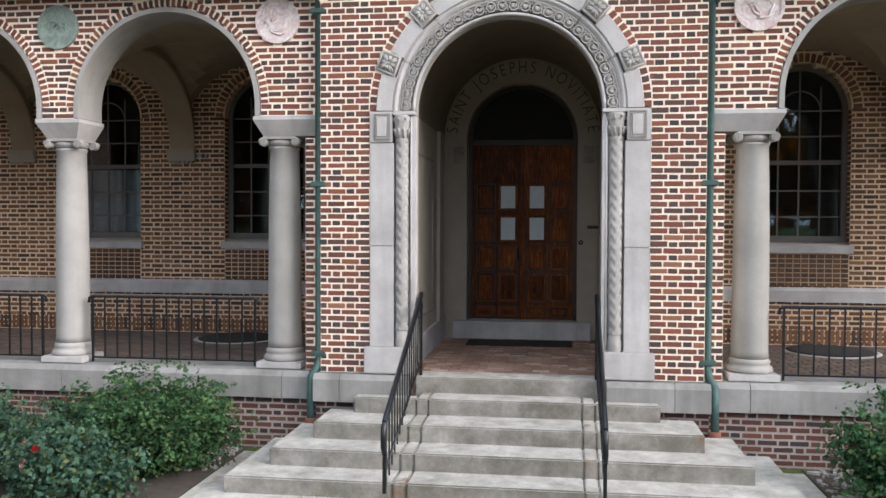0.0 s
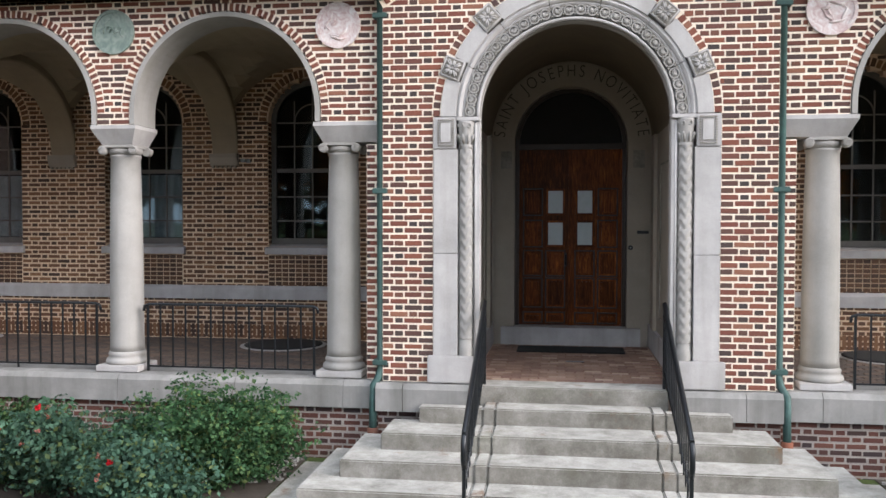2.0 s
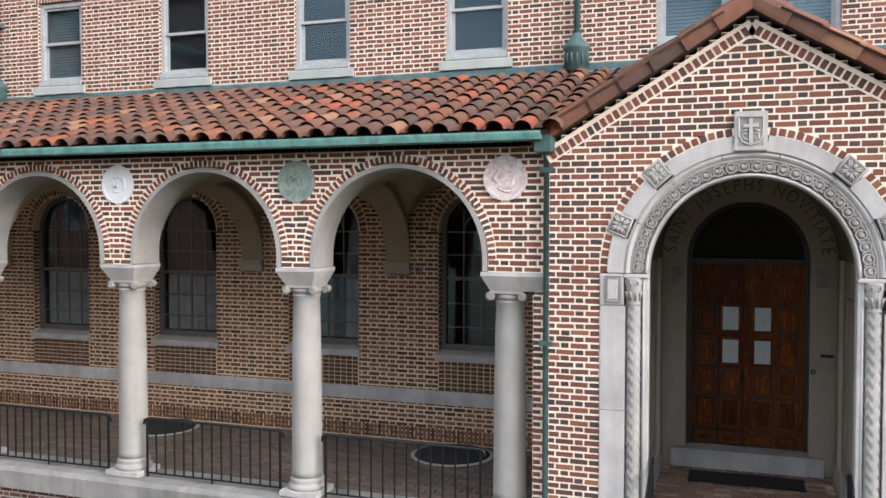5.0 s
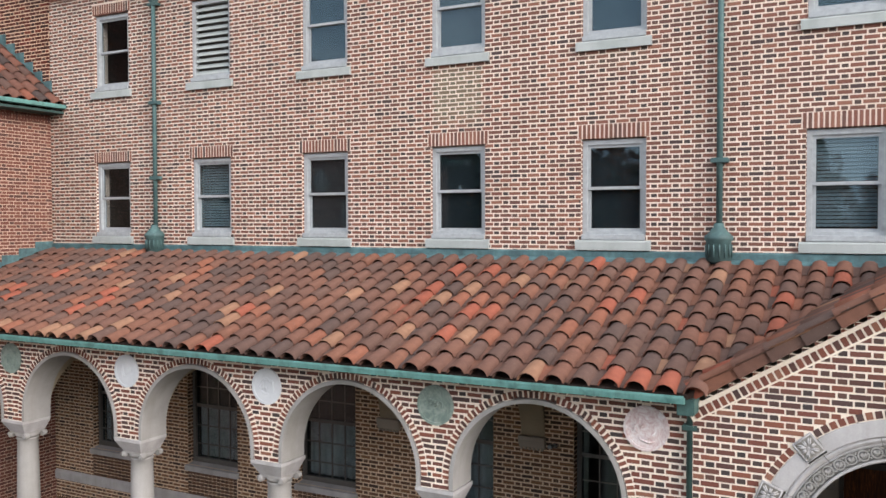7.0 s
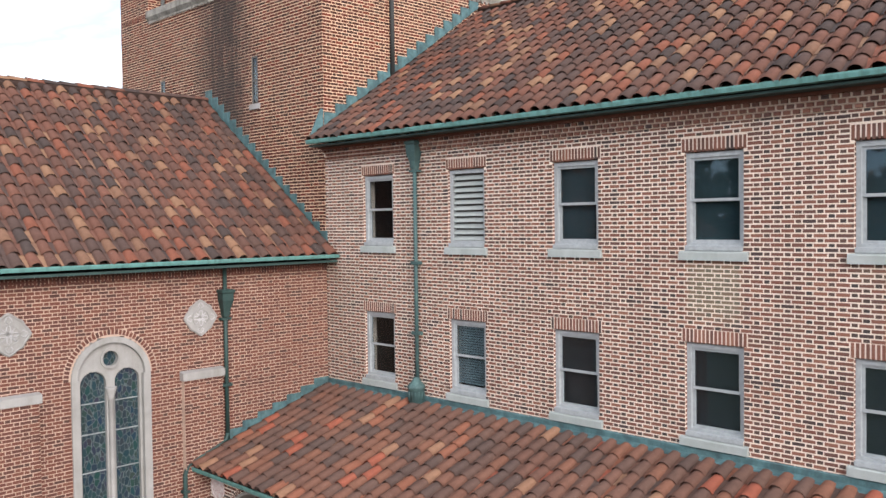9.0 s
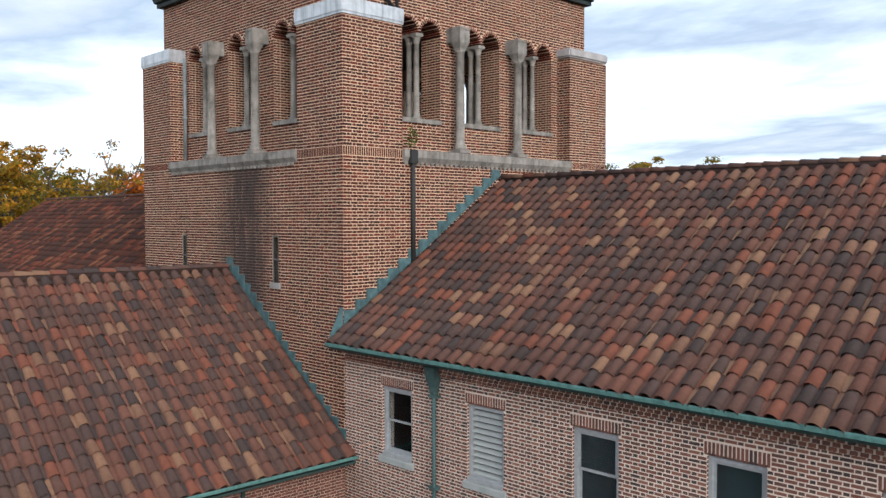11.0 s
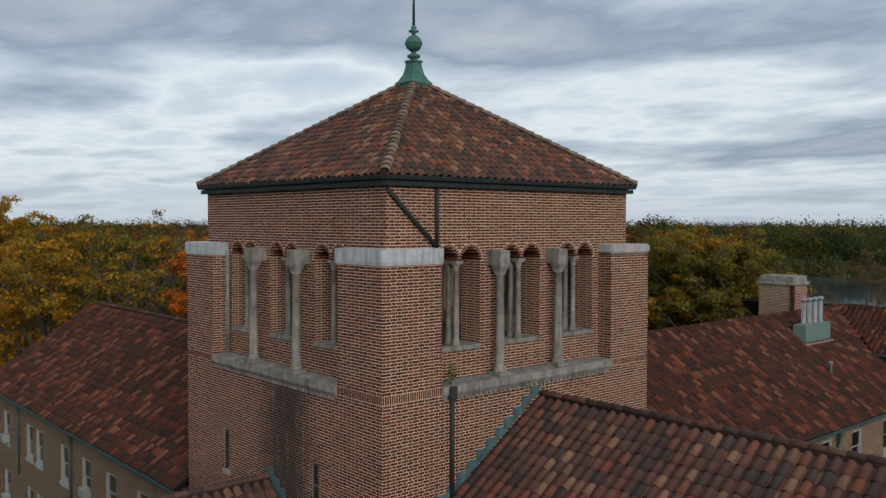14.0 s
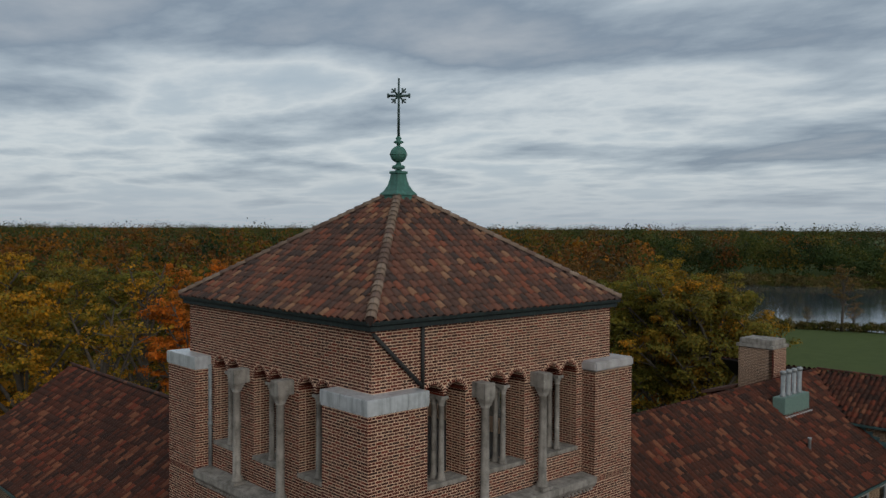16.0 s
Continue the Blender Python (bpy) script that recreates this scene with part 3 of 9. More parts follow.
def brick_wall(name, label, frame, u0, u1, z0, z1, openings, brick, mortar, thick, near=None, clip=None, fine=False, voids=None, shift=0.0, trim=(0.0, 0.0), scale=1.0, joint=JOINT):
    """A brick wall: a mortar core in courses with a proud brick in every place. near: the stretch whose bricks are objects of their own.
    clip: for a course's middle height, the free stretch of u. voids: openings that take out bricks and not the core."""
    rng = random.Random(name)
    core = Geo()
    items = []
    rows = int(round((z1 - z0) / (COURSE * scale)))
    high = (z1 - z0) / rows
    run = None
    for k in range(rows):
        za, zb = z0 + k * high, z0 + (k + 1) * high
        a, b = (u0, u1) if clip is None else clip((za + zb) / 2)
        a, b = max(a, u0), min(b, u1)
        if b - a < 0.02:
            continue
        cuts = blocked(openings, za, zb)
        solid = tuple((p + (trim[0] if p == a else 0), q - (trim[1] if q == b else 0)) for p, q in free(a, b, cuts))
        if run and run[0] == solid and abs(run[2] - za) < 1e-6:
            run[2] = zb
        else:
            for p, q in run[0] if run else ():
                core.box(p, 0, run[1], q, thick, run[2])
            run = [solid, za, zb]
        zm = (za + zb) / 2
        spans = free(a, b, cuts + blocked(voids or [], zm - 0.001, zm + 0.001))
        stretch, head = STRETCH * scale, HEAD * scale
        pitch = stretch + head + 2 * joint
        u = math.floor(a / pitch) * pitch - pitch + (pitch / 2 if k % 2 else 0) + shift
        long = True
        while u < b:
            length = stretch if long else head
            for p, q in spans:
                s, e = max(u, p), min(u + length, q)
                s, e = (p + 0.003 if s - p < 0.062 else s), (q - 0.003 if q - e < 0.062 else e)
                if e - s > 0.03 and u < q and u + length > p:
                    items.append(((s + e) / 2, (za + zb) / 2, e - s, high - joint, 0 if long else 1))
            u += length + joint
            long = not long
    for p, q in run[0] if run else ():
        core.box(p, 0, run[1], q, thick, run[2])
    core.v = [tuple(c) for c in frame.many(np.array(core.v))]
    wall = part(name, core, mortar)
    tagged(wall, label, "wall", kind="structure")
    lone, rest = [], []
    if near:
        inside = [i for i in items if near[0] <= i[0] <= near[1] and near[2] <= i[1] <= near[3]]
        lone = inside[:230]
        taken = set(lone)
        rest = [i for i in items if i not in taken]
    else:
        rest = items
    if lone:
        me = shell(BRICK_BASE * [1, BRICK_DEPTH, 1] - [0, PROUD, 0], BRICK_FACES, "brick", brick)
        me_head = shell(BRICK_BASE * [1, BRICK_DEPTH, 1] - [0, PROUD, 0], BRICK_FACES, "brick", HEADS.get(brick, brick))
        for c, z, length, h, end in lone:
            ob = new("brick", me_head if end else me)
            ob.matrix_world = frame.matrix(c + rng.gauss(0, 0.0015), rng.uniform(-0.002, 0.0015), z + rng.gauss(0, 0.0016), rng.gauss(0, 0.011)) @ Matrix.Diagonal((length + rng.gauss(0, 0.004), 1, h + rng.gauss(0, 0.0024), 1))
            ob.parent = wall
    if rest:
        base, faces = (BRICK_BASE, BRICK_FACES) if fine else (PLAIN_BASE, PLAIN_FACES)
        r = np.array(rest)
        g = np.random.RandomState(len(rest))
        p = np.repeat(base[None], len(r), 0)
        p[..., 0] = p[..., 0] * (r[:, 2] + g.normal(0, 0.0035, len(r)))[:, None] + r[:, 0][:, None]
        p[..., 2] = p[..., 2] * (r[:, 3] + g.normal(0, 0.002, len(r)))[:, None] + (r[:, 1] + g.normal(0, 0.0014, len(r)))[:, None]
        p[..., 1] = p[..., 1] * BRICK_DEPTH - PROUD + g.uniform(-0.002, 0.0015, len(r))[:, None]
        f = faces[None] + (np.arange(len(r)) * len(base))[:, None, None]
        me = shell(frame.many(p), f.reshape(-1, 4), "brickwork", brick)
        me.materials.append(HEADS.get(brick, brick))
        me.polygons.foreach_set("material_index", np.repeat(r[:, 4].astype(np.int32), len(faces)))
        ob = new("brickwork", me)
        ob.parent = wall
        tagged(ob, kind="stuff")
    return wall


def voussoirs(wall, frame, c, zc, r0, r1, brick, n, a0=0.0, a1=math.pi, alone=False, skip=None, proud=0.0065, deep=BRICK_DEPTH + 0.01, joint=JOINT):
    """A ring of bricks on edge about an arch."""
    mid, h = (r0 + r1) / 2, r1 - r0
    width = mid * (a1 - a0) / n - joint
    me = shell(BRICK_BASE * [width, deep, h - 0.012] - [0, proud, 0], BRICK_FACES, "brick", brick)
    spots = []
    for i in range(n):
        a = a0 + (a1 - a0) * (i + 0.5) / n
        if skip and any(abs(a - s) < w for s, w in skip):
            continue
        spots.append(frame.matrix(c + mid * math.cos(a), 0, zc + mid * math.sin(a), math.pi / 2 - a))
    if alone:
        for m in spots:
            ob = new("brick", me)
            ob.matrix_world = m
            ob.parent = wall
    else:
        base = np.array([v.co for v in me.vertices])
        pts = np.array([[(m @ Vector(v))[:] for v in base] for m in spots])
        f = BRICK_FACES[None] + (np.arange(len(spots)) * len(base))[:, None, None]
        ob = new("brick_arch", shell(pts, f.reshape(-1, 4), "brick_arch", brick))
        ob.parent = wall
    return spots


def soldiers(wall, frame, u0, u1, z0, z1, brick, step=0.0704, proud=0.0065):
    """A row of upright bricks."""
    n = max(1, int(round((u1 - u0) / step)))
    w = (u1 - u0) / n
    p = np.repeat(BRICK_BASE[None], n, 0)
    p[..., 0] = p[..., 0] * (w - 0.022) + (u0 + w * (np.arange(n) + 0.5))[:, None]
    p[..., 2] = p[..., 2] * (z1 - z0 - 0.01) + (z0 + z1) / 2
    p[..., 1] = p[..., 1] * 0.045 - proud
    f = BRICK_FACES[None] + (np.arange(n) * len(BRICK_BASE))[:, None, None]
    ob = new("soldier_course", shell(frame.many(p), f.reshape(-1, 4), "soldier_course", brick))
    ob.parent = wall
    return ob


def tile_mesh_arrays(radius, length, segs=6, thick=0.018):
    """A half-round cover tile along +y (up the slope), narrower at its upper end."""
    v, f = [], []
    for y, r in ((0.0, radius), (length, radius * 0.8)):
        for i in range(segs + 1):
            a = math.pi * i / segs
            v.append((r * math.cos(a), y, r * math.sin(a) * 0.8 + (0.014 if y == 0 else 0.0)))
    for i in range(segs + 1):
        a = math.pi * i / segs
        v.append(((radius - thick) * math.cos(a), 0.0, (radius - thick) * math.sin(a) * 0.92 + 0.016))
    for i in range(segs + 1):
        a = math.pi * i / segs
        v.append(((radius - thick) * math.cos(a), length * 0.35, (radius - thick) * math.sin(a) * 0.9))
    n = segs + 1
    for i in range(segs):
        f.append((i, i + 1, n + i + 1, n + i))
        f.append((i + 1, i, 2 * n + i, 2 * n + i + 1))
        f.append((2 * n + i + 1, 2 * n + i, 3 * n + i, 3 * n + i + 1))
    return np.array(v), np.array(f)


def tile_roof(name, label, origin, along, up, width, length, tile, pan, inside=None, near=None, pitch=0.3, course=0.375, thick=0.12, segs=6, core=None, shift=0.0):
    """A mission-tile roof slope. origin: the eave's start; along, up: its unit vectors. inside(u, v): whether a tile lies on the slope.
    near: (u0, u1, v0, v1) whose tiles are objects of their own. core: outline of the deck in (u, v)."""
    rng = random.Random(name)
    o, a, b = np.array(origin, float), np.array(along, float), np.array(up, float)
    n = np.cross(a, b)
    n /= np.linalg.norm(n)
    outline = core or [(0, 0), (width, 0), (width, length), (0, length)]
    deck = Geo()
    m = len(outline)
    deck.add([tuple(o + a * u + b * v - n * 0.01) for u, v in outline] + [tuple(o + a * u + b * v - n * thick) for u, v in outline],
             [tuple(range(m)), tuple(range(2 * m - 1, m - 1, -1))] + [(i, i + m, (i + 1) % m + m, (i + 1) % m) for i in range(m)])
    roof = part(name, deck, pan)
    tagged(roof, label, "roof", kind="structure")
    base, faces = tile_mesh_arrays(pitch * 0.41, course * 1.16, segs)
    cols, rows = int(width / pitch), int(math.ceil(length / course))
    lone, rest = [], []
    for i in range(cols):
        u = (i + 0.5) * width / cols + shift
        for k in range(rows):
            v = k * course - 0.05
            if v + course * 0.6 > length or (inside and not inside(u, v + course * 0.5)):
                continue
            spot = (u + rng.gauss(0, 0.006), v + rng.gauss(0, 0.012), rng.gauss(0, 0.018), rng.uniform(0, 0.008))
            if near and near[0] <= u <= near[1] and near[2] <= v <= near[3] and len(lone) < 280:
                lone.append(spot)
            else:
                rest.append(spot)
    rot = Matrix([[a[i], b[i], n[i]] for i in range(3)]).to_4x4()
    if lone:
        me = shell(base, faces, "roof_tile", tile, True)
        for u, v, t, lift in lone:
            ob = new("roof_tile", me)
            ob.matrix_world = Matrix.Translation((o + a * u + b * v + n * lift).tolist()) @ rot @ Matrix.Rotation(t, 4, "Z")
            ob.parent = roof
    if rest:
        r = np.array(rest)
        c, s = np.cos(r[:, 2])[:, None], np.sin(r[:, 2])[:, None]
        x, y, z = base[None, :, 0], base[None, :, 1], base[None, :, 2]
        pu, pv, pn = x * c - y * s + r[:, 0][:, None], x * s + y * c + r[:, 1][:, None], z + r[:, 3][:, None]
        pts = o + pu[..., None] * a + pv[..., None] * b + pn[..., None] * n
        f = faces[None] + (np.arange(len(r)) * len(base))[:, None, None]
        ob = new("tiling", shell(pts, f.reshape(-1, 4), "tiling", tile, True))
        ob.parent = roof
        tagged(ob, kind="stuff")
    # pans: shallow troughs between the covers
    g = Geo()
    for i in range(cols + 1):
        u = i * width / cols + shift
        vs = [k * course for k in range(rows + 1) if (inside is None or inside(u, k * course)) and k * course <= length]
        if len(vs) < 2:
            continue
        for k in range(len(vs) - 1):
            v0, v1 = vs[k] - 0.03, vs[k + 1] + 0.02
            if vs[k + 1] - vs[k] > course * 1.5:
                continue
            pr = [(-pitch * 0.27, 0.03), (-pitch * 0.15, 0.008), (pitch * 0.15, 0.008), (pitch * 0.27, 0.03)]
            g.add([tuple(o + a * (u + q) + b * v0 + n * (h + 0.014)) for q, h in pr] + [tuple(o + a * (u + q) + b * v1 + n * h) for q, h in pr],
                  [(j, j + 1, j + 5, j + 4) for j in range(3)])
    ob = part("pan_tiles", g, tile, roof)
    tagged(ob, kind="stuff")
    return roof


def cap_tiles(roof, points, tile, radius=0.11, course=0.36, alone=True):
    """A row of half-round tiles along a ridge, hip or gable edge."""
    base, faces = tile_mesh_arrays(radius, course * 1.15, 8, 0.02)
    me = shell(base, faces, "ridge_tile", tile, True)
    p, q = Vector(points[0]), Vector(points[1])
    d = (q - p).normalized()
    side = d.cross(Vector((0, 0, 1))).normalized()
    top = side.cross(d)
    rot = Matrix(((side.x, d.x, top.x, 0), (side.y, d.y, top.y, 0), (side.z, d.z, top.z, 0), (0, 0, 0, 1)))
    n = int((q - p).length / course)
    for i in range(n):
        ob = new("ridge_tile", me)
        ob.matrix_world = Matrix.Translation(p + d * (i * (q - p).length / n)) @ rot @ Matrix.Rotation(random.gauss(0, 0.02), 4, "Z")
        ob.parent = roof

# ---------- plan, metres ----------
GROUND, FLOOR = 0.12, 0.98
PX, PY = -0.54, 9.25                 # portal axis and face
AY, BACK = 9.35, 12.65               # arcade face, main wall face
COLUMNS_L = (-3.13, -5.77, -8.43, -11.14, -13.86, -16.58)
COLUMNS_R = (2.06, 4.70, 7.34)
BAYS = [(COLUMNS_L[i + 1], COLUMNS_L[i]) for i in range(5)] + [(2.06, 4.70), (4.70, 7.34)]
ARCH_R, SPRING = 1.10, 4.0
NAVE_X = -17.05
TX, TY, TH = -22.38, 17.95, 5.30     # tower centre and half width


def south(y):
    return Frame(0, y, 1, 0, 0, 1)


def east(x):
    return Frame(x, 0, 0, 1, -1, 0)


# ---------- ground ----------


def ground_height(x, y):
    d, a = math.hypot(x + 1, y), math.degrees(math.atan2(-(x + 1), y))
    side = max(0.0, min((34 - a) / 4, (a + 42) / 4, 1.0))
    t = min(max((d - 243) / 25, 0), 1) * (1 - min(max((d - 418) / 26, 0), 1))
    return GROUND - 4.6 * t * side - 2.2 * min(max((d - 120) / 80, 0), 1) * (1 - min(max((d - 400) / 200, 0), 1)) * side


def make_ground():
    m = Mat("grass_ground", 0.95)
    m.b.inputs["Specular IOR Level"].default_value = 0.08
    c = m.ramp(m.noise(0.35, 6, 0.65), ((0.3, (0.058, 0.082, 0.026)), (0.7, (0.080, 0.104, 0.036))))
    c = m.mix(0.5, c, m.ramp(m.noise(14, 5, 0.7), ((0.3, (0.5, 0.5, 0.45)), (0.7, (1, 1, 1)))), "MULTIPLY")
    # unseen pale court added before the building to bounce light up at it
    sp = m.t.nodes.new("ShaderNodeSeparateXYZ")
    m.link(m.geo.outputs["Position"], sp.inputs[0])
    near_y = m.math("MULTIPLY", m.math("SUBTRACT", 9.0, m.math("ADD", sp.outputs[1], m.math("MULTIPLY", m.noise(0.5, 4), 3.0))), 0.5, True)
    near_x = m.math("MULTIPLY", m.math("SUBTRACT", 38.0, m.math("ABSOLUTE", sp.outputs[0])), 0.2, True)
    # mask of the added bounce court
    worn = m.math("MULTIPLY", m.math("MULTIPLY", near_y, near_x), m.ramp(m.noise(0.25, 5, 0.6), ((0.3, (0.6, 0.6, 0.6)), (0.6, (1, 1, 1)))))
    c = m.mix(worn, c, m.ramp(m.noise(9, 5, 0.7), ((0.3, (0.115, 0.105, 0.082)), (0.7, (0.185, 0.168, 0.135)))))
    m.color(c).bump(m.noise(30, 4), 0.6, 0.02)
    rings = [0, 6, 12, 20, 35, 55, 80, 110, 140, 170, 185, 200, 208, 216, 225, 240, 246, 252, 258, 264, 272, 300, 350, 400, 415, 424, 432, 440, 450, 480, 540, 650, 800, 1000, 1400, 2000, 3000, 4500]
    n = 180
    v, f = [], []
    for r in rings:
        for k in range(n):
            a = 2 * math.pi * k / n
            x, y = -1 + r * math.cos(a), r * math.sin(a)
            v.append((x, y, ground_height(x, y)))
    for i in range(len(rings) - 1):
        for k in range(n):
            j = (k + 1) % n
            f.append((i * n + k, i * n + j, (i + 1) * n + j, (i + 1) * n + k))
    ob = new("ground", shell(np.array(v), np.array(f), "ground", m.m, True))
    tagged(ob, "mown grass ground sheet with worn darker patches", "ground", kind="structure")


make_ground()
m = Mat("lake_water", 0.07)
m.color(m.ramp(m.noise(0.02, 3), ((0.3, (0.030, 0.042, 0.054)), (0.7, (0.045, 0.057, 0.068))))).bump(m.noise(0.6, 4, 0.6, (1, 3, 1)), 0.12, 0.05)
v, f = [], []
for k in range(25):
    a = math.radians(-38 + 69 * k / 24)
    wob = 8 * math.sin(k * 1.1)
    for d in (253 + 4 * math.sin(k * 0.9), 432 + wob):
        v.append((-1 - d * math.sin(a), d * math.cos(a), -3.0))
for k in range(24):
    f.append((2 * k, 2 * k + 1, 2 * k + 3, 2 * k + 2))
tagged(new("water", shell(np.array(v), np.array(f), "water", m.m)), "still grey-blue lake beyond the lawn", "lake", kind="structure")
# ---------- portal block ----------
GABLE_RISE = 0.6
SZ = 3.89                            # spring of the portal arch
P0, P1 = -2.60, 1.53
portal_clip = lambda z: (P0, P1) if z < 5.26 else (PX - (6.50 - z) / GABLE_RISE, PX + (6.50 - z) / GABLE_RISE)  # noqa: E731
portal = brick_wall("wall_portal", "red and purple brick entrance gable with cream mortar joints", south(PY), P0, P1, 1.02, 6.50,
                    [("rect", PX - 1.502, PX + 1.502, 1.0, 3.88), ("arch", PX, 1.40, SZ, 1.0), ("rect", PX - 0.15, PX + 0.15, 5.2, 5.48)],
                    M_BRICK, M_MORTAR, 0.42, near=(P0, P1, 2.2, 6.6), clip=portal_clip, fine=True, voids=[("arch", PX, 1.516, SZ, SZ)], joint=0.0165)
voussoirs(portal, south(PY), PX, SZ, 1.424, 1.512, M_BRICK, 54, 0.0, math.pi, True,
          [(math.pi / 2, 0.125)] + [(a, 0.085) for a in (0.40, 0.87, math.pi - 0.40, math.pi - 0.87)])
# sloping course of bricks under the gable tiles
for side in (-1, 1):
    run = Geo()
    n = 30
    for i in range(n):
        t = (i + 0.5) / n
        x, z = PX + side * (2.02 * (1 - t) + 0.03), 5.28 + 1.22 * t - 0.135
        a = math.atan2(1.22, -side * 2.02)
        m = Matrix.Translation((x, PY, z)) @ Matrix.Rotation(-math.atan2(1.22, -side * 2.02) if side > 0 else -math.atan2(1.22, 2.02), 4, "Y")
        pts = [m @ Vector(p) for p in BRICK_BASE * [0.058, 0.06, 0.10] - [0, 0.018, 0]]
        run.add(pts, BRICK_FACES.tolist())
    part("raking_course", run, M_BRICK, portal)
    d, nrm = Vector((-side, 0, GABLE_RISE)).normalized(), Vector((side * GABLE_RISE, 0, 1)).normalized()
    foot = Vector((PX + side * 2.10, PY, 5.155))
    bed = Geo()
    corners = [foot + d * a - nrm * b for a, b in ((0, -0.06), (2.45, -0.06), (2.45, 0.098), (0, 0.098))]
    bed.add([p + Vector((0, y, 0)) for y in (-0.012, 0.02) for p in corners], [(0, 1, 2, 3), (7, 6, 5, 4), (0, 4, 5, 1), (1, 5, 6, 2), (2, 6, 7, 3), (3, 7, 4, 0)])
    part("raking_bed", bed, M_MORTAR, portal)
# side walls of the portal block over the arcade roof
for nm, x0 in (("wall_portal_west", P0), ("wall_portal_east", P1 - 0.25)):
    g = Geo()
    g.box(x0 + 0.004, PY + 0.43, GROUND, x0 + 0.25, BACK - 0.01, 5.2)
    tagged(part(nm, g, M_PORCH), "plain stone side wall of the entrance porch", "wall", kind="structure")

# ---------- arcade ----------
arches = [("arch", (a + b) / 2, ARCH_R + 0.03, SPRING, 3.86) for a, b in BAYS]
left_arches, right_arches = arches[:5], arches[5:]
fa = south(AY)
arcade_l = brick_wall("wall_arcade_west", "red brick arcade spandrel wall with cream joints", fa, NAVE_X, P0, 3.87, 5.27, left_arches,
                      M_BRICK, M_MORTAR, 0.48, near=(-6.2, P0, 3.8, 5.3), fine=True, voids=[("arch", (a + b) / 2, 1.226, SPRING, SPRING) for a, b in BAYS[:5]] + [("disc", x, 0.25, 4.92) for x in (-3.12, -5.755, -8.415, -11.14, -13.87, -16.6)])
arcade_r = brick_wall("wall_arcade_east", "red brick arcade spandrel wall with cream joints", fa, P1, 9.5, 3.87, 5.27, right_arches,
                      M_BRICK, M_MORTAR, 0.48, near=(P1, 3.6, 3.8, 5.3), fine=True, voids=[("arch", (a + b) / 2, 1.226, SPRING, SPRING) for a, b in BAYS[5:]] + [("disc", x, 0.25, 4.92) for x in (2.05, 4.7)])
for i, (a, b) in enumerate(BAYS):
    w = arcade_l if i < 5 else arcade_r
    c = (a + b) / 2
    voussoirs(w, fa, c, SPRING, 1.124, 1.224, M_BRICK, 54, 0, math.pi, i in (0, 1, 5), joint=0.026)
    g = Geo()
    g.ring((c, SPRING), ARCH_R - 0.035, ARCH_R + 0.02, AY - 0.016, AY + 0.50, n=40)
    for s in (-1, 1):
        x0, x1 = sorted((c + s * (ARCH_R - 0.035), c + s * (ARCH_R + 0.02)))
        g.box(x0, AY - 0.016, 3.875, x1, AY + 0.50, SPRING)
    part("arch_soffit", g, M_STONE, w, "smooth pale stone arch lining")
# short brick piers beside the portal and at the chapel wall
for nm, u0, u1, y in (("wall_pier_west", -2.80, P0 - 0.004, AY), ("wall_pier_east", P1 + 0.004, 1.73, AY), ("wall_pier_end", NAVE_X + 0.01, -16.72, AY)):
    brick_wall(nm, "narrow red brick pier of the arcade", south(y), u0, u1, 1.02, 3.62 if nm != "wall_pier_end" else 3.86, [], M_BRICK, M_MORTAR, 0.46, fine=True)
# base wall under the arcade and its stone ledge
for nm, u0, u1, nr in (("wall_base_west", NAVE_X, P0 - 0.05, (-5.2, -2.6, 0, 1)), ("wall_base_east", P1 + 0.05, 9.5, (1.5, 4.5, 0, 1))):
    brick_wall(nm, "dark red brick plinth wall below the stone ledge", south(AY - 0.02), u0, u1, 0.0, 0.70, [], M_BRICK_BASE, M_MORTAR_BASE, 0.4, near=nr, fine=True)
brick_wall("wall_base_portal", "dark red brick plinth wall below the entrance", south(PY - 0.02), P0 - 0.05, P1 + 0.05, 0.0, 0.70, [], M_BRICK_BASE, M_MORTAR_BASE, 0.4, fine=True)


def ledge(name, x0, x1, y, blocks):
    t = thing(name, "weathered grey limestone ledge with chamfered top edge", "ledge", kind="structure")
    n = len(blocks) - 1
    for i in range(n):
        a, b = blocks[i], blocks[i + 1]
        g = Geo()
        prof = [(y - 0.10, 0.71), (y - 0.10, 0.955), (y - 0.055, 1.01), (y + 0.52, 1.018), (y + 0.52, 0.71)]
        g.prism(prof, a + 0.003, b - 0.003, "x")
        part("ledge_stone", g, M_LEDGE, t)
    return t


ledge("ledge_west", 0, 0, AY, [NAVE_X + 0.01, -15.4, -13.8, -12.2, -10.5, -8.9, -7.3, -5.7, -4.3, -3.05, P0 - 0.07])
ledge("ledge_east", 0, 0, AY, [P1 + 0.07, 2.0, 3.4, 4.9, 6.4, 7.9, 9.5])
ledge("ledge_portal_west", 0, 0, PY - 0.02, [P0 - 0.06, -2.36, PX - 1.06])
ledge("ledge_portal_east", 0, 0, PY - 0.02, [PX + 1.06, 1.22, P1 + 0.06])

# ---------- floor ----------
g = Geo()
g.box(NAVE_X, AY + 0.50, 0.5, 9.5, BACK + 0.3, FLOOR - 0.03)
g.box(PX - 1.05, PY + 0.1, 0.3, PX + 1.05, AY + 0.51, FLOOR - 0.031)
floor = part("floor", g, M_MORTAR_NAVE)
tagged(floor, "porch floor of worn red brick pavers", "floor", kind="structure")

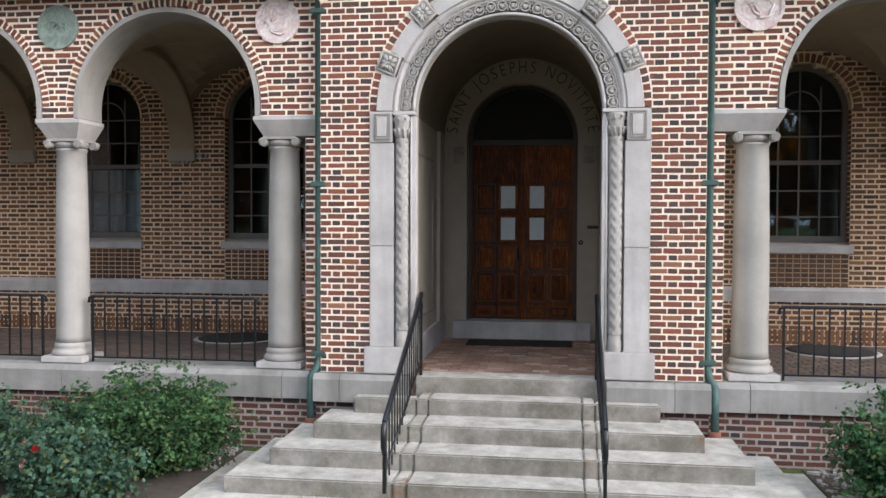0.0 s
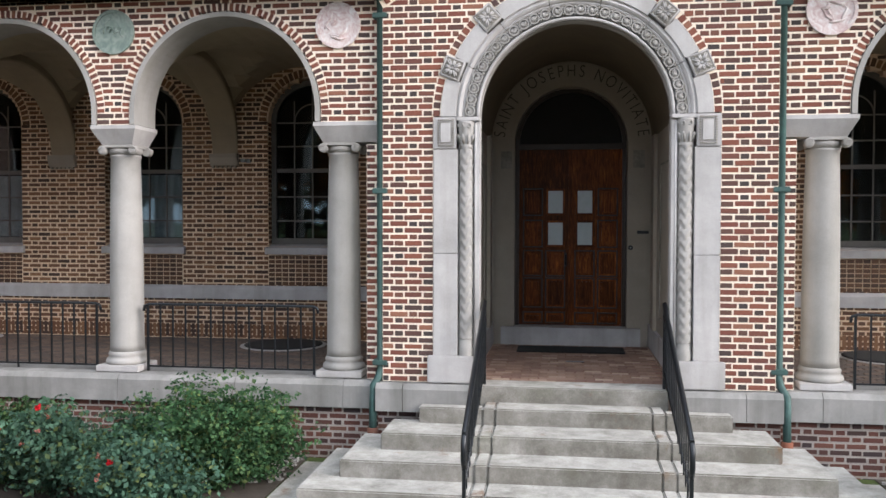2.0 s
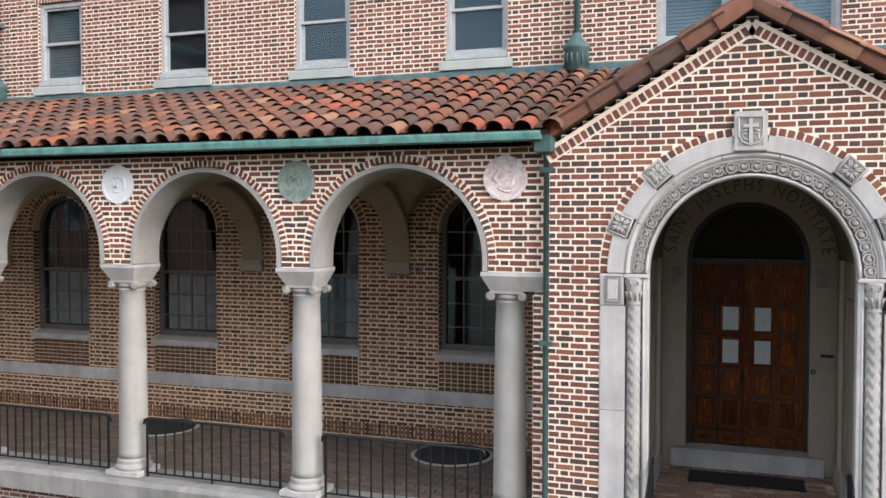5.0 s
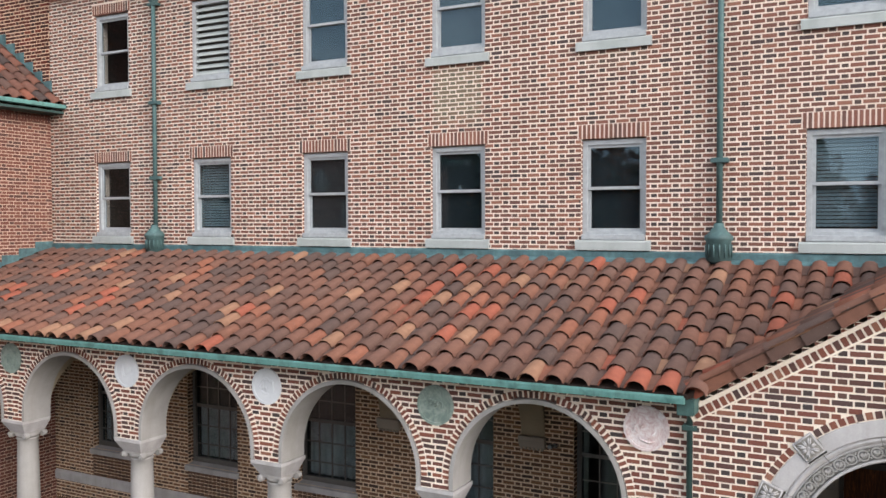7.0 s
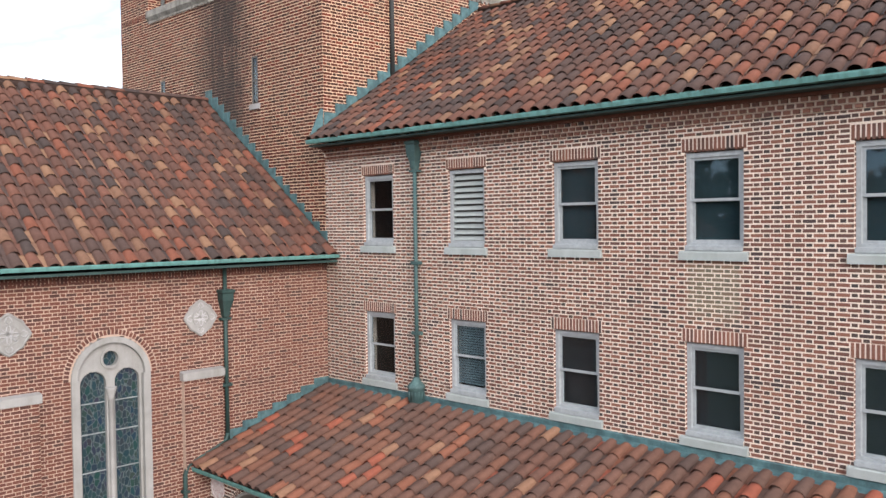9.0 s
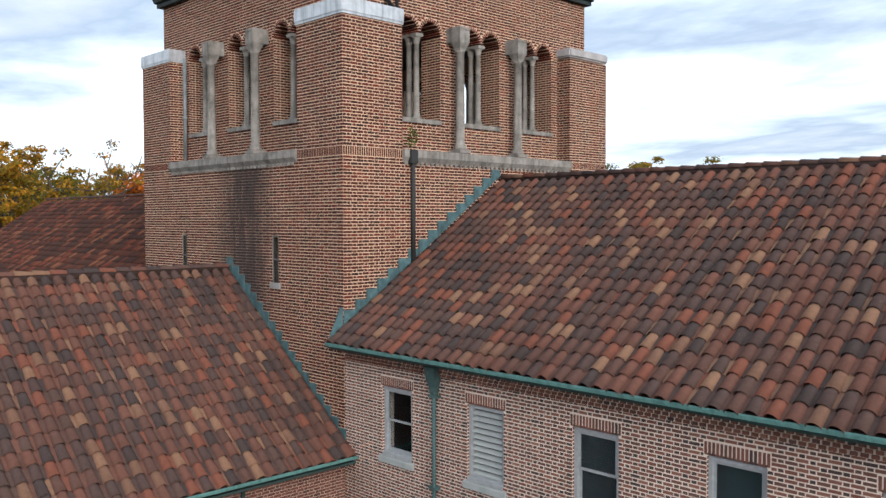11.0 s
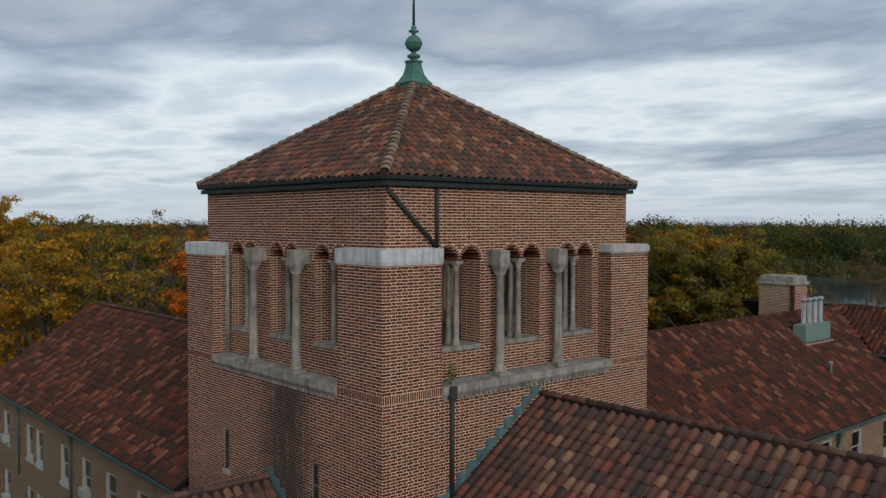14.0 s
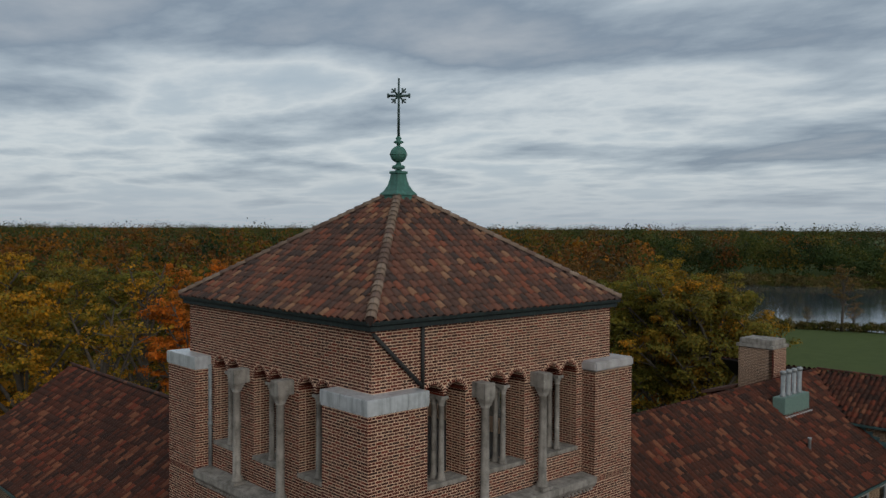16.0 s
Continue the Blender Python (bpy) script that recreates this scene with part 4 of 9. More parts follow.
# ---------- main wall: arcade back and upper storeys ----------
WIN_X = (-15.15, -12.46, -9.78, -7.11, -4.485, -1.30, 0.11, 3.05, 5.7)
WIN_W = 1.0
ARC_WIN = [(a + b) / 2 for a, b in BAYS]
ow = [("rect", x - WIN_W / 2, x + WIN_W / 2, 7.0, 8.45) for x in WIN_X] + [("rect", x - WIN_W / 2, x + WIN_W / 2, 10.02, 11.52) for x in WIN_X]
aw = [("arch", x, 0.64, 4.28, 2.42) for x in ARC_WIN]
fb = south(BACK)
main = brick_wall("wall_main", "tall main wall of warm mixed brick with buff joints", fb, NAVE_X, 12.0, 5.3, 12.2, ow, M_BRICK_WARM, M_MORTAR_WARM, 0.34, near=(-6.6, -1.2, 6.9, 8.4),
                  voids=[("rect", x - 0.56, x + 0.56, 8.45, 8.70) for x in WIN_X] + [("rect", x - 0.56, x + 0.56, 11.52, 11.77) for x in WIN_X], joint=0.0178)
for x in WIN_X:
    for z in (8.455, 11.525):
        soldiers(main, fb, x - 0.555, x + 0.555, z, z + 0.235, M_BRICK_WARM)
back_l = brick_wall("wall_arcade_back", "brown brick wall behind the arcade with arched windows", fb, NAVE_X, PX - 1.7, 0.9, 5.29, aw[:5], M_BRICK_BROWN, M_MORTAR_BACK, 0.34, near=(-8.4, -5.8, 1.8, 3.6),
                    voids=[("arch", x, 0.80, 4.28, 4.28) for x in ARC_WIN[:5]] + [("rect", x - 0.64, x + 0.64, 1.79, 2.28) for x in ARC_WIN[:5]])
back_r = brick_wall("wall_arcade_back_east", "brown brick wall behind the arcade with arched windows", fb, PX + 1.7, 9.5, 0.9, 5.29, aw[5:], M_BRICK_BROWN, M_MORTAR_BACK, 0.34,
                    voids=[("arch", x, 0.80, 4.28, 4.28) for x in ARC_WIN[5:]] + [("rect", x - 0.64, x + 0.64, 1.79, 2.28) for x in ARC_WIN[5:]])
for i, x in enumerate(ARC_WIN):
    voussoirs(back_l if i < 5 else back_r, fb, x, 4.28, 0.655, 0.79, M_BRICK_BROWN, 28)
for w, a, b in ((back_l, NAVE_X + 0.02, PX - 1.72), (back_r, PX + 1.72, 9.4)):
    g = Geo()
    g.prism([(BACK - 0.05, 1.58), (BACK - 0.05, 1.74), (BACK - 0.012, 1.79), (BACK + 0.1, 1.79), (BACK + 0.1, 1.58)], a, b, "x")
    part("belt_course", g, M_STONE_GREY, w, "grey stone belt course")
    soldiers(w, fb, a, b, 0.985, 1.2, M_BRICK_BROWN)
# toothed brick cornice under the main gutter
g = Geo()
for k, (z, d) in enumerate(((11.98, 0.05), (12.06, 0.09), (12.14, 0.13))):
    n = 200
    for i in range(n):
        x = NAVE_X + 0.05 + i * 0.145 + (0.07 if k % 2 else 0)
        g.box(x, BACK - d, z, x + 0.098, BACK + 0.01, z + 0.056)
tagged(part("dentil_course", g, M_BRICK_WARM, main, "toothed brick cornice"), kind="stuff")
g = Geo()
for z, d in ((11.965, 0.012), (12.045, 0.055), (12.125, 0.095)):
    g.box(NAVE_X + 0.04, BACK - d, z, 12.0, BACK + 0.02, z + 0.079)
part("cornice_bed", g, M_MORTAR_WARM, main)
g = Geo()
g.box(NAVE_X + 0.03, BACK - 0.16, 12.205, 12.0, BACK + 0.1, 12.26)
part("cornice_board", g, M_BRICK_WARM, main)

# ---------- vault over the arcade ----------


def vaults():
    y0, y1 = AY + 0.475, BACK
    v, f = [], []
    n = 14
    for a, b in BAYS:
        if a < PX < b:
            continue
        base = len(v)
        cx, cy, hx, hy = (a + b) / 2, (y0 + y1) / 2, (b - a) / 2, (y1 - y0) / 2
        for i in range(n + 1):
            for j in range(n + 1):
                s, t = -1 + 2 * i / n, -1 + 2 * j / n
                z = 3.95 + 1.16 * max(math.sqrt(max(1 - s * s, 0)), math.sqrt(max(1 - t * t, 0)))
                v.append((cx + s * hx, cy + t * hy, z))
        for i in range(n):
            for j in range(n):
                k = base + i * (n + 1) + j
                f.append((k, k + 1, k + n + 2, k + n + 1))
    ob = new("ceiling", shell(np.array(v), np.array(f), "ceiling", M_PLASTER, False))
    tagged(ob, "buff plaster groin vaults of the arcade", "ceiling", kind="structure")


vaults()

# ---------- arcade roof and the portal's gable roof ----------
ROOF_E, ROOF_Z, ROOF_T = 8.98, 5.42, 6.64
rs = (ROOF_T - ROOF_Z) / (BACK - ROOF_E)
arcade_z = lambda y: ROOF_Z + (y - ROOF_E) * rs  # noqa: E731
RIDGE_Z = 6.66
gable_z = lambda x: RIDGE_Z - GABLE_RISE * abs(x - PX)  # noqa: E731
ln = math.hypot(BACK - ROOF_E, ROOF_T - ROOF_Z)
up = (0, (BACK - ROOF_E) / ln, (ROOF_T - ROOF_Z) / ln)


def low_roof(name, x0, x1, near):
    def inside(u, v):
        x, y = x0 + u, ROOF_E + v * up[1]
        return arcade_z(y) > gable_z(x) - 0.02
    xa = lambda v: PX - (RIDGE_Z - arcade_z(ROOF_E + v * up[1])) / GABLE_RISE  # noqa: E731
    if x0 < PX:
        core = [(0, 0), (xa(0) - x0, 0), (xa(ln) - x0, ln), (0, ln)]
    else:
        core = [(2 * PX - xa(0) - x0, 0), (x1 - x0, 0), (x1 - x0, ln), (2 * PX - xa(ln) - x0, ln)]
    return tile_roof(name, "sloping arcade roof of mixed red and brown clay tiles", (x0, ROOF_E, ROOF_Z), (1, 0, 0), up, x1 - x0, ln, M_TILE, M_PAN, inside, near, core=core)


roof_arc = low_roof("roof_arcade_west", NAVE_X + 0.02, PX, (9.4, 15.5, -1, 4))
roof_arc_r = low_roof("roof_arcade_east", PX, 9.5, None)
hw = (RIDGE_Z - 5.34) / GABLE_RISE
gl = math.hypot(hw, RIDGE_Z - 5.34)
for nm, s in (("roof_gable_west", -1), ("roof_gable_east", 1)):
    upg = (-s * hw / gl, 0, (RIDGE_Z - 5.34) / gl)
    along = (0, 1, 0) if s > 0 else (0, -1, 0)
    org = (PX + s * hw, PY - 0.12, 5.34) if s > 0 else (PX + s * hw, BACK - 0.02, 5.34)
    wd = BACK - 0.02 - (PY - 0.12)

    def inside(u, v, s=s, org=org, along=along, upg=upg):
        x, y = org[0] + upg[0] * v, org[1] + along[1] * u
        return gable_z(x) > arcade_z(y) - 0.03

    yv = lambda z: ROOF_E + (z - ROOF_Z) / rs  # noqa: E731
    d0, d1 = max(yv(5.34), PY - 0.12) - (PY - 0.12), min(yv(RIDGE_Z), BACK - 0.02) - (PY - 0.12)
    core = [(0, 0), (d0 + 0.01, 0), (d1, gl), (0, gl)] if s > 0 else [(wd - d0 - 0.01, 0), (wd, 0), (wd, gl), (wd - d1, gl)]
    r = tile_roof(nm, "clay tile slope of the entrance gable", org, along, upg, wd, gl, M_TILE, M_PAN, inside, None, core=core, thick=0.1)
    cap_tiles(r, ((PX + s * (hw + 0.02), PY - 0.02, 5.37), (PX + s * 0.03, PY - 0.02, RIDGE_Z + 0.02)), M_TILE, 0.105, 0.33)
    # verge tiles hung along the gable's edge, each lapping the one below
    lo, hi = Vector((PX + s * (hw + 0.03), 0, 5.335)), Vector((PX + s * 0.02, 0, RIDGE_Z - 0.005))
    d = (hi - lo).normalized()
    nrm = Vector((-d.z, 0, d.x)) if d.x > 0 else Vector((d.z, 0, -d.x))
    n = 7
    step = (hi - lo).length / n
    prof = [(-0.03, 0.085), (-0.10, 0.08), (-0.150, 0.05), (-0.165, 0.0), (-0.16, -0.07), (-0.152, -0.105), (-0.135, -0.105), (-0.14, 0.0), (-0.09, 0.06), (-0.03, 0.068)]
    for i in range(n):
        a, b = lo + d * (step * i - 0.03), lo + d * (step * (i + 1) + 0.015)
        v = []
        for p, grow in ((a, 1.10), (b, 0.94)):
            v += [p + nrm * (h * grow) + Vector((0, PY + y * grow, 0)) for y, h in prof]
        m = len(prof)
        part("verge_tile", Geo().add(v, [(q, q + m, (q + 1) % m + m, (q + 1) % m) for q in range(m)] + [tuple(range(m)), tuple(range(2 * m - 1, m - 1, -1))]), M_TILE, r)
    if s > 0:
        cap_tiles(r, ((PX, PY - 0.16, RIDGE_Z + 0.03), (PX, BACK - 0.05, RIDGE_Z + 0.03)), M_TILE, 0.12, 0.36)

# ---------- main roof, tower, chapel and wings ----------
EV, EZ, RY, RZ = 12.14, 12.42, 18.2, 16.38
ml = math.hypot(RY - EV, RZ - EZ)
mu = (0, (RY - EV) / ml, (RZ - EZ) / ml)
roof_main = tile_roof("roof_main", "long main roof of weathered brown clay tiles", (TX + TH + 0.05, EV, EZ), (1, 0, 0), mu, 29.0, ml, M_TILE_OLD, M_PAN, None, (0, 7.5, -1, 3.0))
roof_main_n = tile_roof("roof_main_north", "far slope of the main tiled roof", (TX + TH + 29.05, 2 * RY - EV, EZ), (-1, 0, 0), (0, -mu[1], mu[2]), 29.0, ml, M_TILE_OLD, M_PAN, None, None, segs=4)
part("ridge_board", Geo().tube([(TX + TH + 0.1, RY, RZ - 0.03), (TX + TH + 29, RY, RZ - 0.03)], 0.13, 8), M_PAN, roof_main)
cap_tiles(roof_main, ((TX + TH + 0.1, RY, RZ + 0.05), (TX + TH + 29, RY, RZ + 0.05)), M_TILE_OLD, 0.13, 0.4)
g = Geo()
g.box(TX + TH, 23.6, GROUND, 12.0, 24.0, 12.4)
g.box(11.7, BACK + 0.36, GROUND, 12.0, 23.6, 12.4)
g.prism([(BACK + 0.36, 12.4), (23.6, 12.4), (RY, RZ - 0.2)], 11.7, 12.0, "x")
tagged(part("wall_main_rear", g, M_BRICK_WARM), "rear and end walls of the main building", "wall", kind="structure")
# unseen room walls added so the panes look into darkness
g = Geo()
g.box(NAVE_X + 0.3, BACK + 3.2, GROUND, 11.7, BACK + 3.3, 12.3)
for z in (5.5, 9.2, 12.3):
    g.box(NAVE_X + 0.3, BACK + 0.345, z, 11.7, BACK + 3.2, z + 0.1)
for x in (-13.9, -11.1, -8.4, -5.8, -2.9, -0.6, 1.6, 4.4):
    g.box(x, BACK + 0.345, 5.6, x + 0.1, BACK + 3.2, 12.3)
tagged(part("wall_rooms", g, M_INSIDE_DARK), "dim inner walls and floors of the rooms behind the windows", "wall", kind="structure")

# tower shaft, piers and belfry
EF, SF = TX + TH, TY - TH
fe, fs = east(EF), south(SF)
slits = [("rect", -20.14, -19.84, 13.63, 14.87), ("rect", -25.12, -24.82, 13.60, 14.84)]
LEDGE_B, LEDGE_T = 16.75, 17.10
tower_s = brick_wall("wall_tower_south", "sooty red brick tower shaft with two slit windows", fs, TX - TH, EF, 9.2, LEDGE_B, slits, M_BRICK_TOWER, M_MORTAR_TOWER, 0.5, trim=(0.004, 0.004), scale=1.1, joint=0.017)
tower_e = brick_wall("wall_tower_east", "red brick tower shaft above the roofs", fe, SF + 0.005, TY + TH, 12.3, LEDGE_B, [], M_BRICK_TOWER, M_MORTAR_TOWER, 0.5, scale=1.1, joint=0.017)
g = Geo()
g.box(TX - TH, SF + 0.5, 9.0, TX - TH + 0.5, TY + TH, LEDGE_B)
g.box(TX - TH + 0.5, TY + TH - 0.5, 9.0, EF - 0.5, TY + TH, LEDGE_B)
g.box(TX - TH + 0.5, SF + 0.5, 16.4, EF - 0.5, TY + TH - 0.5, 16.7)
tagged(part("wall_tower_rear", g, M_BRICK_TOWER), "rear brick walls and deck of the tower", "wall", kind="structure")
PW, PIER_T, CAP_T = 1.88, 20.22, 20.56
for nm, sx, sy in (("wall_pier_southeast", 1, -1), ("wall_pier_southwest", -1, -1), ("wall_pier_northeast", 1, 1), ("wall_pier_northwest", -1, 1)):
    x0, x1 = sorted((TX + sx * TH, TX + sx * (TH - PW)))
    y0, y1 = sorted((TY + sy * TH, TY + sy * (TH - PW)))
    near = (x0, x1, 17.2, 20.2) if nm == "wall_pier_southeast" else None
    pw = brick_wall(nm, "square red brick corner pier of the belfry", south(y0), x0, x1, LEDGE_B, PIER_T, [], M_BRICK_TOWER, M_MORTAR_TOWER, 0.3, near=near,
                    voids=[("rect", x0 - 1, x1 + 1, 16.822, 17.06)], trim=(0.004, 0.004), scale=1.1, joint=0.017)
    soldiers(pw, south(y0), x0, x1, 16.828, 17.06, M_BRICK_TOWER, proud=0.006)
    e = brick_wall(nm + "_side", "side face of the brick corner pier", east(x1), y0 + 0.004, y1, LEDGE_B, PIER_T, [], M_BRICK_TOWER, M_MORTAR_TOWER, 0.3,
                   voids=[("rect", y0 - 1, y1 + 1, 16.822, 17.06)], scale=1.1, joint=0.017)
    soldiers(e, east(x1), y0, y1, 16.828, 17.06, M_BRICK_TOWER, proud=0.006)
    g = Geo()
    g.box(x0 + 0.02, y0 + 0.3, LEDGE_B, x1 - 0.3, y1, PIER_T)
    part("pier_core", g, M_MORTAR_TOWER, pw)
    g = Geo()
    if sy < 0:
        g.box(x0 - 0.05, y0 - 0.05, PIER_T, x1 + 0.05, y1 + 0.03, CAP_T, 0.015)
        g.box(x0 - 0.03, y0 - 0.03, PIER_T - 0.05, x1 + 0.03, y1 + 0.02, PIER_T)
        part("pier_cap", g, M_LEAD, pw, "grey sheet metal pier cap")
    else:
        g.box(x0 - 0.05, y0 - 0.05, PIER_T + 0.04, x1 + 0.05, y1 + 0.05, CAP_T - 0.02, 0.05)
        part("pier_cap", g, M_STONE_GREY, pw, "mottled stone pier cap")
# belfry walls with paired arches
REC = 0.5
BH = TH - REC
PAIR, HALF, AR, AS, AB = 2.37, 0.405, 0.325, 20.2, 17.95


def belfry_openings(c):
    return [("arch", c + k * PAIR + s * HALF, AR + 0.03, AS, AB) for k in (-1, 0, 1) for s in (-1, 1)]


belfry = []
for nm, fr, c in (("wall_belfry_south", south(TY - BH), TX), ("wall_belfry_east", east(TX + BH), TY),
                  ("wall_belfry_north", Frame(0, TY + BH, 1, 0, 0, -1), TX), ("wall_belfry_west", Frame(TX - BH, 0, 0, 1, 1, 0), TY)):
    lo, hi = (c - BH, c + BH) if nm in ("wall_belfry_south", "wall_belfry_north") else (c - BH + 0.004, c + BH - 0.004)
    op = belfry_openings(c)
    w = brick_wall(nm, "red brick belfry wall with paired round-arched openings", fr, lo, hi, 16.6, 22.2, op + [("rect", c + k * PAIR - 0.08, c + k * PAIR + 0.08, AB, AS) for k in (-1, 0, 1)],
                   M_BRICK_TOWER, M_MORTAR_TOWER, 0.75, scale=1.1, joint=0.017, trim=(0.004, 0.004), voids=[("arch", o[1], AR + 0.14, AS, AS) for o in op])
    belfry.append(w)
    for o in op:
        voussoirs(w, fr, o[1], AS, AR + 0.005, AR + 0.13, M_BRICK_TOWER, 17, deep=0.74)
    for k in (-1, 0, 1):
        g = Geo()
        cu = c + k * PAIR
        pts = []
        g2 = Geo()
        g2.box(cu - HALF - AR - 0.05, -0.05, AB - 0.12, cu + HALF + AR + 0.05, 0.62, AB)
        g2.v = [tuple(p) for p in fr.many(np.array(g2.v))]
        part("window_sill", g2, M_STONE_DARK, w, "grey stone belfry sill")
        for d in (0.13, 0.42):
            p = fr.at(cu, d, 0)
            g.lathe(p[0], p[1], [(0.13, AB), (0.13, AB + 0.05), (0.10, AB + 0.09), (0.11, AB + 0.13), (0.083, AB + 0.17), (0.078, AB + 1.2), (0.072, AS - 0.28), (0.09, AS - 0.27),
                                 (0.075, AS - 0.25), (0.11, AS - 0.13), (0.135, AS - 0.08)], 14)
        part("colonnette", g, M_STONE_DARK, w, "slender grey stone colonnette pair")
        g = Geo()
        g.box(cu - 0.13, -0.012, AS - 0.085, cu + 0.13, 0.56, AS + 0.0)
        g.v = [tuple(p) for p in fr.many(np.array(g.v))]
        part("impost", g, M_STONE_DARK, w)
# ledge below the belfry, outer colonnettes with their blocks
for nm, fr, c, face in (("ledge_belfry_south", south(SF), TX, 0), ("ledge_belfry_east", east(EF), TY, 0)):
    t = thing(nm, "weathered stone ledge along the foot of the belfry", "ledge", kind="structure")
    g = Geo()
    n = 5
    a, b = c - TH + PW, c + TH - PW
    for i in range(n):
        u0, u1 = a + (b - a) * i / n + 0.003, a + (b - a) * (i + 1) / n - 0.003
        g.add([tuple(fr.at(u, w, z)) for u in (u0, u1) for w, z in ((-0.09, LEDGE_B + 0.12), (-0.09, LEDGE_T - 0.04), (REC, LEDGE_T), (REC, LEDGE_B), (-0.02, LEDGE_B))],
              [(0, 1, 2, 3, 4), (9, 8, 7, 6, 5)] + [(i2, i2 + 5, (i2 + 1) % 5 + 5, (i2 + 1) % 5) for i2 in range(5)])
    part("ledge_stone", g, M_STONE_DARK, t)
    g = Geo()
    for i in range(38):
        u = a + 0.06 + i * (b - a - 0.12) / 38
        q = Geo().box(u, -0.05, LEDGE_B - 0.075, u + 0.09, 0.0, LEDGE_B - 0.004)
        g.add([tuple(p) for p in fr.many(np.array(q.v))], q.f)
    part("dentil_course", g, M_STONE_DARK, t)
    for s in (-1, 1):
        col = thing("belfry_column", "tall grey stone column carrying a carved block beside the belfry arches", "column", "belfry columns")
        p = fr.at(c + s * PAIR / 2, 0.17, 0)
        z0 = LEDGE_T - 0.02
        q = Geo().square(p[0], p[1], [(0.21, z0), (0.21, z0 + 0.09)])
        part("base", q, M_STONE_DARK, col)
        q = Geo().lathe(p[0], p[1], [(0.19, z0 + 0.09), (0.20, z0 + 0.13), (0.16, z0 + 0.17), (0.175, z0 + 0.21), (0.125, z0 + 0.25), (0.122, z0 + 1.2), (0.112, 19.78), (0.13, 19.79), (0.13, 19.82), (0.115, 19.85)], 20)
        part("shaft", q, M_STONE_DARK, col)
        q = Geo().square(p[0], p[1], [(0.115, 19.84), (0.12, 19.90), (0.17, 20.02), (0.175, 20.06)])
        part("capital", q, M_STONE_DARK, col)
        q = Geo().box(c + s * PAIR / 2 - 0.19, -0.01, 20.06, c + s * PAIR / 2 + 0.19, REC + 0.02, 20.46)
        q.v = [tuple(v) for v in fr.many(np.array(q.v))]
        blk = part("block", q, M_STONE_DARK, col, "square stone block with a carved edge")
        q2 = Geo()
        for i in range(5):
            q = Geo().box(c + s * PAIR / 2 - 0.17 + i * 0.072, -0.03, 20.385, c + s * PAIR / 2 - 0.12 + i * 0.072, -0.005, 20.43)
            q2.add([tuple(v) for v in fr.many(np.array(q.v))], q.f)
        part("carving", q2, M_STONE_DARK, blk)
# tower roof
TE, TEZ, TAP = 5.02, 22.36, 25.75
tl = math.hypot(TE, TAP - TEZ)
for i, (nm, ax, ay) in enumerate((("roof_tower_south", 0, -1), ("roof_tower_east", 1, 0), ("roof_tower_north", 0, 1), ("roof_tower_west", -1, 0))):
    along = np.array([-ay, ax, 0.0])
    org = np.array([TX + ax * TE, TY + ay * TE, TEZ]) - along * TE
    upv = (-ax * TE / tl, -ay * TE / tl, (TAP - TEZ) / tl)

    def inside(u, v):
        return abs(u - TE) < TE * (1 - v / tl) - 0.02
    r = tile_roof(nm, "hipped tower roof slope of small mottled clay tiles", org, along, upv, 2 * TE, tl, M_TILE_HIGH, M_PAN_SHADOW, inside, (3.0, 7.0, -1, 6.2) if i in (0, 1) else None,
                  pitch=0.265, course=0.30, core=[(0, 0), (2 * TE, 0), (TE + 0.02, tl), (TE - 0.02, tl)])
    corner = org + along * 2 * TE
    cap_tiles(r, (tuple(corner + [0, 0, 0.05]), (TX, TY, TAP + 0.05)), M_TILE_HIP, 0.15, 0.3)
    part("hip_board", Geo().tube([tuple(corner + [0, 0, 0.0]), (TX, TY, TAP + 0.0)], 0.11, 8), M_PAN, r)
g = Geo()
g.box(TX - TE + 0.06, TY - TE + 0.06, 22.12, TX + TE - 0.06, TY + TE - 0.06, 22.24)
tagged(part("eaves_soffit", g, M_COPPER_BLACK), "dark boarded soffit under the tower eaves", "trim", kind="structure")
# dark slabs added above and below to darken the belfry openings
g = Geo().box(TX - BH + 0.6, TY - BH + 0.6, 20.95, TX + BH - 0.6, TY + BH - 0.6, 21.05)
tagged(part("ceiling_belfry", g, M_INSIDE_DARK), "dark boarded ceiling inside the belfry", "ceiling", kind="structure")
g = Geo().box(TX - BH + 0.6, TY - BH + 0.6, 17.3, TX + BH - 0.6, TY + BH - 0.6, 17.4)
tagged(part("floor_belfry", g, M_INSIDE_DARK), "dark boarded floor of the belfry", "floor", kind="structure")


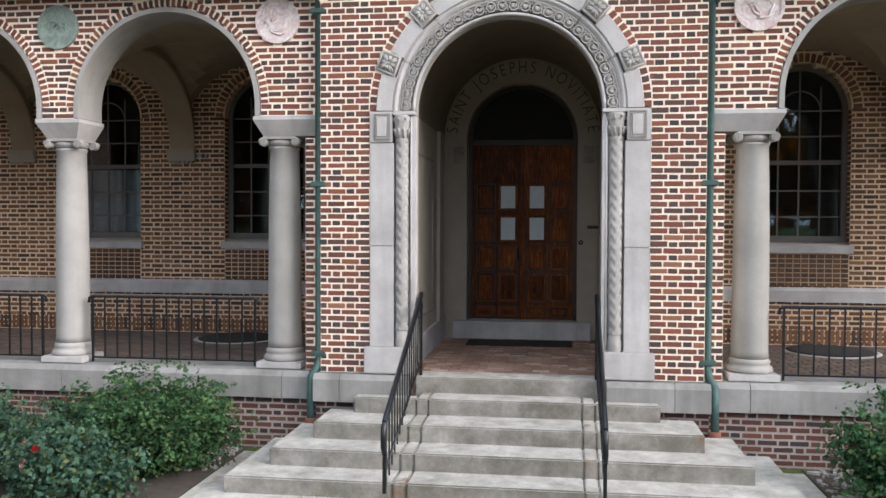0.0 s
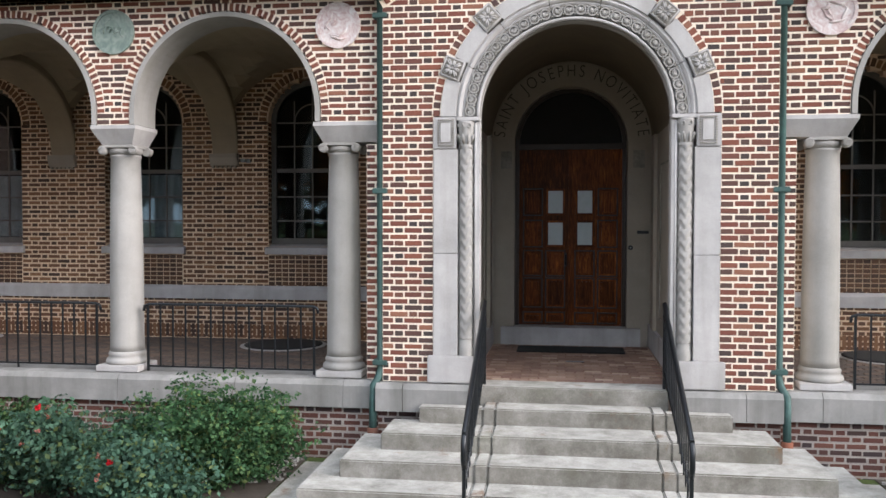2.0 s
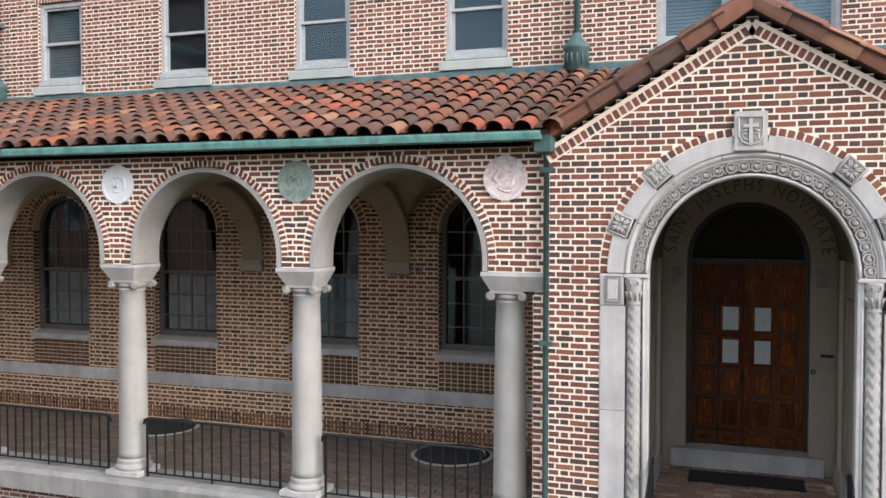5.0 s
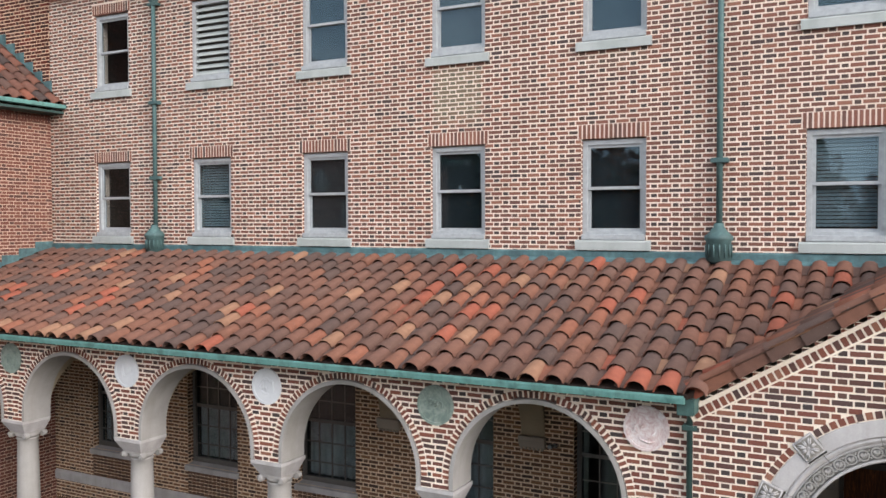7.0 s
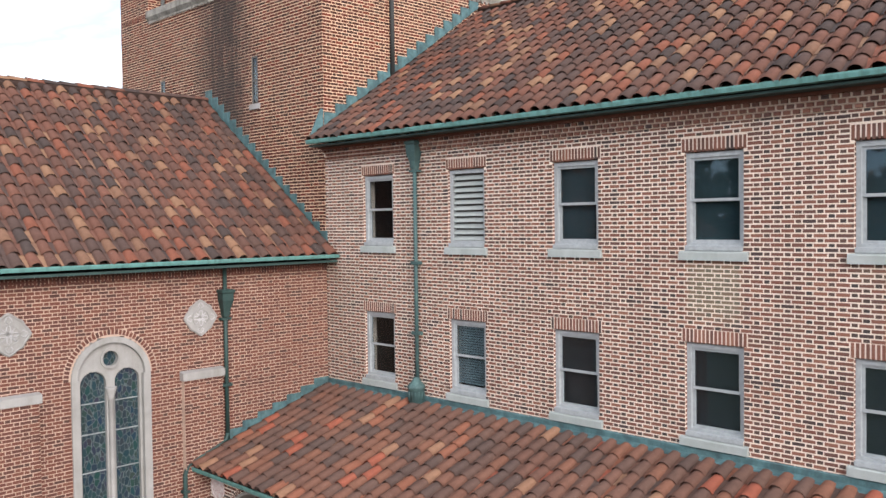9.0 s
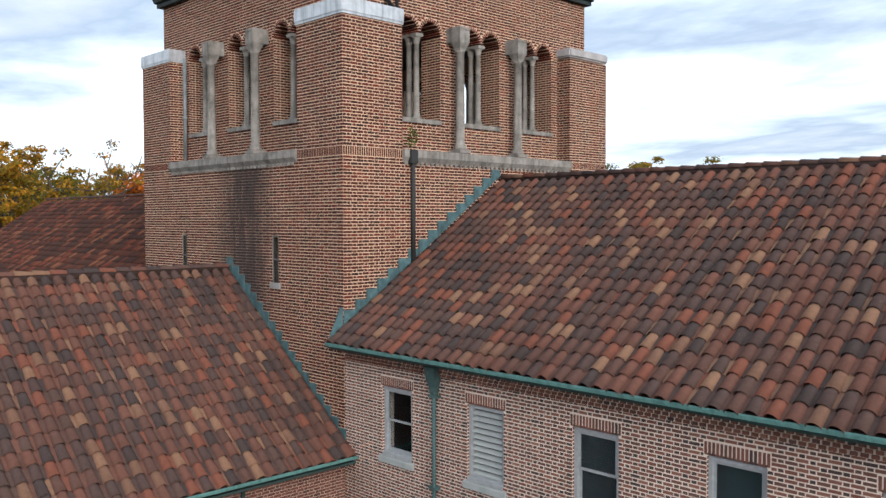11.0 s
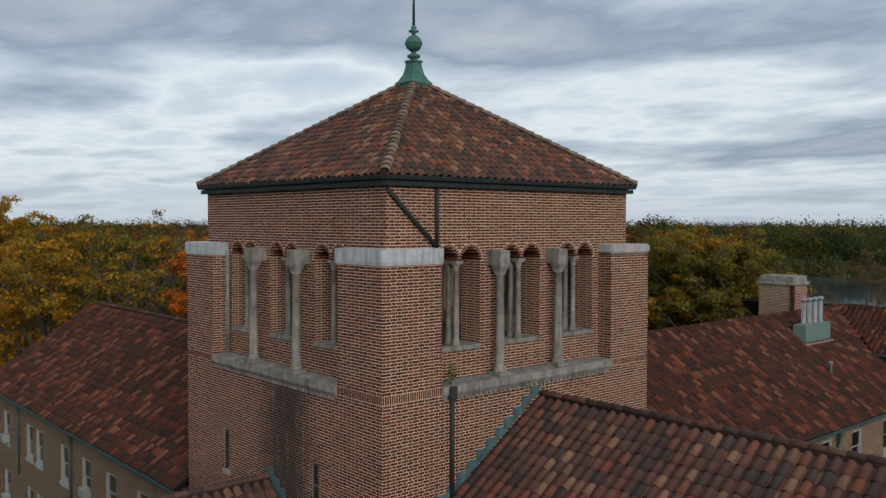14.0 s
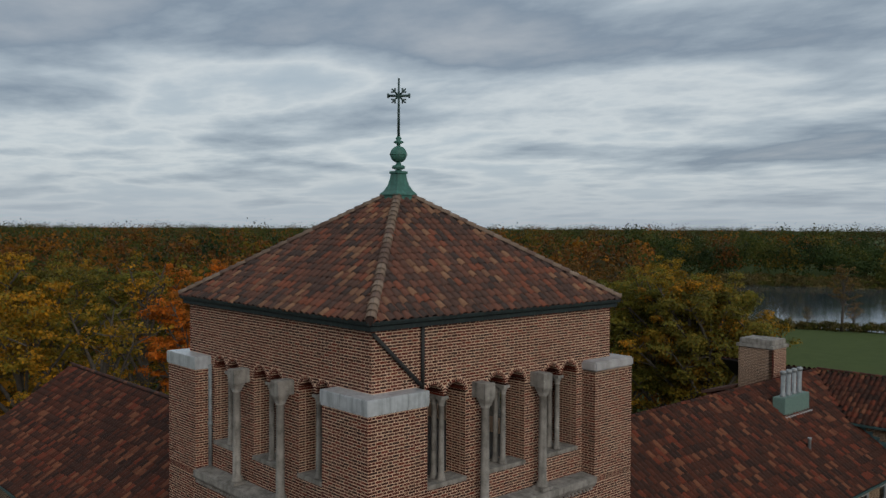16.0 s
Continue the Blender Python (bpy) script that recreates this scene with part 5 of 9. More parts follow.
def gutter(name, p, q, material, label, r=0.075, hang=0.0):
    """A half-round gutter from p to q with joint bands."""
    p, q = Vector(p), Vector(q)
    d = (q - p).normalized()
    out_dir = d.cross(Vector((0, 0, 1)))
    g = Geo()
    prof = [(0.5 * r - r, -r * 1.5), (r, -r * 1.35), (r * 1.25, -r * 0.4), (r * 1.25, 0.0), (r * 1.05, 0.0), (r * 1.0, -r * 0.5), (-r, -r * 0.5), (-r, -r * 1.5)]
    v = [tuple(p + out_dir * a + Vector((0, 0, b))) for a, b in prof] + [tuple(q + out_dir * a + Vector((0, 0, b))) for a, b in prof]
    n = len(prof)
    g.add(v, [tuple(range(n)), tuple(range(2 * n - 1, n - 1, -1))] + [(i, i + n, (i + 1) % n + n, (i + 1) % n) for i in range(n)])
    t = part(name, g, material)
    tagged(t, label, "gutter", kind="structure")
    length = (q - p).length
    g = Geo()
    for i in range(int(length / 1.9) + 1):
        c = p + d * min(length, 0.3 + i * 1.9)
        pr = [(a * 1.06, b * 1.06) for a, b in prof]
        v = [tuple(c - d * 0.015 + out_dir * a + Vector((0, 0, b))) for a, b in pr] + [tuple(c + d * 0.015 + out_dir * a + Vector((0, 0, b))) for a, b in pr]
        g.add(v, [tuple(range(n)), tuple(range(2 * n - 1, n - 1, -1))] + [(k, k + n, (k + 1) % n + n, (k + 1) % n) for k in range(n)])
    part("gutter_band", g, material, t)
    return t


GL = "green weathered copper eaves gutter"
gutter("gutter_arcade_west", (NAVE_X + 0.05, ROOF_E + 0.02, ROOF_Z - 0.02), (P0 - 0.03, ROOF_E + 0.02, ROOF_Z - 0.02), M_COPPER, "green copper eaves gutter of the arcade", 0.065)
gutter("gutter_arcade_east", (P1 + 0.03, ROOF_E + 0.02, ROOF_Z - 0.02), (9.5, ROOF_E + 0.02, ROOF_Z - 0.02), M_COPPER, "green copper eaves gutter of the arcade", 0.065)
gutter("gutter_main", (TX + TH + 0.02, EV + 0.02, EZ), (12.0, EV + 0.02, EZ), M_COPPER, GL, 0.065)
g = Geo()
g.box(TX + TH + 0.02, EV + 0.05, 12.262, 12.0, BACK - 0.1, 12.30)
tagged(part("eaves_board", g, M_COPPER_DARK), "dark eaves soffit of the main roof", "trim", kind="structure")
for a, b in (((-1, -1), (1, -1)), ((1, -1), (1, 1)), ((1, 1), (-1, 1)), ((-1, 1), (-1, -1))):
    k = TE - 0.04
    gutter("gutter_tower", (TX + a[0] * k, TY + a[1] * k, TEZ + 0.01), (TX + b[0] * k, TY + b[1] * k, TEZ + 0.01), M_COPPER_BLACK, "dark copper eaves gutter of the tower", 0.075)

# chapel: wall facing the court, its roof
NR, NRZ, NE, NEZ = TX, 13.92, -16.62, 9.74
nav_ops = [("arch", 7.32, 0.80, 7.50, 4.38), ("arch", 1.0, 0.80, 7.50, 4.38)]
fn = east(NAVE_X)
nave = brick_wall("wall_chapel", "orange-red brick chapel wall with fine pink joints", fn, -6.0, BACK - 0.004, 0.0, 9.55, nav_ops, M_BRICK_NAVE, M_MORTAR_NAVE, 0.4,
                  near=(8.9, 12.6, 7.0, 8.4), voids=[("arch", o[1], 0.95, 7.5, 7.5) for o in nav_ops], joint=0.0135)
for o in nav_ops:
    voussoirs(nave, fn, o[1], 7.5, 0.83, 0.945, M_BRICK_NAVE, 36, 0, math.pi)
nl = math.hypot(NR - NE, NRZ - NEZ)
nu = ((NR - NE) / nl, 0, (NRZ - NEZ) / nl)
roof_nave = tile_roof("roof_chapel", "chapel roof slope of weathered brown clay tiles", (NE, -6.5, NEZ), (0, 1, 0), nu, SF - 0.03 + 6.5, nl, M_TILE_OLD, M_PAN, None, (12.6, 19.2, -1, 3.2))
tile_roof("roof_chapel_west", "far slope of the chapel roof", (2 * NR - NE, SF - 0.03, NEZ), (0, -1, 0), (-nu[0], 0, nu[2]), SF - 0.03 + 6.5, nl, M_TILE_OLD, M_PAN, None, None, segs=4)
part("ridge_board", Geo().tube([(NR, -6.4, NRZ - 0.03), (NR, SF - 0.05, NRZ - 0.03)], 0.13, 8), M_PAN, roof_nave)
cap_tiles(roof_nave, ((NR, -6.4, NRZ + 0.05), (NR, SF - 0.05, NRZ + 0.05)), M_TILE_OLD, 0.13, 0.4)
gutter("gutter_chapel", (NE + 0.0, -6.5, NEZ), (NE + 0.0, SF - 0.02, NEZ), M_COPPER, GL, 0.06)
g = Geo()
g.box(NAVE_X - 0.2, -6.4, 9.55, NE + 0.02, SF - 0.02, 9.60)
tagged(part("eaves_chapel", g, M_COPPER_DARK), "dark eaves soffit of the chapel", "trim", kind="structure")
g = Geo()
g.box(2 * NR - NAVE_X - 0.2, -6.0, GROUND, 2 * NR - NAVE_X + 0.2, SF - 0.1, 9.55)
g.prism([(NAVE_X - 0.42, GROUND), (NAVE_X - 0.42, 9.5), (NR, NRZ - 0.2), (2 * NR - NAVE_X + 0.42, 9.5), (2 * NR - NAVE_X + 0.42, GROUND)], -6.0, -5.7, "y")
tagged(part("wall_chapel_rear", g, M_BRICK_NAVE), "far side and end wall of the chapel", "wall", kind="structure")
soldiers(nave, fn, -6.0, BACK - 0.02, 9.36, 9.52, M_BRICK_NAVE)

# west wing beyond the tower
WX0, WX1 = -52.4, TX - TH - 0.02
WW_WIN = (-49.56, -45.52, -43.97, -40.33, -37.55, -34.77, -31.6)
wing_w = brick_wall("wall_west_wing", "buff brick wall of the west wing", south(BACK), WX0 + 0.4, WX1, 5.2, 12.2,
                    [("rect", x - 0.5, x + 0.5, z, z + 1.6) for x in WW_WIN for z in (6.55, 9.68)], M_BRICK_BUFF, M_MORTAR_BUFF, 0.34)
g = Geo()
g.box(WX0 + 0.4, BACK - 0.0, GROUND, WX1, BACK + 0.34, 5.19)
g.box(WX0 + 0.4, BACK + 0.35, GROUND, WX0 + 0.7, 23.7, 12.3)
g.prism([(BACK + 0.35, 12.3), (23.7, 12.3), (RY, RZ - 0.2)], WX0 + 0.4, WX0 + 0.7, "x")
g.box(WX0 + 0.7, BACK + 2.5, GROUND, WX1, BACK + 2.6, 12.3)
tagged(part("wall_west_wing_rear", g, M_BRICK_BUFF), "lower and rear walls of the west wing", "wall", kind="structure")
roof_ww = tile_roof("roof_west_wing", "gabled west wing roof of dark brown clay tiles", (WX0, EV, EZ), (1, 0, 0), mu, WX1 - WX0, ml, M_TILE_WING, M_PAN_SHADOW, None, None, segs=4)
tile_roof("roof_west_wing_north", "far slope of the west wing roof", (WX1, 2 * RY - EV, EZ), (-1, 0, 0), (0, -mu[1], mu[2]), WX1 - WX0, ml, M_TILE_WING, M_PAN_SHADOW, None, None, segs=4)
cap_tiles(roof_ww, ((WX0, RY, RZ + 0.05), (WX1, RY, RZ + 0.05)), M_TILE_WING, 0.13, 0.4)
gutter("gutter_west_wing", (WX0, EV + 0.02, EZ), (WX1, EV + 0.02, EZ), M_COPPER_MID, GL, 0.11)

# north wing behind the main roof, and the cross wing at its end
GX, GZ, GE, GEZ = -22.55, 16.45, -16.70, 12.60
NY0, NY1 = TY + TH + 0.05, 49.3
gl2 = math.hypot(GE - GX, GZ - GEZ)
gu = ((GX - GE) / gl2, 0, (GZ - GEZ) / gl2)
CY0, CZ0, CYR, CZR = 46.2, 14.48, 49.3, 16.5
cs = (CZR - CZ0) / (CYR - CY0)
n_z = lambda x: GZ - (x - GX) * (GZ - GEZ) / (GE - GX)  # noqa: E731
c_z = lambda y: CZ0 + (y - CY0) * cs  # noqa: E731
vy = lambda x: CY0 + (n_z(x) - CZ0) / cs  # noqa: E731
VX = GX + (GZ - CZ0) * (GE - GX) / (GZ - GEZ)
roof_n = tile_roof("roof_north_wing", "north wing roof of red-brown clay tiles", (GE, NY0, GEZ), (0, 1, 0), gu, NY1 - NY0, gl2, M_TILE_WING, M_PAN_SHADOW,
                   lambda u, v: NY0 + u < (vy(GE + gu[0] * v) if GE + gu[0] * v < VX else 46.55), None,
                   core=[(0, 0), (46.58 - NY0, 0), (46.58 - NY0, (VX - GE) / gu[0]), (NY1 - NY0, gl2), (0, gl2)], segs=4)
tile_roof("roof_north_wing_west", "far slope of the north wing roof", (2 * GX - GE, NY1, GEZ), (0, -1, 0), (-gu[0], 0, gu[2]), NY1 - NY0, gl2, M_TILE_WING, M_PAN_SHADOW, None, None, segs=4)
cap_tiles(roof_n, ((GX, NY0, GZ + 0.05), (GX, NY1, GZ + 0.05)), M_TILE_WING, 0.13, 0.4)
NW_WIN = (26.0, 28.6, 31.4, 34.3, 36.0, 38.9, 42.2, 44.4)
north = brick_wall("wall_north_wing", "buff brick wall of the north wing", east(-17.05), NY0, 46.6, 8.4, 12.45,
                   [("rect", y - 0.5, y + 0.5, 10.6, 12.1) for y in NW_WIN], M_BRICK_BUFF, M_MORTAR_BUFF, 0.34)
g = Geo()
g.box(-17.39, NY0, GROUND, -17.05, 46.6, 8.39)
g.box(-28.2, NY0, GROUND, -27.9, NY1, 12.5)
g.box(-20.0, NY0, GROUND, -19.9, 46.6, 12.5)
tagged(part("wall_north_wing_rear", g, M_BRICK_BUFF), "lower and rear walls of the north wing", "wall", kind="structure")
gutter("gutter_north_wing", (GE, NY0, GEZ), (GE, 46.55, GEZ), M_COPPER_MID, GL, 0.1)
cl = math.hypot(CYR - CY0, CZR - CZ0)
roof_c = tile_roof("roof_cross_wing", "cross wing roof of brown clay tiles", (GX, CY0, CZ0), (1, 0, 0), (0, (CYR - CY0) / cl, (CZR - CZ0) / cl), 30.0, cl, M_TILE_WING, M_PAN_SHADOW,
                   lambda u, v: c_z(CY0 + v * (CYR - CY0) / cl) > n_z(GX + u), None, core=[(VX - GX, 0), (30.0, 0), (30.0, cl), (0.0, cl)], segs=4)
tile_roof("roof_cross_wing_north", "far slope of the cross wing roof", (GX + 30.0, 2 * CYR - CY0, CZ0), (-1, 0, 0), (0, -(CYR - CY0) / cl, (CZR - CZ0) / cl), 36.0, cl, M_TILE_WING, M_PAN_SHADOW, None, None, segs=4)
cap_tiles(roof_c, ((GX, CYR, CZR + 0.05), (GX + 30.0, CYR, CZR + 0.05)), M_TILE_WING, 0.13, 0.4)
cross = brick_wall("wall_cross_wing", "buff brick wall of the cross wing", south(46.6), -19.6, GX + 29.8, 9.0, 14.45, [], M_BRICK_BUFF, M_MORTAR_BUFF, 0.34)
g = Geo()
g.box(-17.0, 46.6, GROUND, GX + 29.8, 46.94, 8.99)
g.box(-28.2, 52.0, GROUND, GX + 29.8, 52.3, 14.45)
tagged(part("wall_cross_wing_rear", g, M_BRICK_BUFF), "rear and end walls of the cross wing", "wall", kind="structure")
gutter("gutter_cross_wing", (VX, CY0 + 0.02, CZ0), (GX + 30.0, CY0 + 0.02, CZ0), M_COPPER_MID, GL, 0.1)

random.seed(11)
# ---------- helpers for things ----------


def wrap(fr, g):
    """Lays a form drawn in a wall's own axes (u, w, z) into the world."""
    g.v = [tuple(p) for p in fr.many(np.array(g.v, float))]
    return g


def plain_wall(name, label, frame, u0, u1, z0, z1, openings, material, thick, step=0.025):
    core = Geo()
    rows = int(round((z1 - z0) / step))
    high = (z1 - z0) / rows
    run = None
    for k in range(rows + 1):
        za, zb = z0 + k * high, z0 + (k + 1) * high
        sp = tuple(free(u0, u1, blocked(openings, za, zb))) if k < rows else None
        if run and run[0] == sp:
            run = (sp, run[1], zb)
            continue
        if run:
            for p, q in run[0]:
                core.box(p, 0, run[1], q, thick, run[2])
        run = (sp, za, zb)
    return tagged(part(name, wrap(frame, core), material), label, "wall", kind="structure")


def jamb_bricks(wall, frame, u, sign, z0, z1, depth, brick):
    """Brick facing on the side of an opening. sign: +1 where the side looks towards +u."""
    rows = int((z1 - z0) / COURSE)
    v, f = [], []
    for k in range(rows):
        z = z0 + (k + 0.5) * (z1 - z0) / rows
        w, long = (0.0 if k % 2 else -0.11), True
        while w < depth:
            length = STRETCH if long else HEAD
            a, b = max(w, 0.004), min(w + length, depth)
            if b - a > 0.03:
                q = PLAIN_BASE.copy()
                p = np.stack([u + sign * (0.0045 - q[:, 1] * 0.03), (a + b) / 2 + q[:, 0] * (b - a), z + q[:, 2] * (COURSE - JOINT)], 1)
                f += (PLAIN_FACES + len(v)).tolist()
                v += p.tolist()
            w += length + JOINT
            long = not long
    ob = part("jamb_brickwork", shell(frame.many(np.array(v)), f, "jamb_brickwork", brick), None, wall)
    return tagged(ob, kind="stuff")


for w, fr, c in ((belfry[0], south(TY - BH), TX), (belfry[1], east(TX + BH), TY)):
    for k in (-1, 0, 1):
        jamb_bricks(w, fr, c + k * PAIR - HALF - AR - 0.03, 1, AB, AS + 0.05, 0.75, M_BRICK_TOWER)
        jamb_bricks(w, fr, c + k * PAIR + HALF + AR + 0.03, -1, AB, AS + 0.05, 0.75, M_BRICK_TOWER)
for w, xs in ((back_l, ARC_WIN[:5]), (back_r, ARC_WIN[5:])):
    for x in xs:
        jamb_bricks(w, fb, x - 0.64, 1, 2.42, 4.28, 0.16, M_BRICK_BROWN)
        jamb_bricks(w, fb, x + 0.64, -1, 2.42, 4.28, 0.16, M_BRICK_BROWN)
# inner side faces of the corner piers
for nm, fr, u, s in (("s", south(SF), EF - PW, -1), ("e", east(EF), SF + PW, 1)):
    jamb_bricks(belfry[0] if nm == "s" else belfry[1], fr, u + s * 0.003, s, LEDGE_T, PIER_T, REC, M_BRICK_TOWER)

# ---------- portal stonework ----------
door_side = thing("portal_surround", "carved grey limestone doorway surround with zigzag columns and round arch", "doorway", kind="")
fp = south(PY)
for s in (-1, 1):
    def mx(a, b):
        return sorted((PX + s * a, PX + s * b))
    x0, x1 = mx(1.50, 1.235)
    part("plinth", Geo().box(mx(1.56, 1.03)[0], PY - 0.05, 1.02, mx(1.56, 1.03)[1], PY + 0.30, 1.315, 0.012), M_STONE_GREY, door_side)
    for za, zb in ((1.315, 2.42), (2.424, 3.545)):
        part("jamb_stone", Geo().box(x0, PY - 0.014, za, x1, PY + 0.42, zb, 0.005), M_STONE_GREY, door_side)
    x0, x1 = mx(1.235, 1.0)
    part("inner_jamb", Geo().box(x0, PY + 0.15, 1.02, x1, PY + 0.21, SZ), M_STONE, door_side)
    part("inner_edge", Geo().box(mx(1.062, 1.0)[0], PY + 0.012, 1.315, mx(1.062, 1.0)[1], PY + 0.149, SZ - 0.046, 0.006), M_STONE_GREY, door_side)
    part("edge_bead", Geo().tube([(PX + s * 1.045, PY + 0.012, 1.33), (PX + s * 1.045, PY + 0.012, SZ - 0.06)], 0.009, 8), M_STONE_GREY, door_side)
    # column with chevrons
    cx, cy = PX + s * 1.148, PY + 0.05
    g = Geo()
    n, rows = 28, 150
    v, f = [], []
    for i in range(rows + 1):
        z = 1.50 + (3.56 - 1.50) * i / rows
        for k in range(n):
            a = 2 * math.pi * k / n
            tri = abs(((a / (2 * math.pi) * 4) % 1) - 0.5) * 2
            ph = (z / 0.115 + tri * 0.8) % 1
            r = 0.066 + 0.016 * abs(math.sin(math.pi * ph))
            v.append((cx + r * math.cos(a), cy + r * math.sin(a), z))
    for i in range(rows):
        for k in range(n):
            j = (k + 1) % n
            f.append((i * n + k, i * n + j, (i + 1) * n + j, (i + 1) * n + k))
    col = part("chevron_column", g.add(v, f, True), M_STONE, door_side, "slim stone column carved with chevrons")
    part("column_base", Geo().lathe(cx, cy, [(0.098, 1.06), (0.098, 1.10), (0.088, 1.13), (0.092, 1.19), (0.08, 1.22), (0.09, 1.27), (0.076, 1.31), (0.082, 1.36), (0.07, 1.50)], 20), M_STONE, col)
    cap = Geo().lathe(cx, cy, [(0.07, 3.55), (0.082, 3.562), (0.074, 3.58), (0.074, 3.60), (0.088, 3.74), (0.10, 3.825), (0.098, 3.845)], 20)
    for k in range(10):
        a = 2 * math.pi * k / 10
        cap.tube([(cx + 0.072 * math.cos(a), cy + 0.072 * math.sin(a), 3.60), (cx + 0.088 * math.cos(a), cy + 0.088 * math.sin(a), 3.67), (cx + 0.106 * math.cos(a), cy + 0.106 * math.sin(a), 3.70)], [0.012, 0.016, 0.009], 6)
    for k in range(8):
        a = math.pi / 8 + 2 * math.pi * k / 8
        pts = []
        for q in range(9):
            w = q / 8 * 4.6
            rr = 0.026 * (1 - 0.085 * q)
            pts.append((cx + (0.098 + rr * 0.3 * math.cos(w)) * math.cos(a) - rr * math.sin(w) * math.sin(a), cy + (0.098 + rr * 0.3 * math.cos(w)) * math.sin(a) + rr * math.sin(w) * math.cos(a), 3.785 + rr * math.cos(w)))
        cap.tube(pts, 0.008, 6)
    part("column_capital", cap, M_STONE, col, "leafy carved capital")
    part("abacus", Geo().box(mx(1.25, 1.0)[0], PY - 0.03, SZ - 0.045, mx(1.25, 1.0)[1], PY + 0.2, SZ - 0.004, 0.006), M_STONE_GREY, col)
    part("column_backing", Geo().box(mx(1.234, 1.062)[0], PY + 0.06, 1.32, mx(1.234, 1.05)[1], PY + 0.149, SZ - 0.046), M_STONE_GREY, col)
    # framed panel on the jamb's head
    pan = part("jamb_panel", Geo().box(mx(1.50, 1.252)[0], PY - 0.022, 3.55, mx(1.50, 1.252)[1], PY + 0.30, SZ - 0.004, 0.006), M_STONE_GREY, door_side)
    g = Geo()
    a, b = mx(1.455, 1.275)
    for t in range(8):
        x = a + (b - a) * (t + 0.25) / 8
        g.box(x, PY - 0.034, 3.575, x + 0.014, PY - 0.02, 3.593).box(x, PY - 0.034, 3.845, x + 0.014, PY - 0.02, 3.863)
    for t in range(9):
        z = 3.605 + t * 0.0265
        g.box(a, PY - 0.034, z, a + 0.018, PY - 0.02, z + 0.015).box(b - 0.018, PY - 0.034, z, b, PY - 0.02, z + 0.015)
    g.box(a + 0.03, PY - 0.03, 3.61, b - 0.03, PY - 0.02, 3.83)
    part("panel_edging", g, M_STONE_DARK, pan)
    part("panel_face", Geo().box(a + 0.036, PY - 0.033, 3.616, b - 0.036, PY - 0.029, 3.824), M_STONE_GREY, pan)
# archivolt in blocks
cuts = [0.0, 0.295, 0.465, 0.765, 0.935, math.pi / 2 - 0.117]
edges = cuts + [math.pi - c for c in reversed(cuts)]
for i in range(len(edges) - 1):
    a, b = edges[i], edges[i + 1]
    if abs((a + b) / 2 - math.pi / 2) < 0.05:
        continue
    carved = abs(b - a - 0.17) < 0.02
    if carved:
        m = (a + b) / 2
        x, z = PX + 1.392 * math.cos(m), SZ + 1.392 * math.sin(m)
        rot = Matrix.Translation((x, PY - 0.008, z)) @ Matrix.Rotation(math.pi / 2 - m, 4, "Y")
        g = Geo().box(-0.115, -0.02, -0.113, 0.115, 0.12, 0.113, 0.006)
        g.v = [tuple(rot @ Vector(p)) for p in g.v]
        blk = part("rosette_block", g, M_STONE_GREY, door_side, "square stone block carved with leaves")
        # darker plate on the block's face paints the shadow of a recess
        g = Geo().box(-0.092, -0.022, -0.092, 0.092, -0.019, 0.092)
        g.v = [tuple(rot @ Vector(p)) for p in g.v]
        part("sunk_field", g, M_STONE_DARK, blk)
        g = Geo()
        for k in range(8):
            t = math.pi / 4 * k
            r = 0.082 if k % 2 == 0 else 0.105
            for w in (-0.16, 0.16):
                pts = [(0.016 * math.cos(t), -0.026, 0.016 * math.sin(t)), (r * 0.6 * math.cos(t + w), -0.036, r * 0.6 * math.sin(t + w)), (r * math.cos(t + w * 0.6), -0.026, r * math.sin(t + w * 0.6))]
                g.tube(pts, [0.005, 0.0105, 0.004], 6)
        g.tube([(0, -0.024, 0), (0, -0.044, 0)], [0.017, 0.012], 8)
        for x0, z0, x1, z1 in ((-0.1, -0.1, 0.1, -0.1), (0.1, -0.1, 0.1, 0.1), (0.1, 0.1, -0.1, 0.1), (-0.1, 0.1, -0.1, -0.1)):
            g.tube([(x0, -0.022, z0), (x1, -0.022, z1)], 0.006, 6)
        g.v = [tuple(rot @ Vector(p)) for p in g.v]
        part("carved_leaves", g, M_STONE_GREY, blk)
    else:
        part("arch_stone", Geo().ring((PX, SZ), 1.262, 1.422, PY - 0.014, PY + 0.40, a + 0.004, b - 0.004, 14), M_STONE_GREY, door_side)
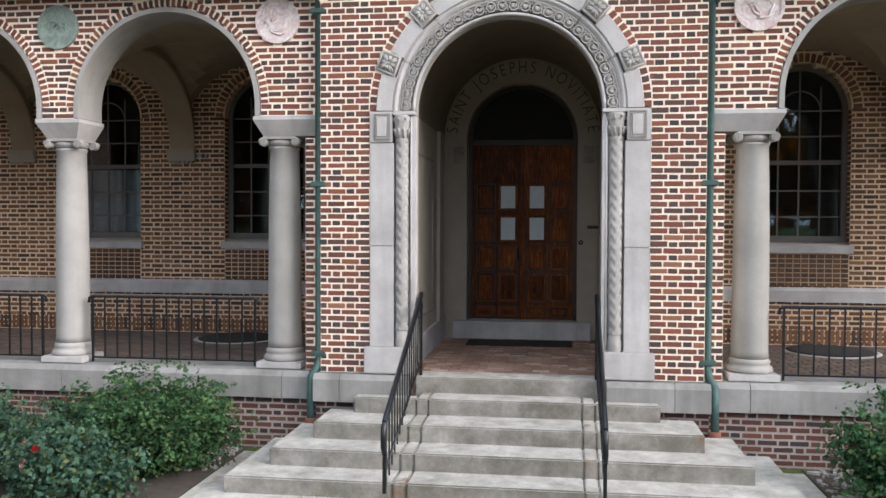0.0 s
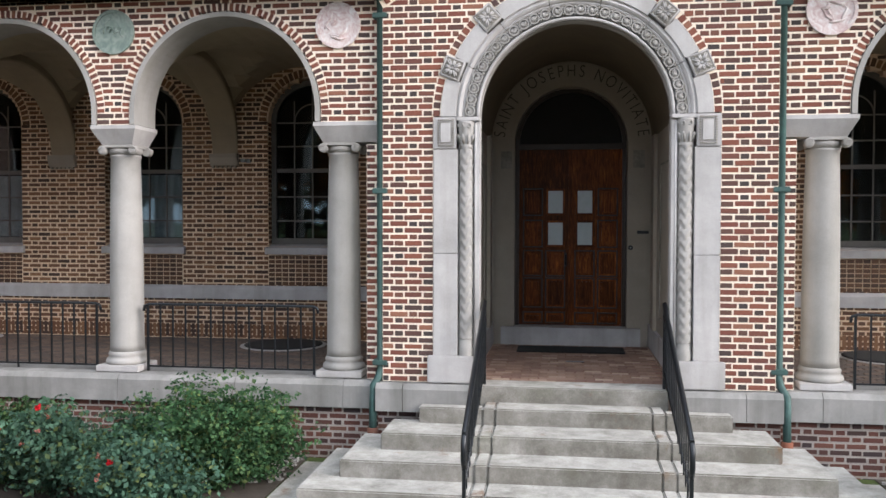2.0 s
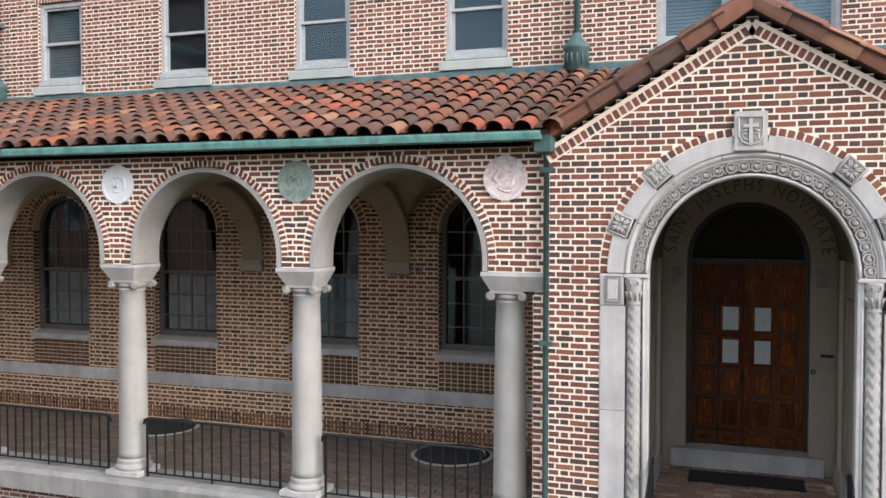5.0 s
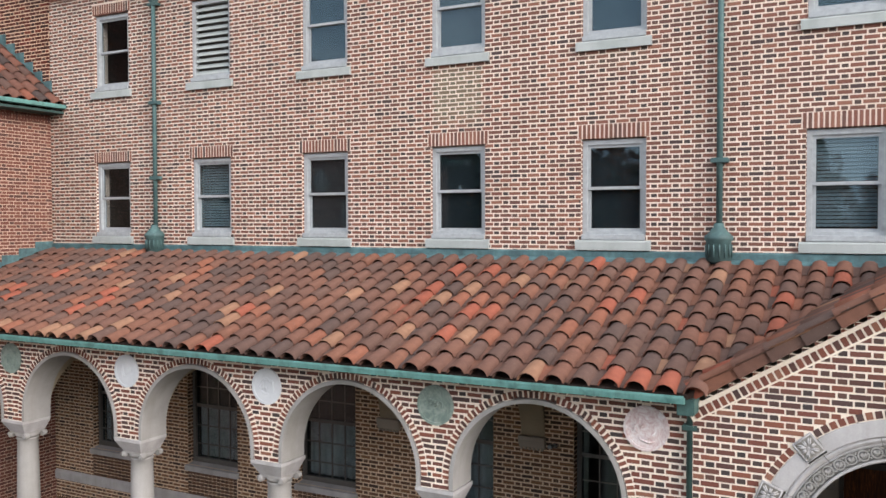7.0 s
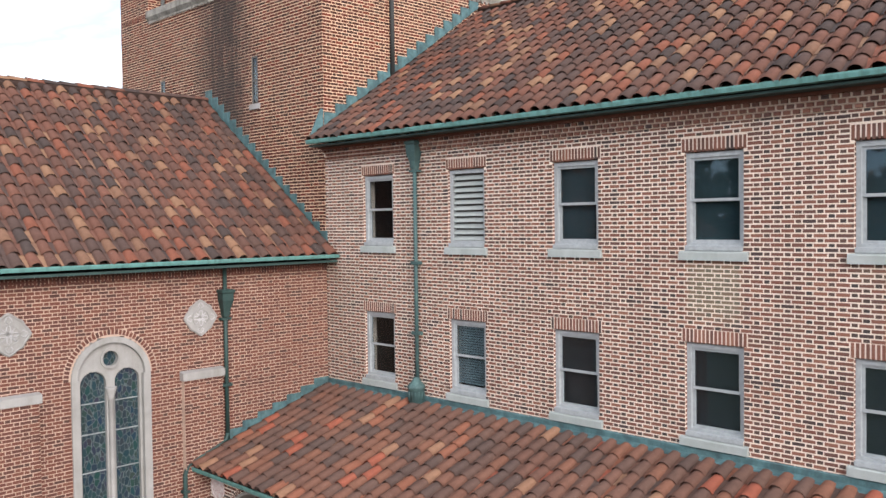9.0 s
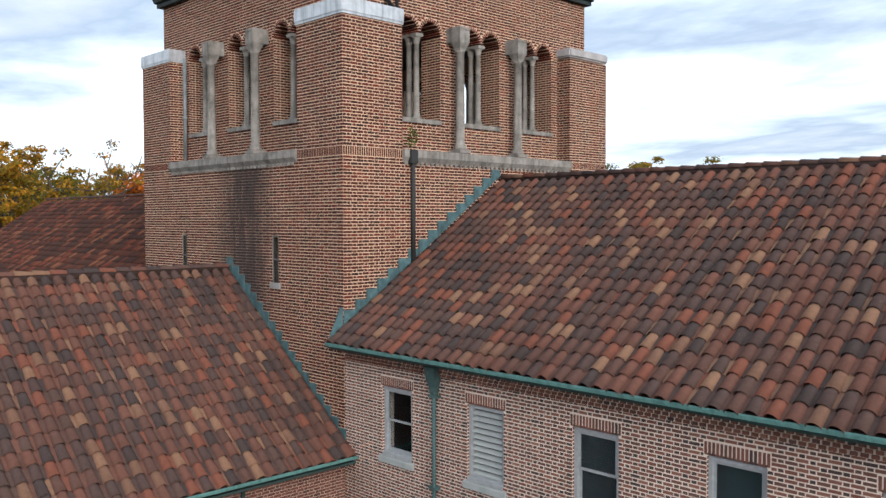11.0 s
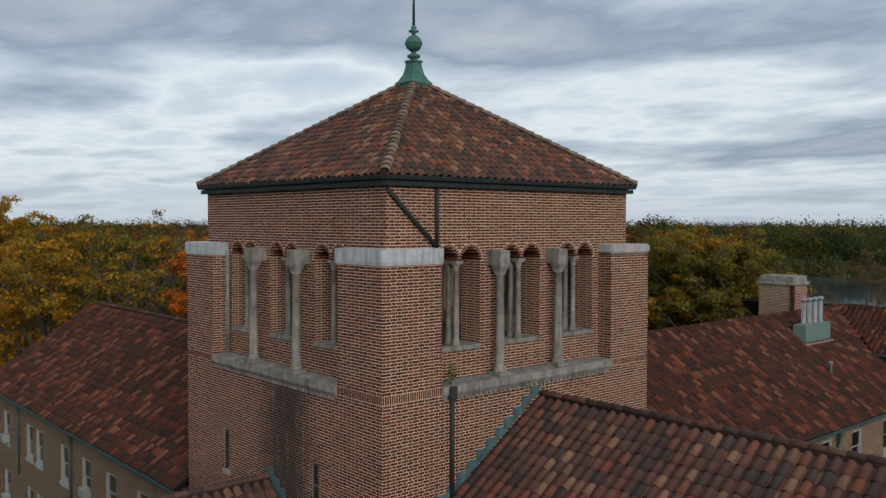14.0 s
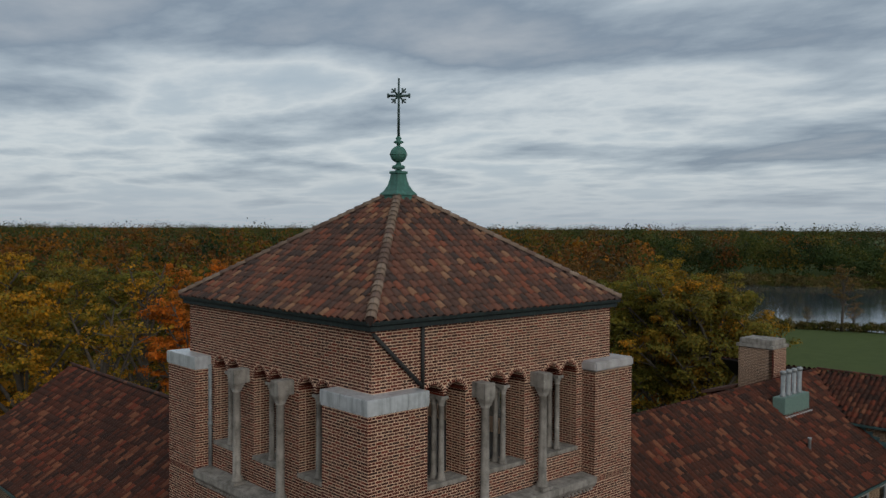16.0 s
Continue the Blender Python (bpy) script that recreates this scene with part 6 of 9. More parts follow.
for i in range(7):
    a, b = math.pi * i / 7 + 0.003, math.pi * (i + 1) / 7 - 0.003
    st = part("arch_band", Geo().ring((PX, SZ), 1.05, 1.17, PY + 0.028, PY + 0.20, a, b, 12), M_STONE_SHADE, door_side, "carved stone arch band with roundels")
    # stepped moulding outside the carved band
    prof = [(1.168, 0.075), (1.168, 0.022), (1.182, 0.016), (1.190, 0.024), (1.205, 0.006), (1.225, -0.006), (1.243, 0.0), (1.247, 0.010), (1.262, 0.004), (1.262, 0.075)]
    v, f, m = [], [], 14
    for k in range(m + 1):
        t = a + (b - a) * k / m
        v += [(PX + r * math.cos(t), PY + d, SZ + r * math.sin(t)) for r, d in prof]
    w = len(prof)
    for k in range(m):
        f += [(k * w + q, k * w + (q + 1) % w, (k + 1) * w + (q + 1) % w, (k + 1) * w + q) for q in range(w)]
    f += [tuple(range(w)), tuple(m * w + q for q in range(w - 1, -1, -1))]
    part("arch_moulding", Geo().add(v, f), M_STONE_GREY, st)
    g = Geo()
    m = 4
    for k in range(m):
        t = a + (b - a) * (k + 0.5) / m
        o = (PX + 1.108 * math.cos(t), SZ + 1.108 * math.sin(t))
        g.ring(o, 0.043, 0.057, PY + 0.004, PY + 0.030, 0, 2 * math.pi, 20)
        for j in range(7):
            q = t + math.pi + (j - 3) * 0.52
            tip = (o[0] + 0.044 * math.cos(q), o[1] + 0.044 * math.sin(q))
            root = (o[0] - 0.030 * math.cos(t + math.pi), o[1] - 0.030 * math.sin(t + math.pi))
            g.tube([(root[0], PY + 0.024, root[1]), ((root[0] + tip[0]) / 2, PY + 0.008, (root[1] + tip[1]) / 2), (tip[0], PY + 0.018, tip[1])], [0.004, 0.0085, 0.006], 5)
        t2 = a + (b - a) * k / m
        for r in (1.072, 1.144):
            g.tube([(PX + r * math.cos(t2), PY + 0.026, SZ + r * math.sin(t2)), (PX + r * math.cos(t2), PY + 0.006, SZ + r * math.sin(t2))], [0.017, 0.008], 7)
    tagged(part("carving", g, M_STONE, st), kind="stuff")
    g = Geo()
    for k in range(20):
        t = a + (b - a) * (k + 0.5) / 20
        for r in (1.155,):
            q = Geo().box(-0.009, PY + 0.008, r - 0.006, 0.009, PY + 0.030, r + 0.006)
            g.add([(PX + p[2] * math.cos(t) - p[0] * math.sin(t), p[1], SZ + p[2] * math.sin(t) + p[0] * math.cos(t)) for p in q.v], q.f)
    part("bead_moulding", g, M_STONE_DARK, st)
part("arch_roll", Geo().tube([(PX + 1.022 * math.cos(math.pi * i / 48), PY + 0.030, SZ + 1.022 * math.sin(math.pi * i / 48)) for i in range(49)], 0.019, 10), M_STONE_GREY, door_side)
part("arch_reveal", Geo().ring((PX, SZ), 1.0, 1.20, PY + 0.06, PY + 0.21, 0, math.pi, 48), M_STONE, door_side)
key = part("keystone", Geo().box(PX - 0.16, PY - 0.045, 5.15, PX + 0.16, PY + 0.2, 5.55, 0.01), M_STONE_GREY, door_side, "keystone carved with a shield and cross")
g = Geo()
# dark plate, not a hollow: recess shadow behind the shield is in its colour
part("sunk_field", Geo().box(PX - 0.12, PY - 0.048, 5.20, PX + 0.12, PY - 0.044, 5.50), M_STONE_DARK, key)
sh = [(-0.115, 0.14), (-0.115, -0.04), (-0.08, -0.11), (0, -0.145), (0.08, -0.11), (0.115, -0.04), (0.115, 0.14)]
ring_pts = [(PX + x, PY - 0.052, 5.35 + z) for x, z in sh + sh[:1]]
part("shield", g.tube(ring_pts, 0.009, 6), M_STONE_GREY, key)
g = Geo().box(PX - 0.018, PY - 0.066, 5.22, PX + 0.018, PY - 0.046, 5.475).box(PX - 0.072, PY - 0.063, 5.385, PX - 0.019, PY - 0.046, 5.42).box(PX + 0.019, PY - 0.063, 5.385, PX + 0.072, PY - 0.046, 5.42)
for s in (-1, 1):
    g.tube([(PX + s * 0.03, PY - 0.05, 5.26), (PX + s * 0.08, PY - 0.055, 5.28), (PX + s * 0.075, PY - 0.05, 5.33), (PX + s * 0.04, PY - 0.05, 5.32)], 0.009, 6)
    g.tube([(PX + s * 0.03, PY - 0.05, 5.365), (PX + s * 0.085, PY - 0.055, 5.345)], 0.008, 6)
part("cross_relief", g, M_STONE_GREY, key)

# ---------- porch inside ----------
PIN = 1.15
for nm, s in (("wall_porch_west", -1), ("wall_porch_east", 1)):
    g = Geo()
    a, b = sorted((PX + s * PIN, PX + s * (PIN + 0.08)))
    g.box(a, PY + 0.2, FLOOR - 0.02, b, 12.71, 5.25)
    w = part(nm, g, M_PORCH)
    tagged(w, "buff ashlar side wall of the entrance porch with a sunk panel", "wall", kind="structure")
    a, b = sorted((PX + s * (PIN - 0.035), PX + s * (PIN - 0.002)))
    part("plinth", Geo().box(a, PY + 0.2, FLOOR, b, 12.70, 1.30), M_STONE_GREY, w)
    a, b = sorted((PX + s * (PIN - 0.05), PX + s * (PIN - 0.003)))
    part("pilaster", Geo().box(a, 11.9, 1.30, b, 12.25, 3.95), M_PORCH, w)
    g = Geo()
    a, b = sorted((PX + s * (PIN - 0.012), PX + s * (PIN - 0.001)))
    for y0, y1, z0, z1 in ((10.1, 11.5, 3.50, 3.52), (10.1, 11.5, 1.50, 1.52), (10.1, 10.12, 1.52, 3.50), (11.48, 11.5, 1.52, 3.50)):
        g.box(a, y0, z0, b, y1, z1)
    part("panel_line", g, M_STONE_DARK, w)
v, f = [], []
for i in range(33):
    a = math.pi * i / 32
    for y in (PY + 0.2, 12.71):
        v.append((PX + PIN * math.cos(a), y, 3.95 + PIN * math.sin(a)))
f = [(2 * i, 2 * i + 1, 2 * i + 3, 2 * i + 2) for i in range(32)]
tagged(new("ceiling_porch", shell(np.array(v), np.array(f), "ceiling_porch", M_PORCH_VAULT_SHADED, True)), "plain buff barrel vault over the entrance", "ceiling", kind="structure")
DR, DS = 0.81, 3.92
porch_back = plain_wall("wall_porch_back", "buff stone wall round the arched oak doorway", south(12.71), PX - PIN - 0.08, PX + PIN + 0.08, FLOOR - 0.02, 5.28, [("arch", PX, DR, DS, 0.9)], M_PORCH, 0.3, 0.02)
part("arch_ring", Geo().ring((PX, DS), DR, 1.146, 12.68, 12.75, 0, math.pi, 40), M_PORCH, porch_back, "flat stone ring with cut lettering")
for s in (-1, 1):
    a, b = sorted((PX + s * DR, PX + s * 1.09))
    part("door_pilaster", Geo().box(a, 12.68, FLOOR, b, 12.75, DS), M_PORCH, porch_back)
    part("carved_panel", Geo().box(a + 0.08, 12.665, 3.55, b - 0.04, 12.69, 3.80), M_STONE_DARK, porch_back, "small dark carved panel")
part("threshold", Geo().box(PX - 1.0, 12.55, FLOOR - 0.02, PX + 1.0, 13.10, 1.235, 0.01), M_STONE_GREY, porch_back, "grey stone door step")
text = "SAINT JOSEPHS NOVITIATE"
sign = thing("inscription", "dark cut capital letters curving over the oak door", "inscription")
WIDE = {"I": 0.42, "J": 0.55, " ": 0.62, "O": 1.15, "N": 1.1, "V": 0.95, "A": 0.95, "T": 0.85, "E": 0.85, "S": 0.85, "P": 0.85, "H": 1.05}
span = math.radians(173)
total = sum(WIDE[ch] for ch in text)
run = 0.0
for ch in text:
    a = math.pi / 2 + span / 2 - span * (run + WIDE[ch] / 2) / total
    run += WIDE[ch]
    if ch == " ":
        continue
    cu = bpy.data.curves.new("letter", "FONT")
    cu.body, cu.size, cu.align_x, cu.extrude, cu.offset = ch, 0.25, "CENTER", 0.003, -0.0022
    cu.materials.append(M_LETTER)
    ob = new("letter", cu)
    ob.matrix_world = Matrix.Translation((PX + 0.955 * math.cos(a), 12.676, DS + 0.955 * math.sin(a))) @ Matrix.Rotation(math.pi / 2 - a, 4, "Y") @ Matrix.Rotation(math.pi / 2, 4, "X") @ Matrix.Diagonal((0.78, 1, 1, 1))
    ob.parent = sign

# door
door = thing("door_1", "varnished dark oak double door with raised panels and four small panes", "door", kind="structure")
DY, DW, D0, D1 = 12.93, 0.755, 1.225, 3.84
for s in (-1, 1):
    a, b = sorted((PX + s * 0.008, PX + s * (DW + 0.0)))
    leaf = part("door_leaf", Geo().box(a, DY, D0, b, DY + 0.06, D1), M_WOOD, door)
    w = b - a
    cols2 = ((a + 0.07, a + w / 2 - 0.03), (a + w / 2 + 0.03, b - 0.07))
    rowsz = ((1.27, 1.42), (1.50, 1.93), (1.97, 2.34), (2.40, 2.79), (2.87, 3.26))
    for ci, (p, q) in enumerate(cols2):
        inner = (ci == 1) if s < 0 else (ci == 0)
        for ri, (za, zb) in enumerate(rowsz):
            if inner and ri in (3, 4):
                g = Geo()
                for x0, x1, z0, z1 in ((p, q, za, za + 0.03), (p, q, zb - 0.03, zb), (p, p + 0.03, za + 0.03, zb - 0.03), (q - 0.03, q, za + 0.03, zb - 0.03)):
                    g.box(x0, DY - 0.022, z0, x1, DY - 0.001, z1)
                part("pane_frame", g, M_WOOD, leaf)
                part("pane", Geo().box(p + 0.03, DY - 0.008, za + 0.03, q - 0.03, DY - 0.002, zb - 0.03), M_PANE_BRIGHT, leaf, "pale frosted glass pane")
            else:
                g = Geo().box(p, DY - 0.006, za, q, DY - 0.001, zb)
                g.box(p + 0.035, DY - 0.03, za + 0.035, q - 0.035, DY - 0.006, zb - 0.035, 0.012)
                fillet = Geo()
                for x0, x1, z0, z1 in ((p - 0.012, q + 0.012, za - 0.012, za + 0.008), (p - 0.012, q + 0.012, zb - 0.008, zb + 0.012), (p - 0.012, p + 0.008, za + 0.008, zb - 0.008), (q - 0.008, q + 0.012, za + 0.008, zb - 0.008)):
                    fillet.box(x0, DY - 0.02, z0, x1, DY - 0.001, z1)
                part("panel", g, M_WOOD, leaf)
                # strips darkened to draw the shadow line round each panel
                part("moulding", fillet, M_WOOD_SHADOW, leaf, "dark moulding round a panel")
part("meeting_strip", Geo().box(PX - 0.028, DY - 0.035, D0, PX + 0.028, DY - 0.001, D1, 0.006), M_WOOD, door)
part("handle", Geo().tube([(PX - 0.06, DY - 0.03, 2.12), (PX - 0.06, DY - 0.075, 2.14), (PX - 0.06, DY - 0.075, 2.28), (PX - 0.06, DY - 0.03, 2.30)], 0.011, 8), M_IRON, door, "dark metal pull handle")
g = Geo()
for s in (-1, 1):
    a, b = sorted((PX + s * DW, PX + s * DR))
    g.box(a, DY - 0.05, D0, b, DY + 0.08, DS)
g.box(PX - DW, DY - 0.05, D1, PX + DW, DY + 0.08, DS)
part("door_frame", g, M_WOOD_SHADOW, door)
part("fanlight_frame", Geo().ring((PX, DS), DR - 0.06, DR, DY - 0.05, DY + 0.08, 0, math.pi, 32), M_WOOD_SHADOW, door)
g = Geo().prism([(PX + (DR - 0.06) * math.cos(math.pi * i / 24), DS + (DR - 0.06) * math.sin(math.pi * i / 24)) for i in range(25)], DY + 0.01, DY + 0.03, "y")
part("fanlight_panel", g, M_MAT, door, "dark unlit fanlight panel")
slot = thing("mail_slot", "small dark metal letter slot in the stone wall", "mail slot")
part("plate", Geo().box(0.41, 12.665, 2.60, 0.575, 12.682, 2.645, 0.004), M_IRON, slot)
part("flap", Geo().box(0.43, 12.658, 2.61, 0.555, 12.666, 2.635, 0.003), M_IRON, slot)
bell = thing("door_bell", "round dark doorbell on the stone wall", "doorbell")
part("plate", Geo().tube([(0.32, 12.682, 2.40), (0.32, 12.662, 2.40)], 0.035, 16), M_IRON, bell)
part("button", Geo().tube([(0.32, 12.663, 2.40), (0.32, 12.65, 2.40)], 0.014, 12), M_STEEL, bell)

# pavers of the porch
g = Geo()
edge = Geo().box(PX - 1.0, PY + 0.02, FLOOR - 0.03, PX + 1.0, PY + 0.36, FLOOR + 0.004, 0.008)
paver = brick_mat("floor_paver", ((0.0, (0.270, 0.170, 0.130)), (0.2, (0.235, 0.145, 0.112)), (0.45, (0.295, 0.190, 0.148)), (0.65, (0.215, 0.130, 0.102)), (0.8, (0.340, 0.235, 0.185)), (0.92, (0.420, 0.310, 0.245))), 0.25)
paver_grey = brick_mat("arcade_paver", ((0.0, (0.150, 0.110, 0.090)), (0.3, (0.125, 0.098, 0.085)), (0.55, (0.175, 0.125, 0.100)), (0.8, (0.110, 0.090, 0.080))), 0.3)
me_paver = shell(np.array([(x, y, z) for x, y, z in [(-.5, -.5, 0), (.5, -.5, 0), (.5, .5, 0), (-.5, .5, 0), (-.48, -.45, 1), (.48, -.45, 1), (.48, .45, 1), (-.48, .45, 1)]]) * [0.2, 0.095, 0.03],
                 [(0, 1, 5, 4), (1, 2, 6, 5), (2, 3, 7, 6), (3, 0, 4, 7), (4, 5, 6, 7)], "paver", paver)
count, far_p = 0, []
y = PY + 0.42
k = 0
while y < BACK - 0.05:
    x = NAVE_X + 0.2 + (0.105 if k % 2 else 0)
    while x < 8.5:
        inside_porch = PX - PIN + 0.1 < x < PX + PIN - 0.1
        if inside_porch or (y > AY + 0.56 and not (PX - PIN - 0.25 < x < PX + PIN + 0.25)):
            if inside_porch and count < 290:
                ob = new("paver", me_paver)
                ob.matrix_world = pose(x, y, FLOOR - 0.028 + random.uniform(-0.002, 0.002), 0, 0, random.gauss(0, 0.5))
                ob.parent = floor
                count += 1
            else:
                far_p.append((x, y))
        x += 0.211
    y += 0.106
    k += 1
base = np.array([v.co for v in me_paver.vertices])
pts = base[None] + np.array([(x, y, FLOOR - 0.028) for x, y in far_p])[:, None, :]
fs4 = np.array([(0, 1, 5, 4), (1, 2, 6, 5), (2, 3, 7, 6), (3, 0, 4, 7), (4, 5, 6, 7)])
ob = new("paving", shell(pts, (fs4[None] + (np.arange(len(far_p)) * 8)[:, None, None]).reshape(-1, 4), "paving", paver_grey))
ob.parent = floor
tagged(ob, kind="stuff")


def mat_thing(x0, y0, x1, y1, label):
    t = thing("doormat", label, "doormat", "doormats")
    m = part("mat", Geo().box(x0, y0, FLOOR + 0.002, x1, y1, FLOOR + 0.018, 0.006), M_MAT, t)
    g = Geo()
    n = int((x1 - x0) / 0.05)
    for i in range(n):
        g.box(x0 + 0.03 + i * (x1 - x0 - 0.06) / n, y0 + 0.03, FLOOR + 0.018, x0 + 0.05 + i * (x1 - x0 - 0.06) / n, y1 - 0.03, FLOOR + 0.023)
    part("ribs", g, M_MAT, m)


mat_thing(-1.27, 11.82, 0.20, 12.36, "black ribbed rubber doormat before the oak door")
for x in (-4.64, -9.8, 3.6):
    t = thing("floor_grille", "round dark iron grating in the arcade floor", "grating", "arcade gratings")
    part("rim", Geo().lathe(x, 12.0, [(0.62, FLOOR - 0.01), (0.62, FLOOR + 0.006), (0.58, FLOOR + 0.012), (0.0, FLOOR + 0.012)], 32), M_STONE_GREY, t)
    part("grating", Geo().lathe(x, 12.0, [(0.56, FLOOR + 0.011), (0.56, FLOOR + 0.02), (0.5, FLOOR + 0.024), (0.0, FLOOR + 0.024)], 32), M_MAT, t)

# ---------- steps ----------
steps = thing("entrance_steps", "mossy grey limestone entrance steps spreading on three sides", "steps")
LEVELS = ((0.81, 8.95, 1.61, 1.595), (0.64, 8.47, 1.92, 1.96), (0.47, 8.05, 2.24, 2.34), (0.30, 7.65, 2.55, 2.71))
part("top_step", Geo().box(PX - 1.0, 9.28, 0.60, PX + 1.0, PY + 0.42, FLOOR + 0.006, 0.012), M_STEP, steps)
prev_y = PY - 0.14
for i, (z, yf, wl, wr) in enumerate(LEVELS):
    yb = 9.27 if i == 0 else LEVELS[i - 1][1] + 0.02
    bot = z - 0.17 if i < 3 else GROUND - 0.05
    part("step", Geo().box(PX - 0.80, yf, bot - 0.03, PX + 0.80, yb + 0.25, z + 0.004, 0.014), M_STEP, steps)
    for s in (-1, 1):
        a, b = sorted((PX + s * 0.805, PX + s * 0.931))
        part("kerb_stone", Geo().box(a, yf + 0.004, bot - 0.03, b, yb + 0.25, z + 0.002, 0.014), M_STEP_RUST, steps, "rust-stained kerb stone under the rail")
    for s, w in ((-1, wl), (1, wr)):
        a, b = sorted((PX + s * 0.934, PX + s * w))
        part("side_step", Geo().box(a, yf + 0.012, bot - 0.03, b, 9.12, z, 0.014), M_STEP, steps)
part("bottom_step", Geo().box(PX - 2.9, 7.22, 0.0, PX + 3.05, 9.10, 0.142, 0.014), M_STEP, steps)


def stair_rail(x):
    t = thing("stair_rail", "black iron stair handrail with square balusters", "handrail", "stair handrails")
    ytop, ztop, ybot, zbot = 9.42, 1.89, 7.40, 0.93
    part("top_rail", Geo().tube([(x, ytop, ztop), (x, ybot + 0.05, zbot), (x, ybot - 0.02, zbot - 0.07), (x, ybot - 0.03, zbot - 0.22), (x, ybot + 0.02, zbot - 0.30)], 0.026, 8), M_IRON, t)
    part("lower_rail", Geo().tube([(x, ytop, ztop - 0.72), (x, ybot + 0.08, zbot - 0.45)], 0.012, 8), M_IRON, t)
    for y, z0 in ((9.40, FLOOR), (7.42, 0.28)):
        zt = zbot + (ztop - zbot) * (y - ybot) / (ytop - ybot)
        part("post", Geo().box(x - 0.016, y - 0.016, z0, x + 0.016, y + 0.016, zt), M_IRON, t)
    n = 15
    for i in range(n):
        y = ybot + 0.1 + (ytop - ybot - 0.2) * i / (n - 1)
        zt = zbot + (ztop - zbot) * (y - ybot) / (ytop - ybot)
        part("baluster", Geo().box(x - 0.007, y - 0.007, zt - 0.66, x + 0.007, y + 0.007, zt - 0.01), M_IRON, t)
    part("finial", Geo().tube([(x, ytop + 0.0, ztop - 0.10), (x + 0.0, ytop + 0.05, ztop - 0.12), (x, ytop + 0.06, ztop - 0.17)], 0.012, 8), M_IRON, t)


stair_rail(PX - 0.955)
stair_rail(PX + 0.965)

# ---------- arcade columns, rails, medallions ----------
CYA = AY + 0.27


def arcade_column(x, half=0):
    t = thing("arcade_column", "smooth grey limestone column with small scrolled capital and flared impost", "column", "arcade columns")
    part("plinth", Geo().box(x - 0.262, CYA - 0.262, 1.018, x + 0.262, CYA + 0.225, 1.09, 0.008), M_STONE_GREY, t)
    part("base", Geo().lathe(x, CYA, [(0.236, 1.09), (0.245, 1.12), (0.233, 1.15), (0.209, 1.165), (0.212, 1.19), (0.219, 1.205), (0.206, 1.225), (0.198, 1.24)], 32), M_STONE, t)
    part("shaft", Geo().lathe(x, CYA, [(0.198, 1.24), (0.193, 1.32), (0.190, 2.0), (0.185, 2.6), (0.174, 3.2), (0.166, 3.50), (0.178, 3.515), (0.178, 3.53), (0.167, 3.54)], 36), M_STONE, t)
    g = Geo().lathe(x, CYA, [(0.167, 3.54), (0.191, 3.575), (0.196, 3.60), (0.178, 3.62)], 32)
    for sy in (-1, 1):
        y0, y1 = sorted((CYA + sy * 0.13, CYA + sy * 0.205))
        for sx in (-1, 1):
            c = (x + sx * 0.187, 3.59)
            g.ring(c, 0.0, 0.05, y0, y1, 0, 2 * math.pi, 20)
            yy = y0 - 0.012 if sy < 0 else y1 + 0.012
            sp = [(c[0] + sx * (0.045 - 0.04 * k / 26) * math.cos(2.2 * math.pi * 2 * k / 26), yy + (0.006 if sy < 0 else -0.006), c[1] + (0.045 - 0.04 * k / 26) * math.sin(2.2 * math.pi * 2 * k / 26)) for k in range(27)]
            g.tube(sp, 0.009, 6)
    g.box(x - 0.19, CYA - 0.2, 3.62, x + 0.19, CYA + 0.2, 3.652)
    part("capital", g, M_STONE, t, "scrolled stone capital")
    g = Geo()
    b0, b1 = 0.185, 0.272
    z0, z1, z2 = 3.652, 3.825, 3.868
    l0, l1, r0, r1 = -b0, -b1, b0, b1
    if half > 0:
        r0 = r1 = 0.52
    if half < 0:
        l0 = l1 = -0.52
    vs = [(x + l0, CYA - 0.2, z0), (x + r0, CYA - 0.2, z0), (x + r0, CYA + 0.20, z0), (x + l0, CYA + 0.20, z0),
          (x + l1, AY - 0.03, z1), (x + r1, AY - 0.03, z1), (x + r1, AY + 0.52, z1), (x + l1, AY + 0.52, z1),
          (x + l1, AY - 0.03, z2), (x + r1, AY - 0.03, z2), (x + r1, AY + 0.52, z2), (x + l1, AY + 0.52, z2)]
    g.add(vs, [(3, 2, 1, 0), (8, 9, 10, 11)] + [(a + k, a + (k + 1) % 4, a + 4 + (k + 1) % 4, a + 4 + k) for a in (0, 4) for k in range(4)])
    part("impost", g, M_STONE_GREY, t, "flared stone impost block")


for i, x in enumerate(COLUMNS_L[:5]):
    arcade_column(x, 1 if i == 0 else 0)
for i, x in enumerate(COLUMNS_R):
    arcade_column(x, -1 if i == 0 else 0)
part("impost", Geo().box(NAVE_X + 0.02, AY - 0.03, 3.66, -16.2, AY + 0.5, 3.868, 0.01), M_STONE_GREY, arcade_l, "stone springer block at the chapel wall")


